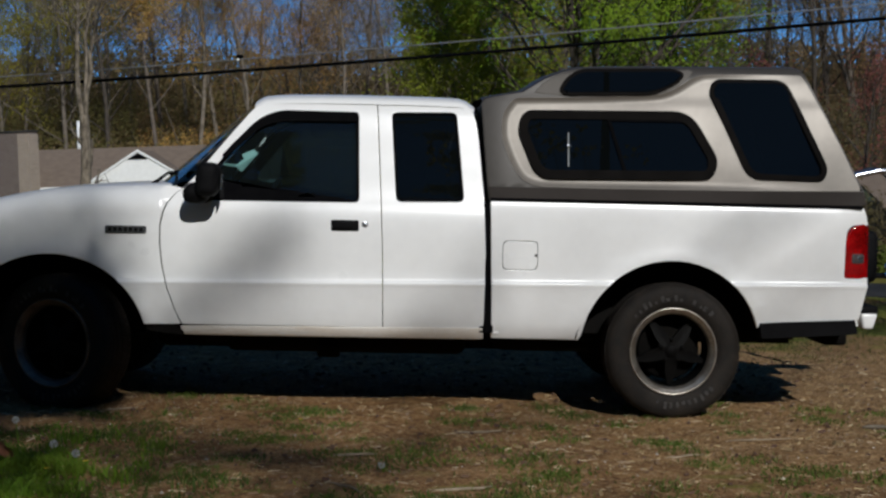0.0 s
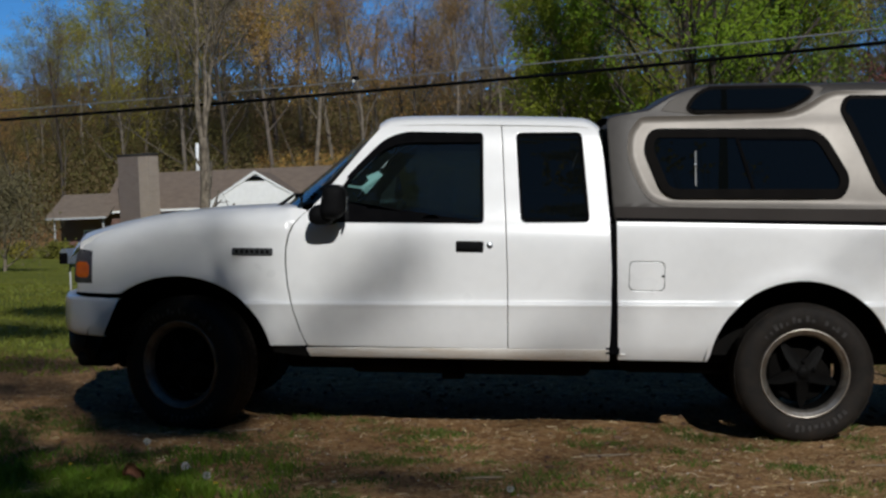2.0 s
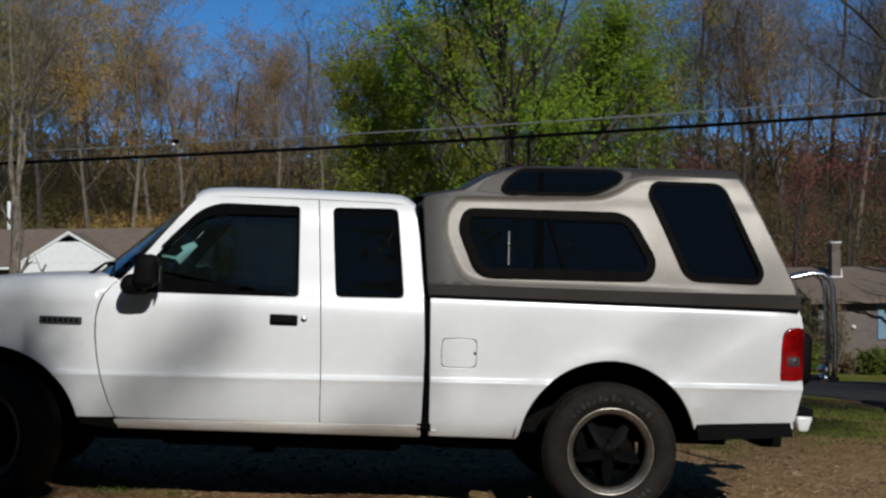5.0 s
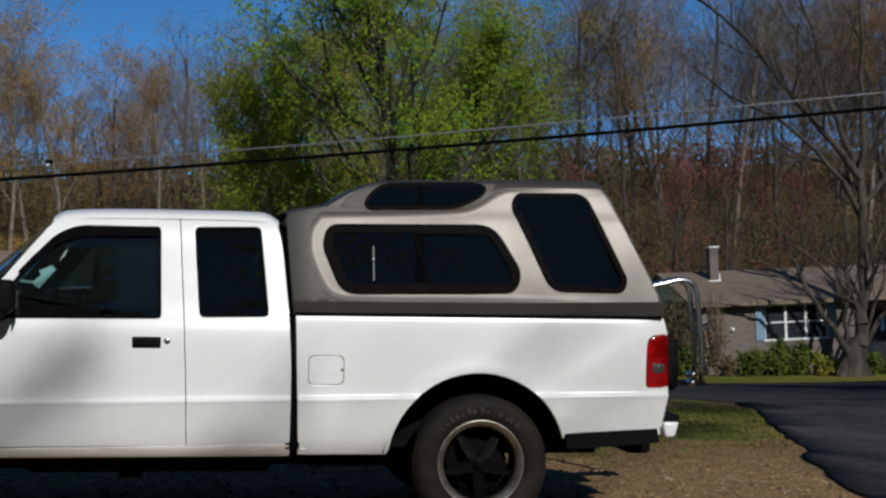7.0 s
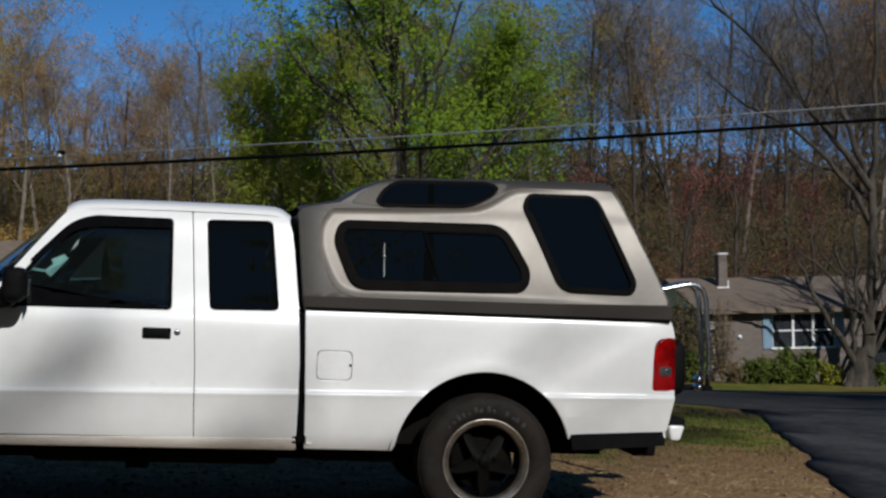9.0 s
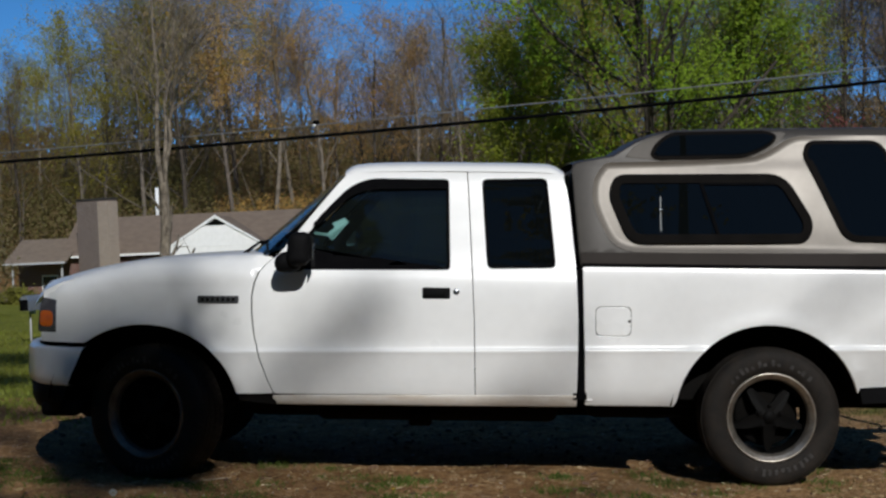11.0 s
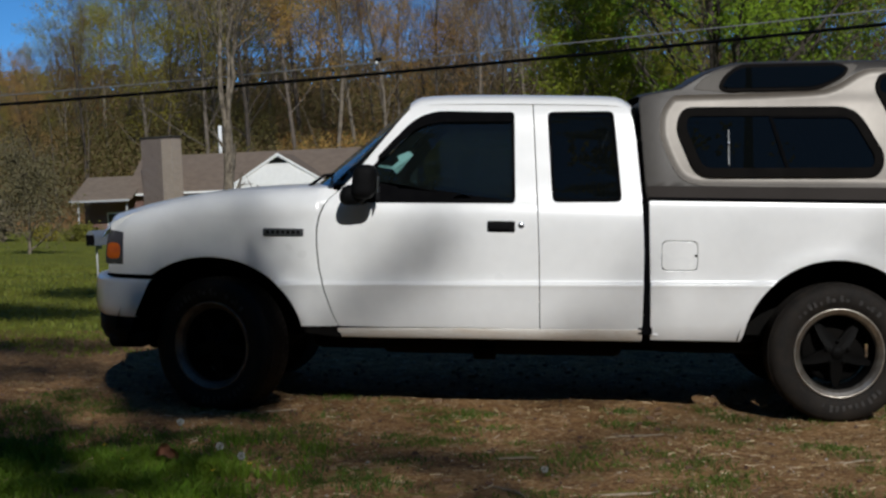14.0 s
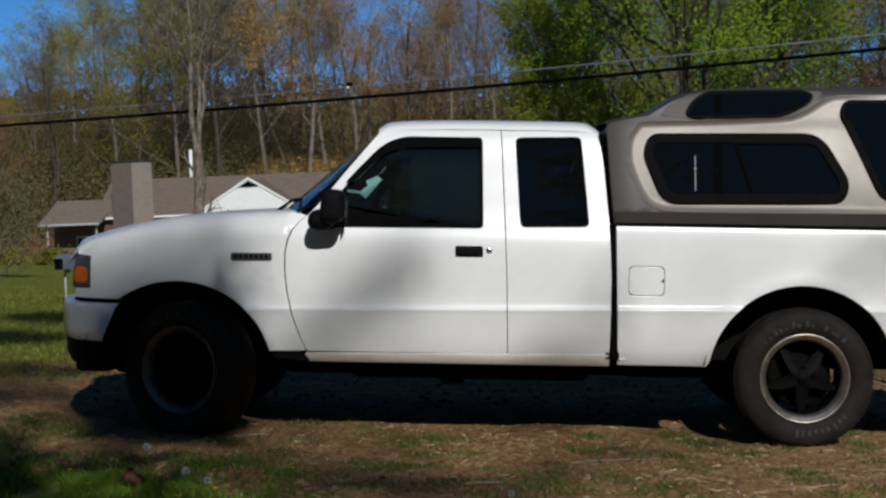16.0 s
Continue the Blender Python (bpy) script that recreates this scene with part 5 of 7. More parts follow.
tree("tulip_poplar_tree", 5, 25.0, 0.30, (22, 6, 5, 0.16), 3, (50, 0.11, 0.24, 1.0), DEEPBARK, LEAF_GREEN, "tall tree in bright fresh spring-green leaf", stand(*spot(9.5, 60)), gap=-0.02)
tree("tulip_poplar_tree", 6, 18.0, 0.24, (18, 6, 5, 0.2), 3, (50, 0.105, 0.24, 1.0), DEEPBARK, LEAF_GREEN, "tall tree in bright fresh spring-green leaf", stand(*spot(13.2, 64), 1.0), gap=-0.05)
tree("budding_tree", 8, 16.0, 0.24, (21, 6, 5, 0.12), 3, (64, 0.075, 0.28, 1.0), DARKBARK, LEAF_SAGE, "broad tree hazed with olive-green buds", stand(*spot(5.3, 66), 2.0), gap=-0.25)
tree("budding_tree", 14, 11.0, 0.18, (16, 6, 5, 0.12), 3, (60, 0.075, 0.28, 1.0), DARKBARK, LEAF_MOSSY, "young tree hazed with yellow-green buds", stand(*spot(8.0, 72), 0.6), gap=-0.2)
tree("ornamental_tree", 9, 5.4, 0.10, (13, 5, 4, 0.10), 3, (26, 0.06, 0.40, 1.0), BARK, leafy("tan_bud_haze", (0.13, 0.107, 0.056), (0.20, 0.168, 0.088), 0.4, 0.2), "small spreading tree hazed with tan buds on the lawn", stand(*spot(-23.0, 62)))
for k, (x, y, h) in enumerate(((27.5, 75, 12.5), (32, 80, 14), (24, 82, 13.5), (37, 78, 12.5))):
    tree("red_maple_tree", 60 + k, h, 0.16, (14, 6, 4, 0.2), 3, (15, 0.085, 0.30, 1.0), DEEPBARK, LEAF_RED, "maple flushed with dull red spring buds", stand(*spot(x, y), k), "red maples", gap=0.22)

# the wood on the hill: eight kinds, copied
KINDS = {}
for kind, mat, bark, leaf, label in (
        ("twig", LEAF_TWIG, DEEPBARK, (7, 0.24, 0.35, 2.0), "bare hillside tree with a haze of grey twigs"),
        ("brown", LEAF_BROWN, DEEPBARK, (32, 0.066, 0.26, 1.0), "hillside tree with orange-brown buds"),
        ("olive", LEAF_OLIVE, DARKBARK, (32, 0.070, 0.26, 1.0), "hillside tree with olive spring buds"),
        ("green", LEAF_GREEN, BARK, (32, 0.075, 0.26, 1.0), "hillside tree in light green leaf")):
    for v in range(3):
        t = tree("woodland_tree", 100 + len(KINDS) * 7, 20, 0.16, (15, 6, 4, (0.30, 0.42, 0.36)[v]), 3, leaf, BARK if v == 1 else bark, mat, label, Matrix.Translation((0, 0, -500)), "woodland trees", 0.84, (0.35, 0.75), 0.05, 0.38, gap=-0.1)
        KINDS[kind, v] = t
SKYLINE = table([(-0.45, 4.0), (-0.345, 4.6), (-0.315, 5.0), (-0.29, 7.2), (-0.25, 9.2), (-0.15, 10.6), (-0.105, 9.4), (-0.075, 8.0), (-0.05, 8.3), (-0.02, 9.8), (0.05, 10.5), (0.2, 11.5), (0.27, 13.2), (0.4, 13.4), (0.6, 13.0)])
rng = random.Random(5)
used = set()
for row, y0 in enumerate((111, 121, 132, 146)):
    a = -0.46
    while a < 0.60:
        a += rng.uniform(0.024, 0.042)
        y = y0 + rng.uniform(-4, 4)
        x = a * (y + 7.6)
        z = ground_z(x, y)
        eye_z = 1.25
        el = SKYLINE(a) * rng.uniform(*((0.80, 1.0), (0.82, 1.04), (0.70, 0.98), (0.62, 0.85))[row])
        el_true = math.tan(radians(el)) - SLOPE * a
        h = min(28, max(9, el_true * (y + 7.6) + eye_z - z))
        n = rng.random()
        if a < -0.30:
            k = "olive" if n < 0.6 else "brown"
        elif a < -0.11:
            k = "twig" if n < 0.2 else "olive" if n < 0.78 else "brown"
        elif a < -0.02:
            k = "brown" if n < 0.55 else "twig"
        elif a < 0.035:
            k = "twig" if n < 0.6 else "brown"
        elif a < 0.24:
            k = "olive" if n < 0.55 else "green" if n < 0.8 else "twig"
        else:
            k = "twig" if n < 0.82 else "brown"
        src = KINDS[k, rng.randrange(3)]
        s = h / 19.0
        m = stand(x, y, rng.uniform(0, 6.28), s * rng.uniform(0.9, 1.15), 1.0)
        m = Matrix.Translation((x, y, z)) @ Matrix.Rotation(rng.uniform(0, 6.28), 4, "Z") @ Matrix.Diagonal((s * 1.2, s * 1.2, s, 1))
        if (k, src.name) not in used:
            used.add((k, src.name))
            src.matrix_world = m
        else:
            t = copy_thing(src, m)
            t.scale = (s * 1.2, s * 1.2, s)
for key, t in KINDS.items():
    if t.matrix_world.translation.z < -400:
        for o in list(t.children):
            bpy.data.objects.remove(o)
        bpy.data.objects.remove(t)


def brush(name, mat, count, seed, height, size, xr, yr, label, long=1.0, power=1.6, clump=-1.0):
    w = Wood(seed)
    g = w.rng
    for _ in range(count):
        y = g.uniform(*yr)
        x = g.uniform(*xr) * (y + 7.6)
        p = Vector((x, y, ground_z(x, y) + height * (0.85 + 0.3 * noise.noise((x * 0.06, seed, 0))) * g.random() ** power))
        if noise.noise(p * 0.33) + 0.5 * noise.noise(p * 0.8) > clump:
            w.blade(p, size, long)
    tagged(new(name, w.mesh(name, mat, True)), label, "undergrowth", kind="stuff")


brush("brown_undergrowth", LEAF_UNDER, 170000, 71, 7.0, 0.14, (-0.5, 0.62), (106, 165), "tangled brown undergrowth on the wooded hillside", power=1.2)
brush("olive_undergrowth", LEAF_DULL, 100000, 73, 7.0, 0.14, (-0.5, 0.3), (106, 165), "olive budding brush under the hillside trees", power=1.2)
brush("hill_brown_brush", LEAF_HILL, 105000, 81, 11.5, 0.115, (0.19, 0.62), (104, 128), "dark brown brush behind the brick house", power=0.9)
brush("hill_olive_brush", LEAF_DULL, 30000, 87, 10.5, 0.095, (0.19, 0.62), (103, 122), "olive brush behind the brick house", power=0.9, clump=0.12)
brush("red_bud_brush", LEAF_MAROON, 42000, 84, 12.5, 0.08, (0.2, 0.62), (102, 124), "dull red budding brush behind the brick house", power=0.7, clump=0.25)
brush("crest_brush", LEAF_UNDER, 14000, 74, 5.5, 0.5, (-0.5, 0.62), (150, 185), "brown tangle on the crest of the hill", power=0.9)
brush("wood_front_brush", LEAF_BROWN, 28000, 82, 6.5, 0.10, (-0.16, 0.06), (107, 120), "russet brush along the front of the wood", power=0.8)
brush("olive_thicket", LEAF_DULL, 42000, 85, 8.5, 0.10, (-0.5, -0.16), (112, 132), "olive thicket on the flank of the hill", power=0.8)
brush("green_thicket", LEAF_MOSSY, 20000, 86, 7.0, 0.085, (0.0, 0.17), (72, 100), "yellow-green thicket under the leafing trees", power=0.8)
wt = Wood(77)
for _ in range(130):
    y = wt.rng.uniform(108, 165)
    x = wt.rng.uniform(-0.48, 0.6) * (y + 7.6)
    z = ground_z(x, y)
    p = Vector((x, y, z))
    thick, lean = wt.rng.uniform(0.4, 0.9), wt.rng.gauss(0, 0.35)
    for k in range(3):
        q = p + Vector((lean + wt.rng.gauss(0, 0.25), wt.rng.gauss(0, 0.25), wt.rng.uniform(2.5, 4.5)))
        wt.limb(p, q, (0.13 - 0.03 * k) * thick, (0.10 - 0.03 * k) * thick, 5)
        p = q
tagged(new("sapling_trunks", wt.mesh("sapling_trunks", DARKBARK)), "slender grey trunks in the hillside wood", "tree trunks", kind="stuff")

# unseen walls of leaves round behind the viewer, added to hold back sky light
rw = Wood(79)
for _ in range(64000):
    a = rw.rng.uniform(radians(132), radians(385))
    d = rw.rng.uniform(48, 60)
    x, y = d * math.cos(a), d * math.sin(a)
    top = (20 if abs(a - radians(285)) < 0.3 else 29) + 5 * noise.noise((a * 9, 0, 3)) + 2 * noise.noise((a * 31, 0, 5))
    rw.blade(Vector((x, y, ground_z(x, y) + top * rw.rng.random() ** 0.8)), 0.75)
# a nearer unseen ring, added to deepen shade; open towards the sun
near_leaves = Wood(80)
for _ in range(26000):
    a = radians(near_leaves.rng.uniform(222, 262) if near_leaves.rng.random() < 0.45 else near_leaves.rng.uniform(309, 360))
    d = near_leaves.rng.uniform(27, 33)
    x, y = d * math.cos(a), d * math.sin(a)
    top = 25 + 4 * noise.noise((a * 7, 0, 4))
    near_leaves.blade(Vector((x, y, ground_z(x, y) + top * near_leaves.rng.random() ** 0.7)), 0.45)
tagged(new("yard_trees", near_leaves.mesh("yard_trees", LEAF_BUSH, True)), "tall leafy trees standing behind the viewer", "trees", kind="stuff")
tagged(new("wood_edge", rw.mesh("wood_edge", LEAF_BUSH, True)), "dense green edge of the wood behind the viewer", "trees", kind="stuff")

# ---- houses ----
def brickwork(name, c1, c2, mortar):
    m = bpy.data.materials.new(name)
    m.use_nodes = True
    n, l = m.node_tree.nodes, m.node_tree.links
    b = n["Principled BSDF"]
    b.inputs["Roughness"].default_value = 0.9
    co, mp, br = n.new("ShaderNodeTexCoord"), n.new("ShaderNodeMapping"), n.new("ShaderNodeTexBrick")
    mp.inputs["Rotation"].default_value = (radians(90), 0, 0)
    l.new(co.outputs["Object"], mp.inputs[0])
    l.new(mp.outputs[0], br.inputs["Vector"])
    br.inputs["Color1"].default_value, br.inputs["Color2"].default_value, br.inputs["Mortar"].default_value = (*c1, 1), (*c2, 1), (*mortar, 1)
    br.inputs["Scale"].default_value = 1.0
    br.inputs["Brick Width"].default_value, br.inputs["Row Height"].default_value, br.inputs["Mortar Size"].default_value = 0.21, 0.075, 0.008
    l.new(br.outputs["Color"], b.inputs["Base Color"])
    bump = n.new("ShaderNodeBump")
    bump.inputs["Distance"].default_value = 0.01
    l.new(br.outputs["Fac"], bump.inputs["Height"])
    bump.invert = True
    l.new(bump.outputs[0], b.inputs["Normal"])
    return m


GREYBRICK = brickwork("grey_brown_brick_wall", (0.175, 0.138, 0.115), (0.125, 0.098, 0.082), (0.22, 0.195, 0.17))
REDBRICK = brickwork("red_brown_brick_wall", (0.17, 0.075, 0.055), (0.12, 0.055, 0.042), (0.26, 0.22, 0.2))
HOUSEGLASS = surface("dark_window_glass", (0.015, 0.018, 0.022), (0.03, 0.035, 0.042), 2, 0.05, coat=1.0)


def gable_roof(x0, x1, y0, y1, ze, zr, over, thick, along="x"):
    """Two sloping slabs over a box; the ridge runs along x or y."""
    bm = bmesh.new()
    if along == "y":
        x0, x1, y0, y1 = y0, y1, x0, x1
    ym = (y0 + y1) / 2
    k = (zr - ze) / (ym - y0)
    for ya, yb in ((y0 - over, ym), (y1 + over, ym)):
        za = ze - k * over
        vs = []
        for x in (x0 - over, x1 + over):
            for yy, z in ((ya, za), (yb, zr)):
                for dz in (0, thick):
                    vs.append(bm.verts.new((x, yy, z + dz) if along == "x" else (yy, x, z + dz)))
        a = vs
        for q in ((0, 1, 3, 2), (4, 6, 7, 5), (0, 4, 5, 1), (2, 3, 7, 6), (1, 5, 7, 3), (0, 2, 6, 4)):
            bm.faces.new([a[i] for i in q])
    bmesh.ops.recalc_face_normals(bm, faces=bm.faces[:])
    return bm


def wall_with(x0, x1, y0, y1, z0, z1, holes):
    """A wall along x with rectangular openings (xa, xb, za, zb) through it."""
    cuts = sorted({x0, x1, *[h[0] for h in holes], *[h[1] for h in holes]})
    rows = sorted({z0, z1, *[h[2] for h in holes], *[h[3] for h in holes]})
    out = []
    for a, b in zip(cuts, cuts[1:]):
        for c, d in zip(rows, rows[1:]):
            mx, mz = (a + b) / 2, (c + d) / 2
            if not any(h[0] < mx < h[1] and h[2] < mz < h[3] for h in holes):
                out.append(box(a, b, y0, y1, c, d))
    bm = join(*out)
    bmesh.ops.remove_doubles(bm, verts=bm.verts[:], dist=1e-4)
    return bm


def window_unit(parent, x0, x1, y, z0, z1, lights, label=""):
    """A white sash window of several lights in a wall that faces -y."""
    w = part("window", join(box(x0 - 0.07, x1 + 0.07, y - 0.05, y + 0.06, z1, z1 + 0.09), box(x0 - 0.10, x1 + 0.10, y - 0.09, y + 0.06, z0 - 0.08, z0),
                            box(x0 - 0.07, x0, y - 0.05, y + 0.06, z0, z1), box(x1, x1 + 0.07, y - 0.05, y + 0.06, z0, z1)), TRIM, parent, label or "white framed sash window")
    step = (x1 - x0) / lights
    for k in range(lights):
        a, b = x0 + k * step, x0 + (k + 1) * step
        if k:
            part("mullion", box(a - 0.05, a + 0.05, y - 0.03, y + 0.05, z0, z1), TRIM, w)
        part("sash_bar", box(a + 0.03, b - 0.03, y - 0.01, y + 0.04, (z0 + z1) / 2 - 0.03, (z0 + z1) / 2 + 0.03), TRIM, w)
        part("pane", box(a, b, y + 0.045, y + 0.055, z0, z1), HOUSEGLASS, w)
    return w


# the brick house across the road
hx0, hx1, hy0, hy1 = 20.55, 35.0, 52.0, 60.0
hz = ground_z(24, 52) - 0.1
rh = empty("brick_house", Matrix(), "single-storey grey-brown brick house with a brown shingle roof", "house")
EZ, RZ = -0.42, 0.74
part("front_wall", wall_with(hx0, 27.7, hy0, hy0 + 0.25, hz, EZ, [(23.49, 26.15, -2.08, -0.70)]), GREYBRICK, rh, "grey-brown brick wall")
part("porch_wall", wall_with(27.7, hx1, hy0 + 2.4, hy0 + 2.65, hz, EZ, [(29.0, 29.95, hz + 0.45, hz + 2.5)]), REDBRICK, rh)
part("porch_side_wall", box(27.5, 27.7, hy0 + 0.25, hy0 + 2.6, hz, EZ), GREYBRICK, rh)
part("porch_slab", box(27.7, hx1, hy0 - 0.1, hy0 + 2.4, hz, hz + 0.45), ASPHALT, rh)
for x in (27.85, 31.2, 34.7):
    part("porch_post", box(x - 0.06, x + 0.06, hy0 + 0.02, hy0 + 0.14, hz + 0.45, EZ), TRIM, rh)
# door coloured near black in place of the porch's shade
part("front_door", box(29.0, 29.95, hy0 + 2.42, hy0 + 2.5, hz + 0.45, hz + 2.5, 0.01), HOUSEGLASS, rh, "dark glazed storm door")
part("side_wall", box(hx0, hx0 + 0.25, hy0 + 0.25, hy1, hz, EZ), GREYBRICK, rh)
part("side_wall", box(hx1 - 0.25, hx1, hy0 + 2.65, hy1, hz, EZ), GREYBRICK, rh)
part("back_wall", box(hx0 + 0.25, hx1 - 0.25, hy1 - 0.25, hy1, hz, EZ), GREYBRICK, rh)
for x in (hx0, hx1 - 0.2):
    g = bmesh.new()
    vs = [g.verts.new(p) for p in ((x, hy0, EZ), (x, hy1, EZ), (x, (hy0 + hy1) / 2, RZ))]
    f = g.faces.new(vs)
    r = bmesh.ops.extrude_face_region(g, geom=[f])["geom"]
    bmesh.ops.translate(g, vec=(0.2, 0, 0), verts=[v for v in r if isinstance(v, bmesh.types.BMVert)])
    bmesh.ops.recalc_face_normals(g, faces=g.faces[:])
    part("gable", g, SIDING, rh)
part("roof", gable_roof(hx0, hx1, hy0, hy1, EZ, RZ, 0.45, 0.10), SHINGLE, rh, "brown shingle roof")
part("gutter", box(hx0 - 0.45, hx1 + 0.45, hy0 - 0.52, hy0 - 0.43, EZ - 0.20, EZ - 0.08), SHINGLE, rh)
window_unit(rh, 23.49, 26.15, hy0 + 0.02, -2.08, -0.70, 3)
for x in (23.04, 26.20):
    sh = part("shutter", box(x, x + 0.42, hy0 - 0.06, hy0 - 0.01, -2.12, -0.66), SHUTTER, rh, "blue-grey louvred shutter")
    for k in range(12):
        part("louvre", box(x + 0.05, x + 0.37, hy0 - 0.075, hy0 - 0.06, -2.06 + k * 0.112, -1.985 + k * 0.112), SHUTTER, sh)
part("corner_board", box(20.53, 20.92, hy0 - 0.05, hy0 - 0.005, -2.95, -0.80), surface("weathered_white_board", (0.52, 0.50, 0.46), (0.16, 0.15, 0.13), 5, 0.8, stretch=(3, 1, 1)), rh, "weathered white corner board")
ch = part("chimney", box(22.10, 22.48, 54.6, 55.1, 0.0, 1.85), GREYBRICK, rh, "grey brick chimney")
part("chimney_cap", box(22.06, 22.52, 54.55, 55.15, 1.85, 1.93, 0.02), TRIM, ch)
part("flashing", join(box(22.48, 22.53, 54.56, 54.62, 0.42, 0.74), box(21.98, 22.53, 54.50, 54.55, 0.40, 0.46)), TRIM, ch, "white metal flashing")
part("wall_lamp", lathe([(0.0, -0.1), (0.07, -0.09), (0.09, 0.0)], 12), TRIM, rh).matrix_basis = Matrix.Translation((22.03, hy0 - 0.02, -1.60))

# the ranch house beyond the lawn
lh = empty("ranch_house", Matrix.Translation((0, 5.5, 0)), "long white-gabled ranch house with a brown roof and wide chimney", "house")
lz = ground_z(-22, 92) - 0.15
LE, LR = 1.55, 3.95
part("front_wall", wall_with(-27.2, -7.5, 92.0, 92.25, lz, LE, [(-22.6, -21.0, lz + 1.0, lz + 2.3), (-11.5, -9.9, lz + 1.0, lz + 2.3)]), REDBRICK, lh, "red-brown brick wall")
window_unit(lh, -22.6, -21.0, 92.02, lz + 1.0, lz + 2.3, 2)
window_unit(lh, -11.5, -9.9, 92.02, lz + 1.0, lz + 2.3, 2)
part("back_wall", box(-27.2, -7.5, 101.75, 102, lz, LE), REDBRICK, lh)
part("side_wall", box(-27.2, -26.95, 92.25, 101.75, lz, LE), REDBRICK, lh)
part("side_wall", box(-7.75, -7.5, 92.25, 101.75, lz, LE), REDBRICK, lh)
part("roof", gable_roof(-27.2, -7.5, 92.0, 102.0, LE, LR, 0.5, 0.12), SHINGLE, lh, "brown shingle roof")
part("gutter", box(-27.7, -7.0, 91.40, 91.52, LE - 0.36, LE - 0.22), TRIM, lh, "white gutter")
# the gabled wing
wx0, wx1 = -19.45, -13.05
part("wing_wall", box(wx0, wx1, 88.6, 92.0, lz, 1.62), SIDING, lh, "white siding wall")
part("wing_roof", gable_roof(wx0, wx1, 88.6, 95.5, 1.62, 3.62, 0.06, 0.08, "y"), SHINGLE, lh)
gface = bmesh.new()
vs = [gface.verts.new(p) for p in ((wx0, 88.62, 1.6), (wx1, 88.62, 1.6), ((wx0 + wx1) / 2, 88.62, 3.60))]
f = gface.faces.new(vs)
r = bmesh.ops.extrude_face_region(gface, geom=[f])["geom"]
bmesh.ops.translate(gface, vec=(0, 0.2, 0), verts=[v for v in r if isinstance(v, bmesh.types.BMVert)])
bmesh.ops.recalc_face_normals(gface, faces=gface.faces[:])
gw = part("gable_wall", gface, SIDING, lh, "white clapboard gable")
for k in range(13):
    z0 = 1.60 + k * 0.15
    half = (wx1 - wx0) / 2 * (1 - (z0 + 0.07 - 1.6) / 2.0)
    b = box((wx0 + wx1) / 2 - half, (wx0 + wx1) / 2 + half, 88.575, 88.60, z0, z0 + 0.135)
    for v in b.verts:
        if v.co.y < 88.59 and v.co.z > z0 + 0.1:
            v.co.y += 0.02
    part("clapboard", b, SIDING, gw)
vent = bmesh.new()
vf = vent.faces.new([vent.verts.new(p) for p in ((-16.95, 88.53, 3.02), (-15.55, 88.53, 3.02), (-16.25, 88.53, 3.44))])
bmesh.ops.solidify(vent, geom=[vf], thickness=0.04)
part("gable_vent", vent, SHUTTERGREY, gw, "grey triangular louvre vent")
for s in (-1, 1):
    rb_ = bmesh.new()
    xm = (wx0 + wx1) / 2
    e = [(xm, 3.70), (xm + s * 3.5, 1.52), (xm + s * 3.5, 1.36), (xm, 3.52)]
    fv = [rb_.verts.new((x, 88.50, z)) for x, z in e]
    f = rb_.faces.new(fv)
    r = bmesh.ops.extrude_face_region(rb_, geom=[f])["geom"]
    bmesh.ops.translate(rb_, vec=(0, 0.06, 0), verts=[v for v in r if isinstance(v, bmesh.types.BMVert)])
    bmesh.ops.recalc_face_normals(rb_, faces=rb_.faces[:])
    part("rake_board", rb_, TRIM, gw)
cm = Matrix.Translation((-24.75, 90.9, 0)) @ Matrix.Rotation(radians(-28), 4, "Z")
chl = part("chimney", box(-1.52, 1.32, -0.45, 0.45, lz, 5.15, 0.0, 2, cm), brickwork("chimney_brick", (0.16, 0.12, 0.10), (0.115, 0.087, 0.073), (0.24, 0.205, 0.18)), lh, "wide weathered brick chimney")
# sunlit side of the chimney, its light put into the brick colour
part("chimney_flank", box(0.42, 1.38, -0.52, 0.48, lz, 5.02, 0.0, 2, cm), brickwork("pale_chimney_brick", (0.36, 0.285, 0.22), (0.29, 0.23, 0.18), (0.36, 0.31, 0.26)), chl, "paler brick flank of the chimney")
part("chimney_crown", box(-1.57, 1.40, -0.54, 0.52, 5.15, 5.25, 0.02, 2, cm), ASPHALT, chl)
part("flue_pipe", tube([(-21.87, 97.2, 3.0), (-21.82, 97.2, 6.1)], 0.14, 12), TRIM, lh, "white flue pipe")
# the low wing and porch
part("porch_roof", gable_roof(-30.9, -27.2, 90.5, 99.0, 1.10, 2.55, 0.35, 0.10), SHINGLE, lh)
part("porch_fascia", box(-31.3, -27.0, 90.02, 90.12, 0.86, 1.00), SHUTTERGREY, lh, "grey weathered fascia")
part("porch_back_wall", wall_with(-30.9, -27.2, 92.4, 92.65, lz, 1.10, [(-29.2, -28.2, lz + 0.9, lz + 2.1)]), REDBRICK, lh)
window_unit(lh, -29.2, -28.2, 92.42, lz + 0.9, lz + 2.1, 1)
for x in (-30.8, -27.35):
    part("porch_post", box(x - 0.06, x + 0.06, 90.55, 90.67, lz, 1.0), SHUTTERGREY, lh)


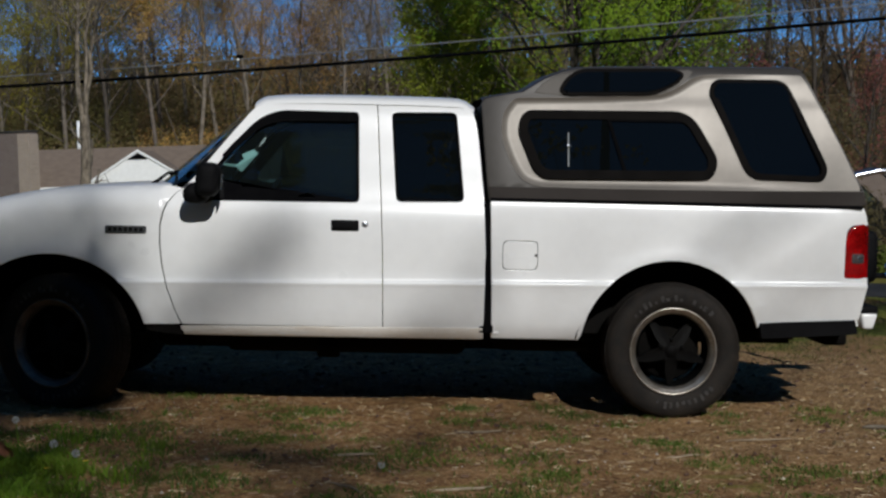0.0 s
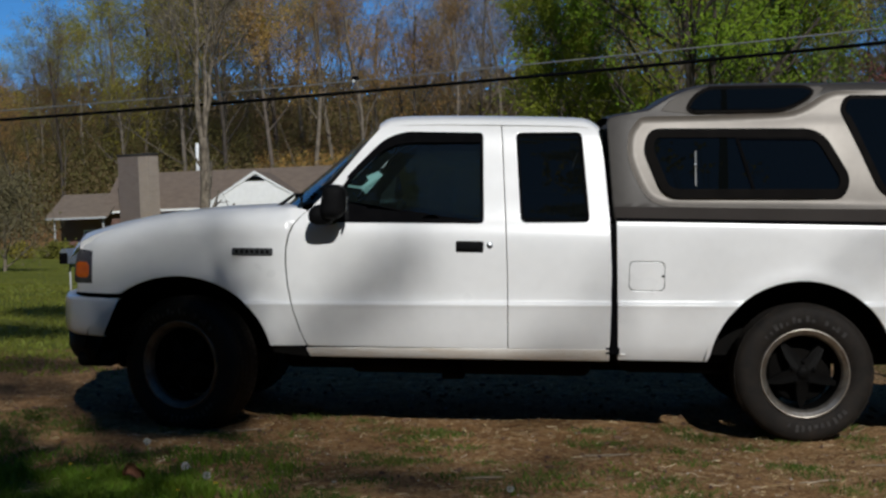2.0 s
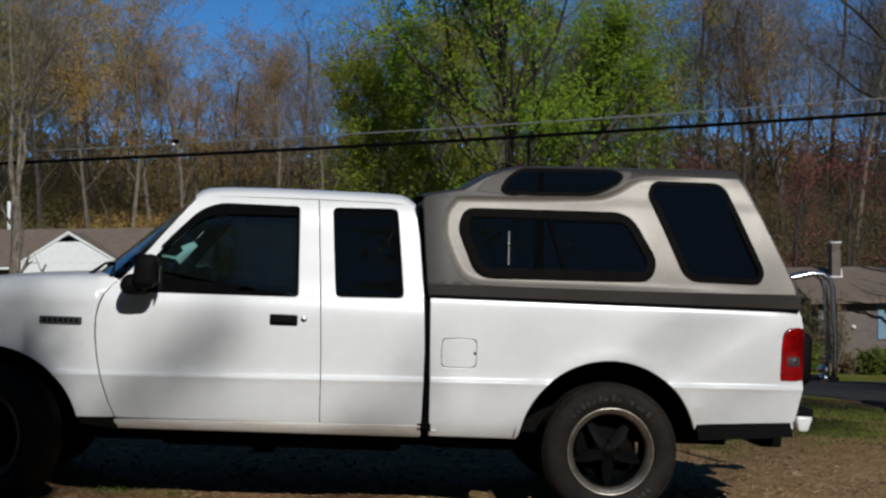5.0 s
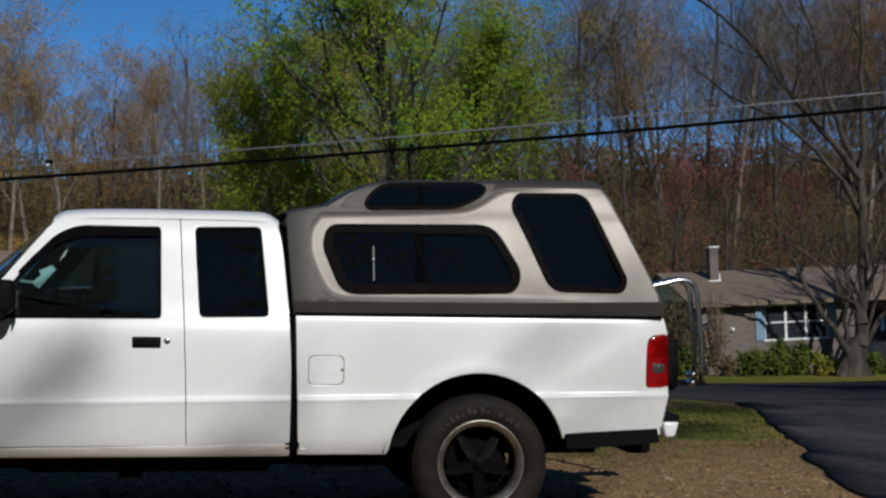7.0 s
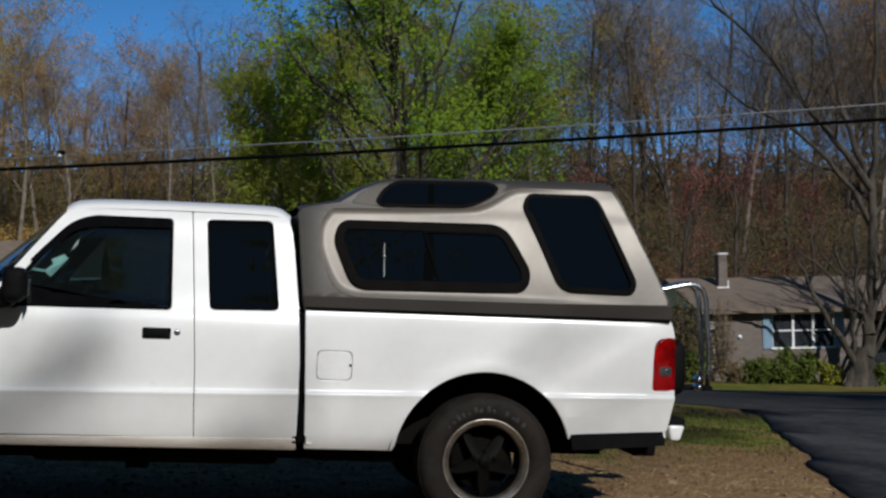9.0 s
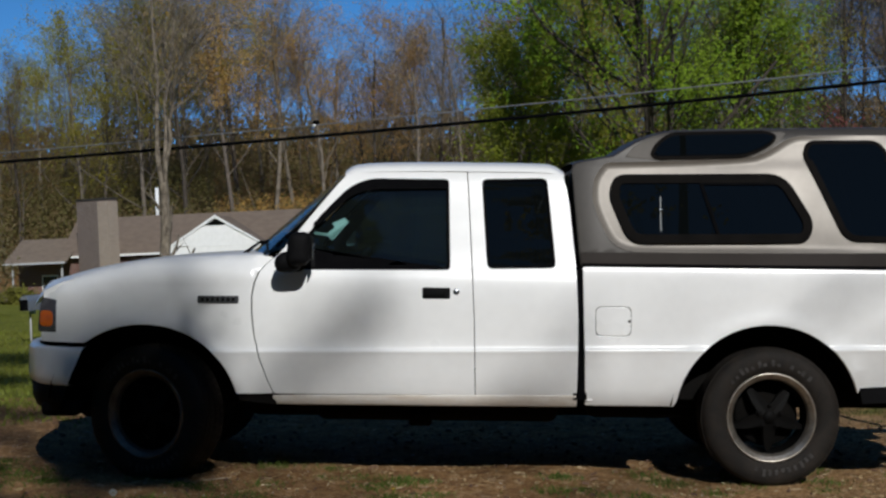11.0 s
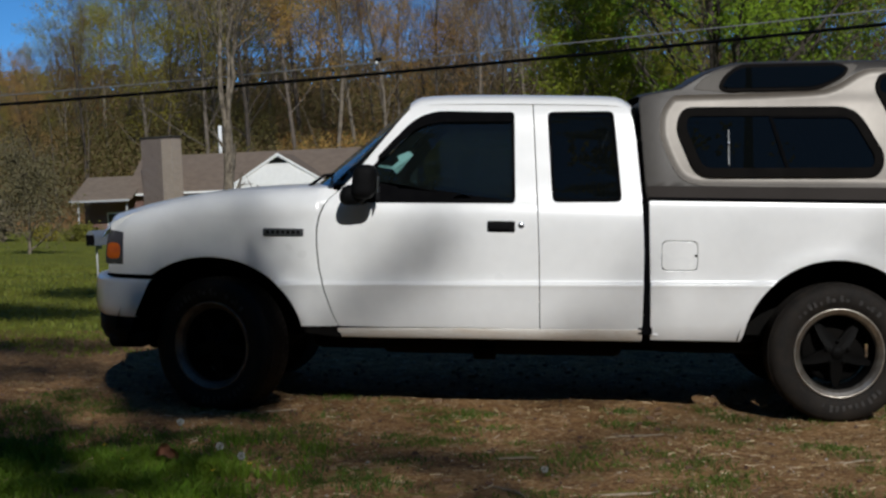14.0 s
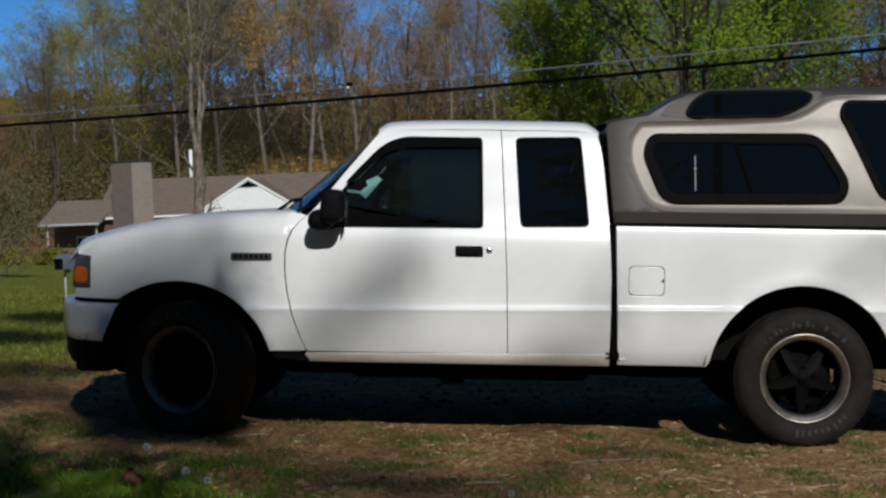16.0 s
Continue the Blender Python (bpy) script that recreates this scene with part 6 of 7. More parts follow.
# ---- bushes ----
def bush(x, y, w, h, mat, label, seed, n=900, size=0.10, stems=9):
    """A shrub of upright lobes: stems that fan out and leaves gathered round them."""
    g = Wood(seed)
    z = ground_z(x, y)
    t = empty("bush", Matrix.Translation((x, y, z)), label, "bush", "garden bushes")
    tips = []
    for k in range(stems):
        a, r = g.rng.uniform(0, 6.28), g.rng.random() ** 0.6
        tip = Vector((math.cos(a) * w * 0.42 * r, math.sin(a) * w * 0.42 * r, h * g.rng.uniform(0.72, 1.0) * (1 - 0.35 * r * r)))
        mid = Vector((tip.x * 0.65 + g.rng.gauss(0, 0.05), tip.y * 0.65, tip.z * 0.5))
        g.limb(Vector((0, 0, -0.05)), mid, 0.024, 0.015, 4)
        g.limb(mid, tip, 0.015, 0.005, 4)
        tips.append((mid, tip))
    for _ in range(n):
        mid, tip = g.rng.choice(tips)
        u = g.rng.uniform(-0.75, 1.0)
        c = mid.lerp(tip, u) if u > 0 else mid * (1 + u)
        s = w * 0.13 * (1.15 - 0.5 * max(0, u))
        g.blade(c + Vector((g.rng.gauss(0, s), g.rng.gauss(0, s), g.rng.gauss(0, s * 0.8))), size)
    st = new("branching_stem", g.mesh("branching_stem", DARKBARK))
    st.parent = t
    lf = new("foliage", g.mesh("foliage", mat, True))
    lf.parent = t
    return t


BLOSSOM = leafy("white_blossom", (0.62, 0.60, 0.55), (0.45, 0.43, 0.38), 0.4, 0.2)
for k, (x, w, h, mat, n, stems, lab) in enumerate((
        (22.15, 1.3, 1.35, LEAF_HEDGE, 1300, 9, "dark green bush against the brick wall"),
        (23.45, 1.25, 1.55, LEAF_HEDGE, 1700, 11, "upright dark green bush under the window"),
        (24.45, 1.15, 1.7, LEAF_HEDGE, 1500, 9, "upright dark green bush under the window"),
        (25.35, 1.1, 1.1, LEAF_MOSSY, 420, 8, "thin yellow-green bush under the window"),
        (27.6, 1.3, 1.0, LEAF_HEDGE, 1100, 9, "dark green bush before the porch"),
        (29.5, 2.0, 1.0, LEAF_HEDGE, 1500, 12, "dark green bush before the porch"),
        (21.3, 0.6, 0.9, LEAF_UNDER, 330, 9, "dead brown shrub against the brick wall"),
        (20.85, 1.3, 3.9, LEAF_UNDER, 480, 26, "tall thin leafless shrub by the house corner"),
        (20.2, 1.2, 2.6, LEAF_UNDER, 260, 18, "thin leafless shrub by the house corner"),
        (19.4, 1.5, 1.8, LEAF_HEDGE, 1500, 11, "dark green shrub by the house corner"),
        (18.4, 1.4, 1.5, LEAF_DULL, 900, 11, "straggling olive shrub by the road"),
        (17.3, 1.6, 1.8, LEAF_HEDGE, 1200, 11, "dark green shrub by the road"),
        (19.0, 1.9, 4.3, LEAF_HILL, 1500, 16, "tall brown shrub beside the house"),
        (17.9, 1.9, 3.9, LEAF_HILL, 1500, 16, "tall brown shrub beside the house"),
        (19.25, 0.9, 2.55, BLOSSOM, 110, 12, "small shrub with white blossom by the house"))):
    bush(x, 50.6 + 0.25 * (k % 3), w, h, mat, lab, 300 + k, n, 0.085, stems)
for k, (x, w, h, mat, lab) in enumerate(((-28.5, 2.7, 1.1, LEAF_MOUND, "wide clipped yellow-green bush before the porch"), (-31.0, 1.6, 1.0, LEAF_OLIVE, "low yellow-green bush before the porch"))):
    bush(x, 89.0, w, h, mat, lab, 340 + k, 2400, 0.11, 16)
for k, x in enumerate((-38, -34.5, -41, -44.5)):
    bush(x, 86.0 + k, 4.6, 3.0, leafy("dead_scrub", (0.2, 0.16, 0.1), (0.14, 0.11, 0.075)) if k == 0 else bpy.data.materials["dead_scrub"], "brown leafless scrub at the lawn's edge", 360 + k, 1300, 0.2)

# ---- mailbox, overhead lines ----
mx, my = spot(-4.90, 9.8)
mb_ = empty("mailbox", Matrix.Translation((mx, my, ground_z(mx, my))) @ Matrix.Rotation(radians(72), 4, "Z") @ Matrix.Diagonal((0.68, 0.68, 0.86, 1)), "grey metal mailbox on a thin pale grey post in the lawn", "mailbox")
part("post", tube([(0, 0.045, -0.2), (0, 0.045, 0.46)], 0.018, 8), SHUTTERGREY, mb_)
arch_ = [(-0.085, 0.0), (-0.085, 0.12)] + [(0.085 * math.cos(a), 0.12 + 0.085 * math.sin(a)) for a in [math.pi - math.pi * k / 8 for k in range(1, 9)]] + [(0.085, 0.0)]
bx = bmesh.new()
rings = [[bx.verts.new((xx, y, 0.45 + z)) for y, z in arch_] for xx in (-0.24, 0.24)]
for k in range(len(arch_)):
    j = (k + 1) % len(arch_)
    bx.faces.new((rings[0][k], rings[0][j], rings[1][j], rings[1][k]))
bx.faces.new(rings[0][::-1])
bx.faces.new(rings[1])
part("box", bx, GALVANISED, mb_, "arched grey metal box")
part("door", box(-0.25, -0.238, -0.082, 0.082, 0.455, 0.60, 0.004), SEAL, mb_, "dark front flap")
part("bracket", box(-0.06, 0.06, -0.03, 0.03, 0.40, 0.455, 0.01), SHUTTER, mb_)
for nm, z0, b, r, mat, lab in (("overhead_cable", 5.017, 0.07936, 0.055, SEAL, "thick black overhead cable"), ("overhead_wire", 5.411, 0.08294, 0.021, surface("bare_aluminium_wire", (0.30, 0.30, 0.30), (0.24, 0.24, 0.24), 2, 0.5, metal=0.6), "thin pale overhead wire")):
    pts = [P(x, 41 - 0.3 * x, z0 + b * x + 0.0005 * x * x) for x in np.linspace(-36, 42, 60)]
    bmw = tube(pts, r, 6)
    if r > 0.03:
        for x in (-6.68, -20.5, 9.0):
            q = P(x, 41 - 0.3 * x, z0 + b * x + 0.0005 * x * x)
            bmw = join(bmw, tube([q - Vector((0.22, 0, 0.01)), q, q + Vector((0.22, 0, 0.01))], [0.03, 0.06, 0.03], 8))
    line = tagged(part(nm, bmw, mat, None), lab + " strung across the view", "cable")
    if r < 0.03:
        q = P(-4.76, 42.43, z0 - b * 4.76 + 0.0005 * 4.76 ** 2)
        # small black and white knob of unsettled kind, drawn as two blocks
        part("wire_clamp", box(q.x - 0.07, q.x + 0.16, q.y - 0.06, q.y + 0.06, q.z + 0.0, q.z + 0.16, 0.04, 2), SEAL, line, "black clamp on the wire")
        part("insulator", box(q.x - 0.06, q.x + 0.03, q.y - 0.09, q.y - 0.02, q.z - 0.05, q.z + 0.03, 0.02, 2), TRIM, line, "small white insulator")
for x in (-36, 42):
    pl = empty("utility_pole", Matrix.Translation((P(x, 41).x, 41 - 0.3 * x, 0)), "weathered wooden utility pole", "utility pole", "utility poles")
    zt = P(x, 41, 5.411 + 0.083 * x + 0.0005 * x * x).z
    part("pole", tube([(0, 0.14, ground_z(x, 41 - 0.3 * x) - 0.5), (0, 0.14, zt + 0.5)], [0.15, 0.11], 10), WOOD, pl)

# ---- hitch rack behind the truck ----
rack = empty("hitch_rack", TILT, "folding chrome tube carrier standing on the truck's tow hitch", "carrier")
for y, dx in ((1.30, 0.0), (1.40, -0.012)):
    part("arm", tube([(2.62 + dx, y, 1.225), (2.85 + dx, y, 1.27), (3.05 + dx, y, 1.318), (3.11 + dx, y, 1.318), (3.155 + dx, y, 1.29), (3.178 + dx, y, 1.23), (3.19 + dx, y, 1.10), (3.205 + dx, y, 0.95), (3.21 + dx, y, 0.80), (3.208 + dx, y, 0.70)], 0.017, 10), CHROME, rack, "bent chrome tube arm")
part("upright", join(box(2.70, 2.80, 1.22, 1.28, 0.90, 1.16, 0.012), box(2.66, 2.80, 1.18, 1.30, 1.12, 1.21, 0.02)), LAMPGLASS, rack)
part("base_bracket", join(box(2.68, 2.96, 0.95, 1.32, 0.66, 0.97, 0.05, 3), box(2.70, 2.78, 0.84, 1.2, 0.38, 0.70, 0.01), box(2.94, 3.22, 1.24, 1.41, 0.675, 0.70, 0.005)), PLASTIC, rack, "black steel base bracket")
for z in (0.70, 0.65):
    part("clevis_pin", lathe([(0.0, -0.03), (0.018, -0.028), (0.022, 0.0), (0.022, 0.06)], 12), CHROME, rack).matrix_basis = Matrix.Translation((3.115, 1.20, z + 0.045))


# ---- small things on the ground ----
def blades(name, mat, count, seed, place, height, wide, label, category, lean=0.5):
    """Grass: bent blades of three points a side."""
    g = random.Random(seed)
    v, f = [], []
    for _ in range(count):
        x, y, k = place(g)
        z = ground_z(x, y) - 0.005
        h = height * k * g.uniform(0.5, 1.25)
        a = g.uniform(0, 6.28)
        dx, dy = math.cos(a) * wide * 0.5, math.sin(a) * wide * 0.5
        b = g.uniform(0, 6.28)
        lx, ly = math.cos(b) * h * lean * g.random(), math.sin(b) * h * lean * g.random()
        n = len(v)
        v += [(x - dx, y - dy, z), (x + dx, y + dy, z), (x + dx * 0.7 + lx * 0.4, y + dy * 0.7 + ly * 0.4, z + h * 0.6), (x - dx * 0.7 + lx * 0.4, y - dy * 0.7 + ly * 0.4, z + h * 0.6), (x + lx, y + ly, z + h)]
        f += [(n, n + 1, n + 2, n + 3), (n + 3, n + 2, n + 4)]
    me = bpy.data.meshes.new(name)
    me.from_pydata(v, [], f)
    me.materials.append(mat)
    tagged(new(name, me), label, category, kind="stuff")


def in_patch(g):
    while True:
        x, y = g.uniform(-3.6, 0.9), g.uniform(-3.2, -0.4)
        clump = min(1.0, max(0.0, 0.45 + 1.5 * noise.noise((x * 3.5, y * 3.5, 31)) + noise.noise((x * 9, y * 9, 33))))
        if x > -0.85 and g.random() > 0.12:  # only a thin scatter in the open dirt
            continue
        if g.random() < lawn_amount(x, y) ** 1.3 * clump:
            return x, y, (0.7 + 0.5 * clump) * (0.45 if x > -0.85 else 1.0)


def tufts(centres, r):
    def place(g):
        x, y, k = g.choice(centres)
        return x + g.gauss(0, r * k), y + g.gauss(0, r * k), k
    return place


def in_lawn(g):
    while True:
        y = 2.0 + 72 * g.random() ** 2.0
        x = g.uniform(-0.40 * (y + 7.6) - 0.5, -2.2 if y < 12 else -3.5)
        if g.random() < lawn_amount(x, y):
            return x, y, 1.0 + 0.05 * y


def in_verge(g):
    while True:
        x, y = g.uniform(2.4, 6.0), g.uniform(2.6, 9.5)
        if x < 3.85 + 0.27 * y and x < 6.0 - 1.4 * max(0, y - 8.2) and g.random() < lawn_amount(x, y) * 0.9 + 0.04:
            return x, y, 1.0


rng = random.Random(40)
spots_ = [(-2.6 + 6.2 * rng.random() ** 1.5, rng.uniform(-2.4, 0.6), rng.uniform(0.5, 1.3)) for _ in range(190)]
blades("foreground_grass", GRASS, 34000, 41, in_patch, 0.05, 0.008, "green spring grass growing through the dirt", "grass", 1.3)
blades("grass_tufts", MOSS, 26000, 42, tufts(spots_, 0.075), 0.028, 0.007, "scattered small tufts of green grass", "grass", 1.3)
blades("lawn_grass", LAWN, 34000, 43, in_lawn, 0.028, 0.02, "mown green lawn beyond the drive", "grass")
blades("verge_grass", VERGE, 15000, 44, in_verge, 0.024, 0.010, "thin verge grass by the asphalt", "grass", 1.4)


def litter(name, mat, count, seed, area, length, wide, label, category):
    """Straw and chips lying on the dirt."""
    g = random.Random(seed)
    v, f = [], []
    for _ in range(count):
        x, y = g.uniform(area[0], area[1]), g.uniform(area[2], area[3])
        if x > 3.9 + 0.2 * y:
            continue
        a = g.gauss(0.0, 0.8) if g.random() < 0.5 else g.uniform(0, 3.14)
        le, w = length * g.uniform(0.3, 1.4), wide * g.uniform(0.5, 1.5)
        dx, dy = math.cos(a) * le / 2, math.sin(a) * le / 2
        nx, ny = -math.sin(a) * w / 2, math.cos(a) * w / 2
        z = ground_z(x, y) + 0.004
        t, h = g.uniform(-0.15, 0.15) * le, w * 0.7
        n = len(v)
        v += [(x - dx - nx, y - dy - ny, z - t * 0.5), (x + dx - nx, y + dy - ny, z + t), (x + dx + nx, y + dy + ny, z + t), (x - dx + nx, y - dy + ny, z - t * 0.5), (x - dx, y - dy, z + h - t * 0.5), (x + dx, y + dy, z + h + t)]
        f += [(n, n + 1, n + 5, n + 4), (n + 2, n + 3, n + 4, n + 5), (n, n + 4, n + 3), (n + 1, n + 2, n + 5)]
    me = bpy.data.meshes.new(name)
    me.from_pydata(v, [], f)
    me.materials.append(mat)
    tagged(new(name, me), label, category, kind="stuff")


litter("straw_litter", STRAW, 26000, 51, (-3.4, 5.0, -2.8, 3.2), 0.030, 0.0015, "dry straw and dead grass strewn on the dirt", "straw")
litter("straw_chaff", surface("straw_chaff", (0.55, 0.42, 0.25), (0.30, 0.21, 0.11), 30, 0.9, per_island=0.35), 3600, 56, (-1.6, 4.6, -2.2, 1.6), 0.020, 0.0030, "pale chopped straw strewn over the dirt", "straw")
litter("pale_stalks", surface("bleached_stalk", (0.64, 0.52, 0.36), (0.42, 0.32, 0.20), 30, 0.9, per_island=0.3), 700, 55, (-2.2, 5.0, -2.8, 2.6), 0.05, 0.0034, "pale broken stalks lying on the dirt", "straw")
litter("wood_chips", surface("pale_wood_chip", (0.22, 0.15, 0.09), (0.13, 0.085, 0.05), 20, 0.9, per_island=0.4), 260, 52, (-3.0, 5.0, -2.8, 3.0), 0.022, 0.008, "small pale wood chips in the dirt", "wood chips")
litter("dark_leaf_bits", surface("dead_leaf", (0.17, 0.10, 0.055), (0.12, 0.075, 0.04), 20, 0.9, per_island=0.5), 1600, 53, (-3.2, 4.8, -2.8, 3.0), 0.03, 0.014, "dark bits of dead leaf on the dirt", "leaf litter")
g = random.Random(54)
v, f = [], []
for _ in range(900):
    x, y, r = g.uniform(-2.8, 4.6), g.uniform(-2.6, 2.5), g.uniform(0.003, 0.008) * (1.6 if g.random() < 0.06 else 1)
    z, n = ground_z(x, y), len(v)
    for p in ((1, 0, 0), (0, 1, 0), (-1, 0, 0), (0, -1, 0), (0, 0, 0.8), (0, 0, -0.5)):
        v.append((x + p[0] * r * g.uniform(0.7, 1.3), y + p[1] * r * g.uniform(0.7, 1.3), z + p[2] * r))
    f += [(n, n + 1, n + 4), (n + 1, n + 2, n + 4), (n + 2, n + 3, n + 4), (n + 3, n, n + 4), (n + 1, n, n + 5), (n + 2, n + 1, n + 5), (n + 3, n + 2, n + 5), (n, n + 3, n + 5)]
me = bpy.data.meshes.new("pebbles")
me.from_pydata(v, [], f)
me.materials.append(surface("tan_pebble", (0.50, 0.46, 0.40), (0.28, 0.23, 0.18), 10, 0.9, per_island=0.4))
tagged(new("pebbles", me), "small tan pebbles scattered on the dirt", "pebbles", kind="stuff")


def stick(x, y, length, r, turn, label, mat=WOOD, flat=1.0):
    g = random.Random(int(x * 1000) + 7)
    m = Matrix.Translation((x, y, ground_z(x, y) + r * 0.8)) @ Matrix.Rotation(turn, 4, "Z") @ Matrix.Diagonal((1, 1, flat, 1))
    pts = [(length * (k / 5 - 0.5), g.gauss(0, length * 0.035), abs(g.gauss(0, r * 0.3))) for k in range(6)]
    bm = tube(pts, [r * q for q in (0.5, 0.9, 1.0, 0.95, 0.8, 0.4)], 6)
    ob = part("stick", bm, mat, None)
    ob.matrix_world = m
    tagged(ob, label, "stick", "fallen sticks")


stick(-0.02, -1.10, 0.20, 0.011, 0.1, "short pale split stick lying on the dirt", flat=0.6)
stick(0.56, -0.44, 0.25, 0.006, 0.12, "pale dry stick lying on the dirt")
stick(0.41, -1.72, 0.26, 0.008, 0.15, "pale bleached stick lying among the straw")
stick(-1.25, 0.05, 0.24, 0.005, 0.35, "thin pale twig by the front tyre")
stick(-0.04, -1.77, 0.26, 0.006, -0.95, "thin pale grass stalk lying on the dirt")
stick(2.62, -0.1, 0.15, 0.012, -0.15, "dark broken stick on the dirt behind the truck", DARKBARK)
stick(1.9, -0.55, 0.30, 0.004, -0.05, "long dry stalk lying on the dirt")
stick(1.45, -0.95, 0.20, 0.005, 0.2, "pale dry twig on the dirt")


def dandelion_clock(x, y, h, label):
    """A seed head: a stalk, a core and a ball of fine rays with tufts."""
    z = ground_z(x, y)
    d = empty("dandelion_seed_head", Matrix.Translation((x, y, z)), label, "dandelion", "dandelions gone to seed")
    part("stalk", tube([(0, 0, -0.01), (0.006, 0, h * 0.5), (0, 0.004, h)], 0.0025, 6), GRASS, d)
    g = random.Random(int(x * 999))
    v, f = [], []
    for k in range(60):
        u = Vector((g.gauss(0, 1), g.gauss(0, 1), g.gauss(0, 1))).normalized()
        o = u.orthogonal().normalized()
        c = Vector((0, 0, h))
        n = len(v)
        v += [c + u * 0.003, c + u * 0.015 + o * 0.003, c + u * 0.0165, c + u * 0.015 - o * 0.003]
        f.append((n, n + 1, n + 2, n + 3))
    me = bpy.data.meshes.new("seed_ball")
    me.from_pydata(v, [], f)
    me.materials.append(FLUFF)
    b = new("seed_ball", me)
    b.parent = d


FLUFF = surface("grey_seed_fluff", (0.45, 0.46, 0.44), (0.36, 0.37, 0.35), 40, 0.9, sheet=0.4)
for x, y, h in ((-1.15, -1.82, 0.17), (-1.06, -1.86, 0.14), (-1.43, -1.26, 0.17), (0.1, -1.45, 0.03)):
    dandelion_clock(x, y, h, "grey dandelion seed head on a thin stalk" if h > 0.05 else "grey dandelion seed head lying low on the dirt")
YELLOW = surface("dandelion_yellow", (0.75, 0.5, 0.02), (0.65, 0.4, 0.01), 40, 0.8)
for x, y, h in ((-0.305, -0.16, 0.02), (-1.2, -1.75, 0.06), (-1.62, -1.5, 0.05), (-1.78, -1.2, 0.05), (-2.2, 4.4, 0.05), (-1.1, -1.5, 0.04)):
    z = ground_z(x, y)
    d = empty("dandelion_flower", Matrix.Translation((x, y, z)), "small yellow dandelion flower in the grass", "dandelion", "yellow dandelions")
    part("stalk", tube([(0, 0, -0.01), (0, 0, h)], 0.0025, 5), GRASS, d)
    bm = bmesh.new()
    for k in range(14):
        a = k * 2.4
        r = 0.013 * (0.6 + 0.4 * (k % 3) / 2)
        p = [bm.verts.new((math.cos(a + da) * rr, math.sin(a + da) * rr, h + hh)) for da, rr, hh in ((0, 0.001, 0), (-0.25, r, 0.004), (0.25, r, 0.004))]
        bm.faces.new(p)
    part("petals", bm, YELLOW, d)
bm = sheet([0, 0.25, 0.5, 0.75, 1], [0, 0.33, 0.66, 1], lambda u, w: (0.09 * (u - 0.5), 0.07 * (w - 0.5) * math.sin(math.pi * (0.1 + 0.8 * u)), 0.02 + 0.05 * abs(w - 0.5) + 0.03 * math.sin(5 * u)))
bmesh.ops.solidify(bm, geom=bm.faces[:], thickness=0.002)
ob = part("dead_leaf", bm, surface("curled_brown_leaf", (0.36, 0.15, 0.08), (0.26, 0.10, 0.05), 30, 0.8), None)
ob.matrix_world = Matrix.Translation((-1.47, -1.36, ground_z(-1.47, -1.36) + 0.03)) @ Matrix.Rotation(0.3, 4, "Z") @ Matrix.Rotation(radians(48), 4, "X")
tagged(ob, "curled brown dead leaf lying in the grass", "leaf")

# ---- the tree whose shadow falls over the truck's nose ----
shade = Wood(91)
base = Vector((5.0, -19.5, ground_z(5.0, -19.5)))
fork = Vector((4.7, -18.8, 8.2))
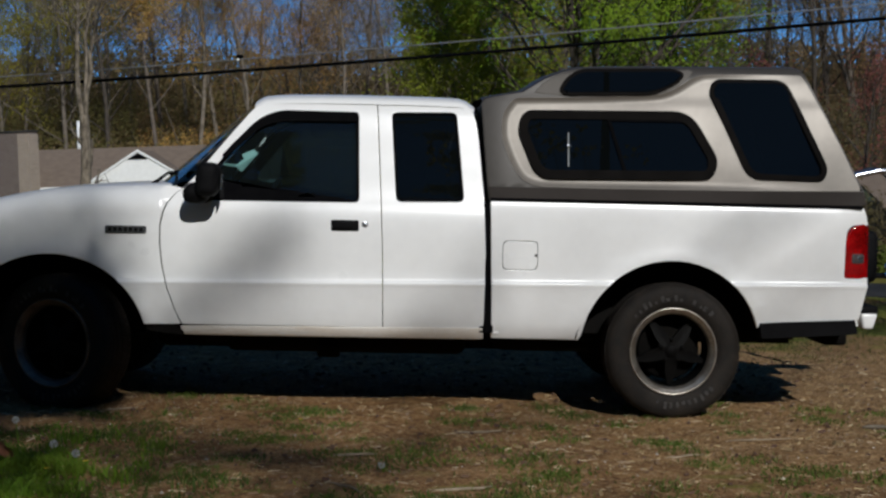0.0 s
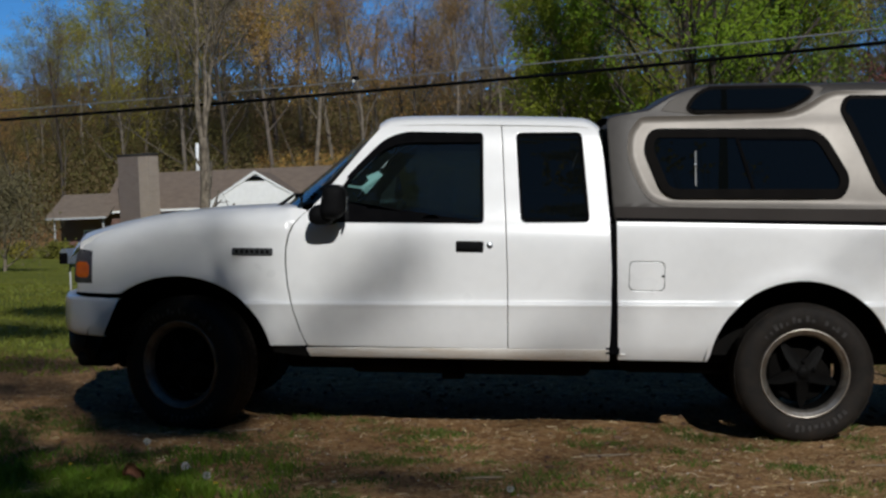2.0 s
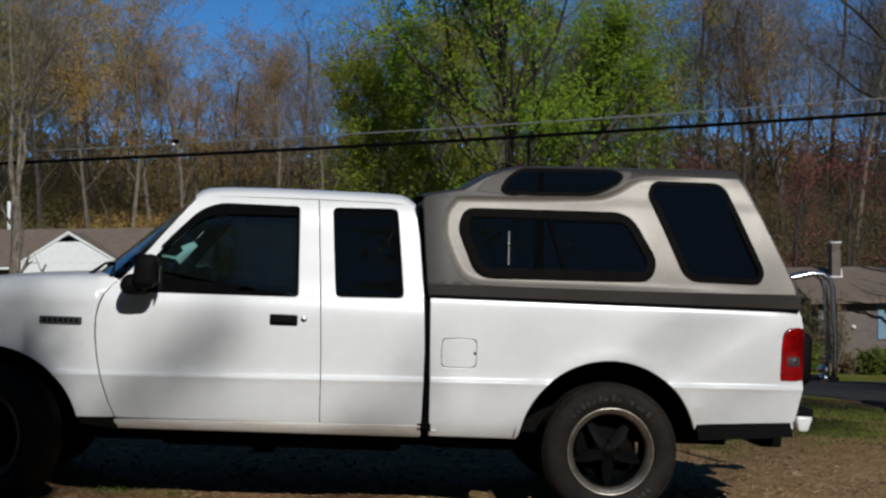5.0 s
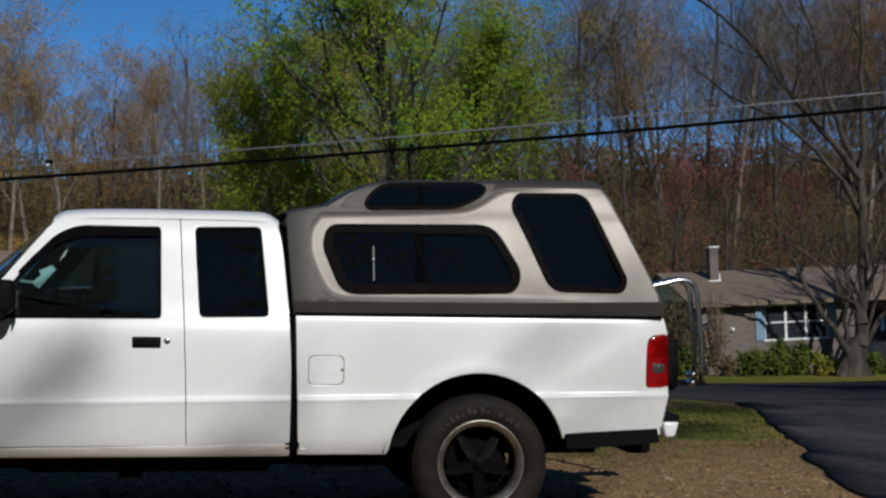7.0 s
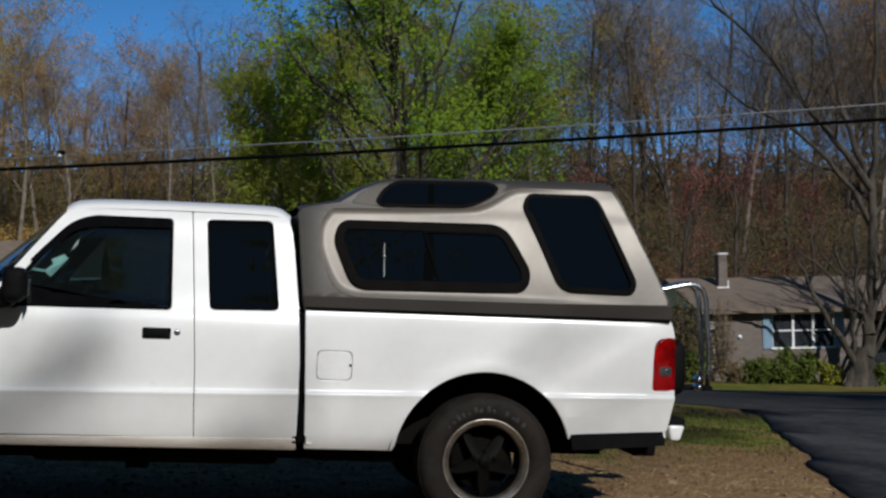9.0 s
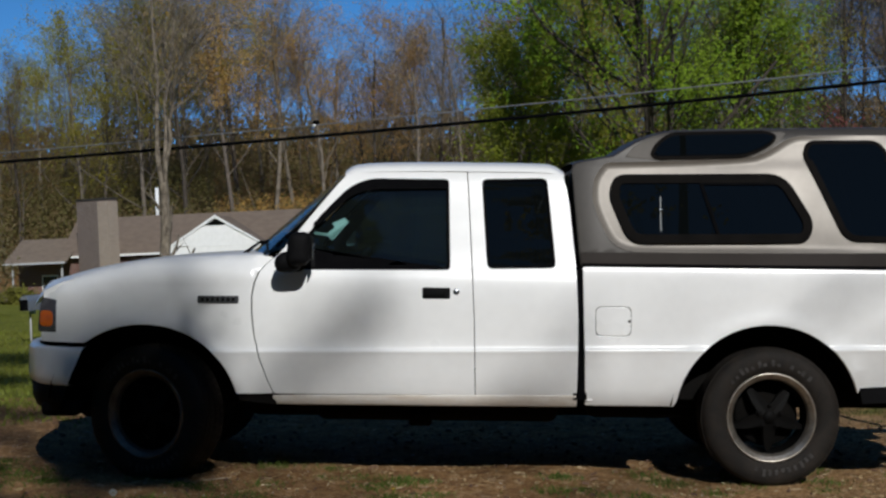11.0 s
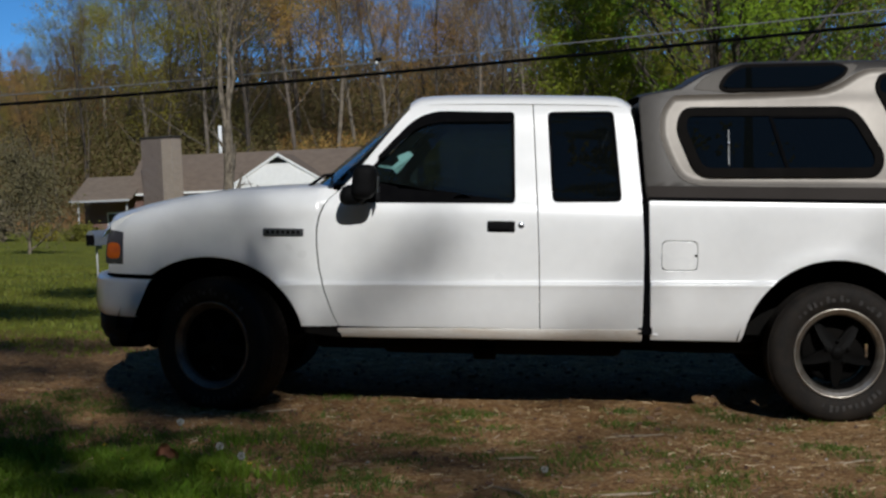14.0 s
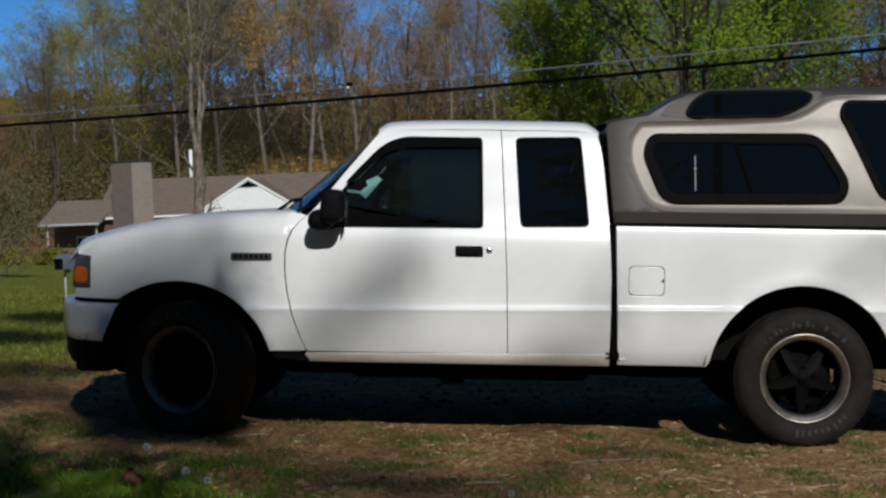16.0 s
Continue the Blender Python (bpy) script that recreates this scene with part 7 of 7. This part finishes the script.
# where the clumps' shade falls on the truck's near side: x, z, half width, half height, cover, and how far off the clump hangs
CLUMPS = [(-1.60, 0.50, 0.42, 0.26, 0.96, 14), (-1.60, 0.30, 0.44, 0.24, 0.98, 14), (-2.15, 0.50, 0.24, 0.22, 0.5, 24),
          *[(-2.0 + 0.1 * k, 0.78 + 0.03 * k, 0.30, 0.2, 0.25, 34) for k in range(8)],
          *[(-0.26 - 0.085 * k, 1.02 - 0.066 * k, 0.13, 0.11, 0.30, 28) for k in range(9)],
          (0.50, 0.47, 0.2, 0.17, 0.40, 28), (0.30, 0.42, 0.2, 0.09, 0.2, 28), (2.0, 1.0, 0.3, 0.1, 0.10, 32), (1.3, 0.95, 0.25, 0.14, 0.10, 32),
          *[(x + 0.27 * y, 0.66 * y, r, r * 0.5, c, 22) for x, y, r, c in ((-4.6, 5.5, 1.0, 0.75), (-6.4, 7.5, 1.1, 0.8), (-3.4, 3.0, 0.7, 0.6), (-5.6, 3.5, 0.8, 0.6), (-9, 11, 1.6, 0.75), (-3.2, 1.6, 0.6, 0.6), (4.4, 5.4, 0.7, 0.5), (5.6, 7.4, 0.8, 0.6), (3.4, 6.8, 0.8, 0.5), (4.6, 8.4, 0.7, 0.6), (-4.2, 7.6, 0.8, 0.7), (-7.6, 9.6, 1.0, 0.6))],
          (-2.55, -0.72, 0.4, 0.18, 0.8, 16), (-1.8, -0.78, 0.22, 0.07, 0.7, 16), (-1.55, -1.15, 0.16, 0.05, 0.65, 16), (-2.2, -1.25, 0.4, 0.13, 0.75, 16), (-1.15, -0.95, 0.2, 0.06, 0.6, 16), (-1.9, -0.3, 0.35, 0.12, 0.6, 16), (-1.2, -1.5, 0.3, 0.08, 0.5, 16),
          (-0.75, -1.2, 0.25, 0.06, 0.6, 16), (-0.3, -0.95, 0.2, 0.05, 0.4, 16), (-2.7, 0.0, 0.4, 0.25, 0.6, 16), (-2.55, -0.32, 0.4, 0.14, 0.75, 16), (0.6, -1.4, 0.3, 0.05, 0.4, 16),
          (-2.45, -1.0, 0.5, 0.10, 0.55, 16), (-1.65, -0.62, 0.35, 0.07, 0.5, 16), (-1.4, -1.3, 0.35, 0.07, 0.45, 16), (-2.6, -0.5, 0.3, 0.10, 0.5, 16), (-0.9, -0.8, 0.25, 0.05, 0.4, 16), (-0.2, -1.3, 0.3, 0.05, 0.4, 16), (-2.4, -0.55, 0.6, 0.16, 0.4, 16), (-1.7, -0.85, 0.3, 0.06, 0.4, 16)]
tall = fork + Vector((2.5, -10, 10))
shade.limb(fork, tall, 0.14, 0.07, 6)
for x, z, rx, rz, cover, away in CLUMPS:
    tip = Vector((x, 0, z)) + SUN * (away / -SUN.y)
    root = tall if away > 21 else fork
    mid = root.lerp(tip, 0.5) + Vector((0.0, 0, -0.8))
    shade.limb(root, mid, 0.025, 0.015, 4)
    shade.limb(mid, tip, 0.015, 0.006, 3)
    for _ in range(int(-math.log(1 - cover) * math.pi * rx * rz / 0.0021 * 1.2)):
        u, q = math.sqrt(shade.rng.random()), shade.rng.uniform(0, 6.28)
        shade.blade(tip + Vector((rx * u * math.cos(q), shade.rng.gauss(0, 0.2), rz * u * math.sin(q))), 0.06)
shade.limb(base - Vector((0, 0, 0.3)), fork, 0.26, 0.15, 8)
st = empty("shade_tree", Matrix(), "leafing tree behind the viewer, its shade on the truck's nose", "tree")
for nm, lv, mat in (("trunk", False, DARKBARK), ("crown", True, LEAF_OLIVE)):
    ob = new(nm, shade.mesh(nm, mat, lv))
    ob.parent = st
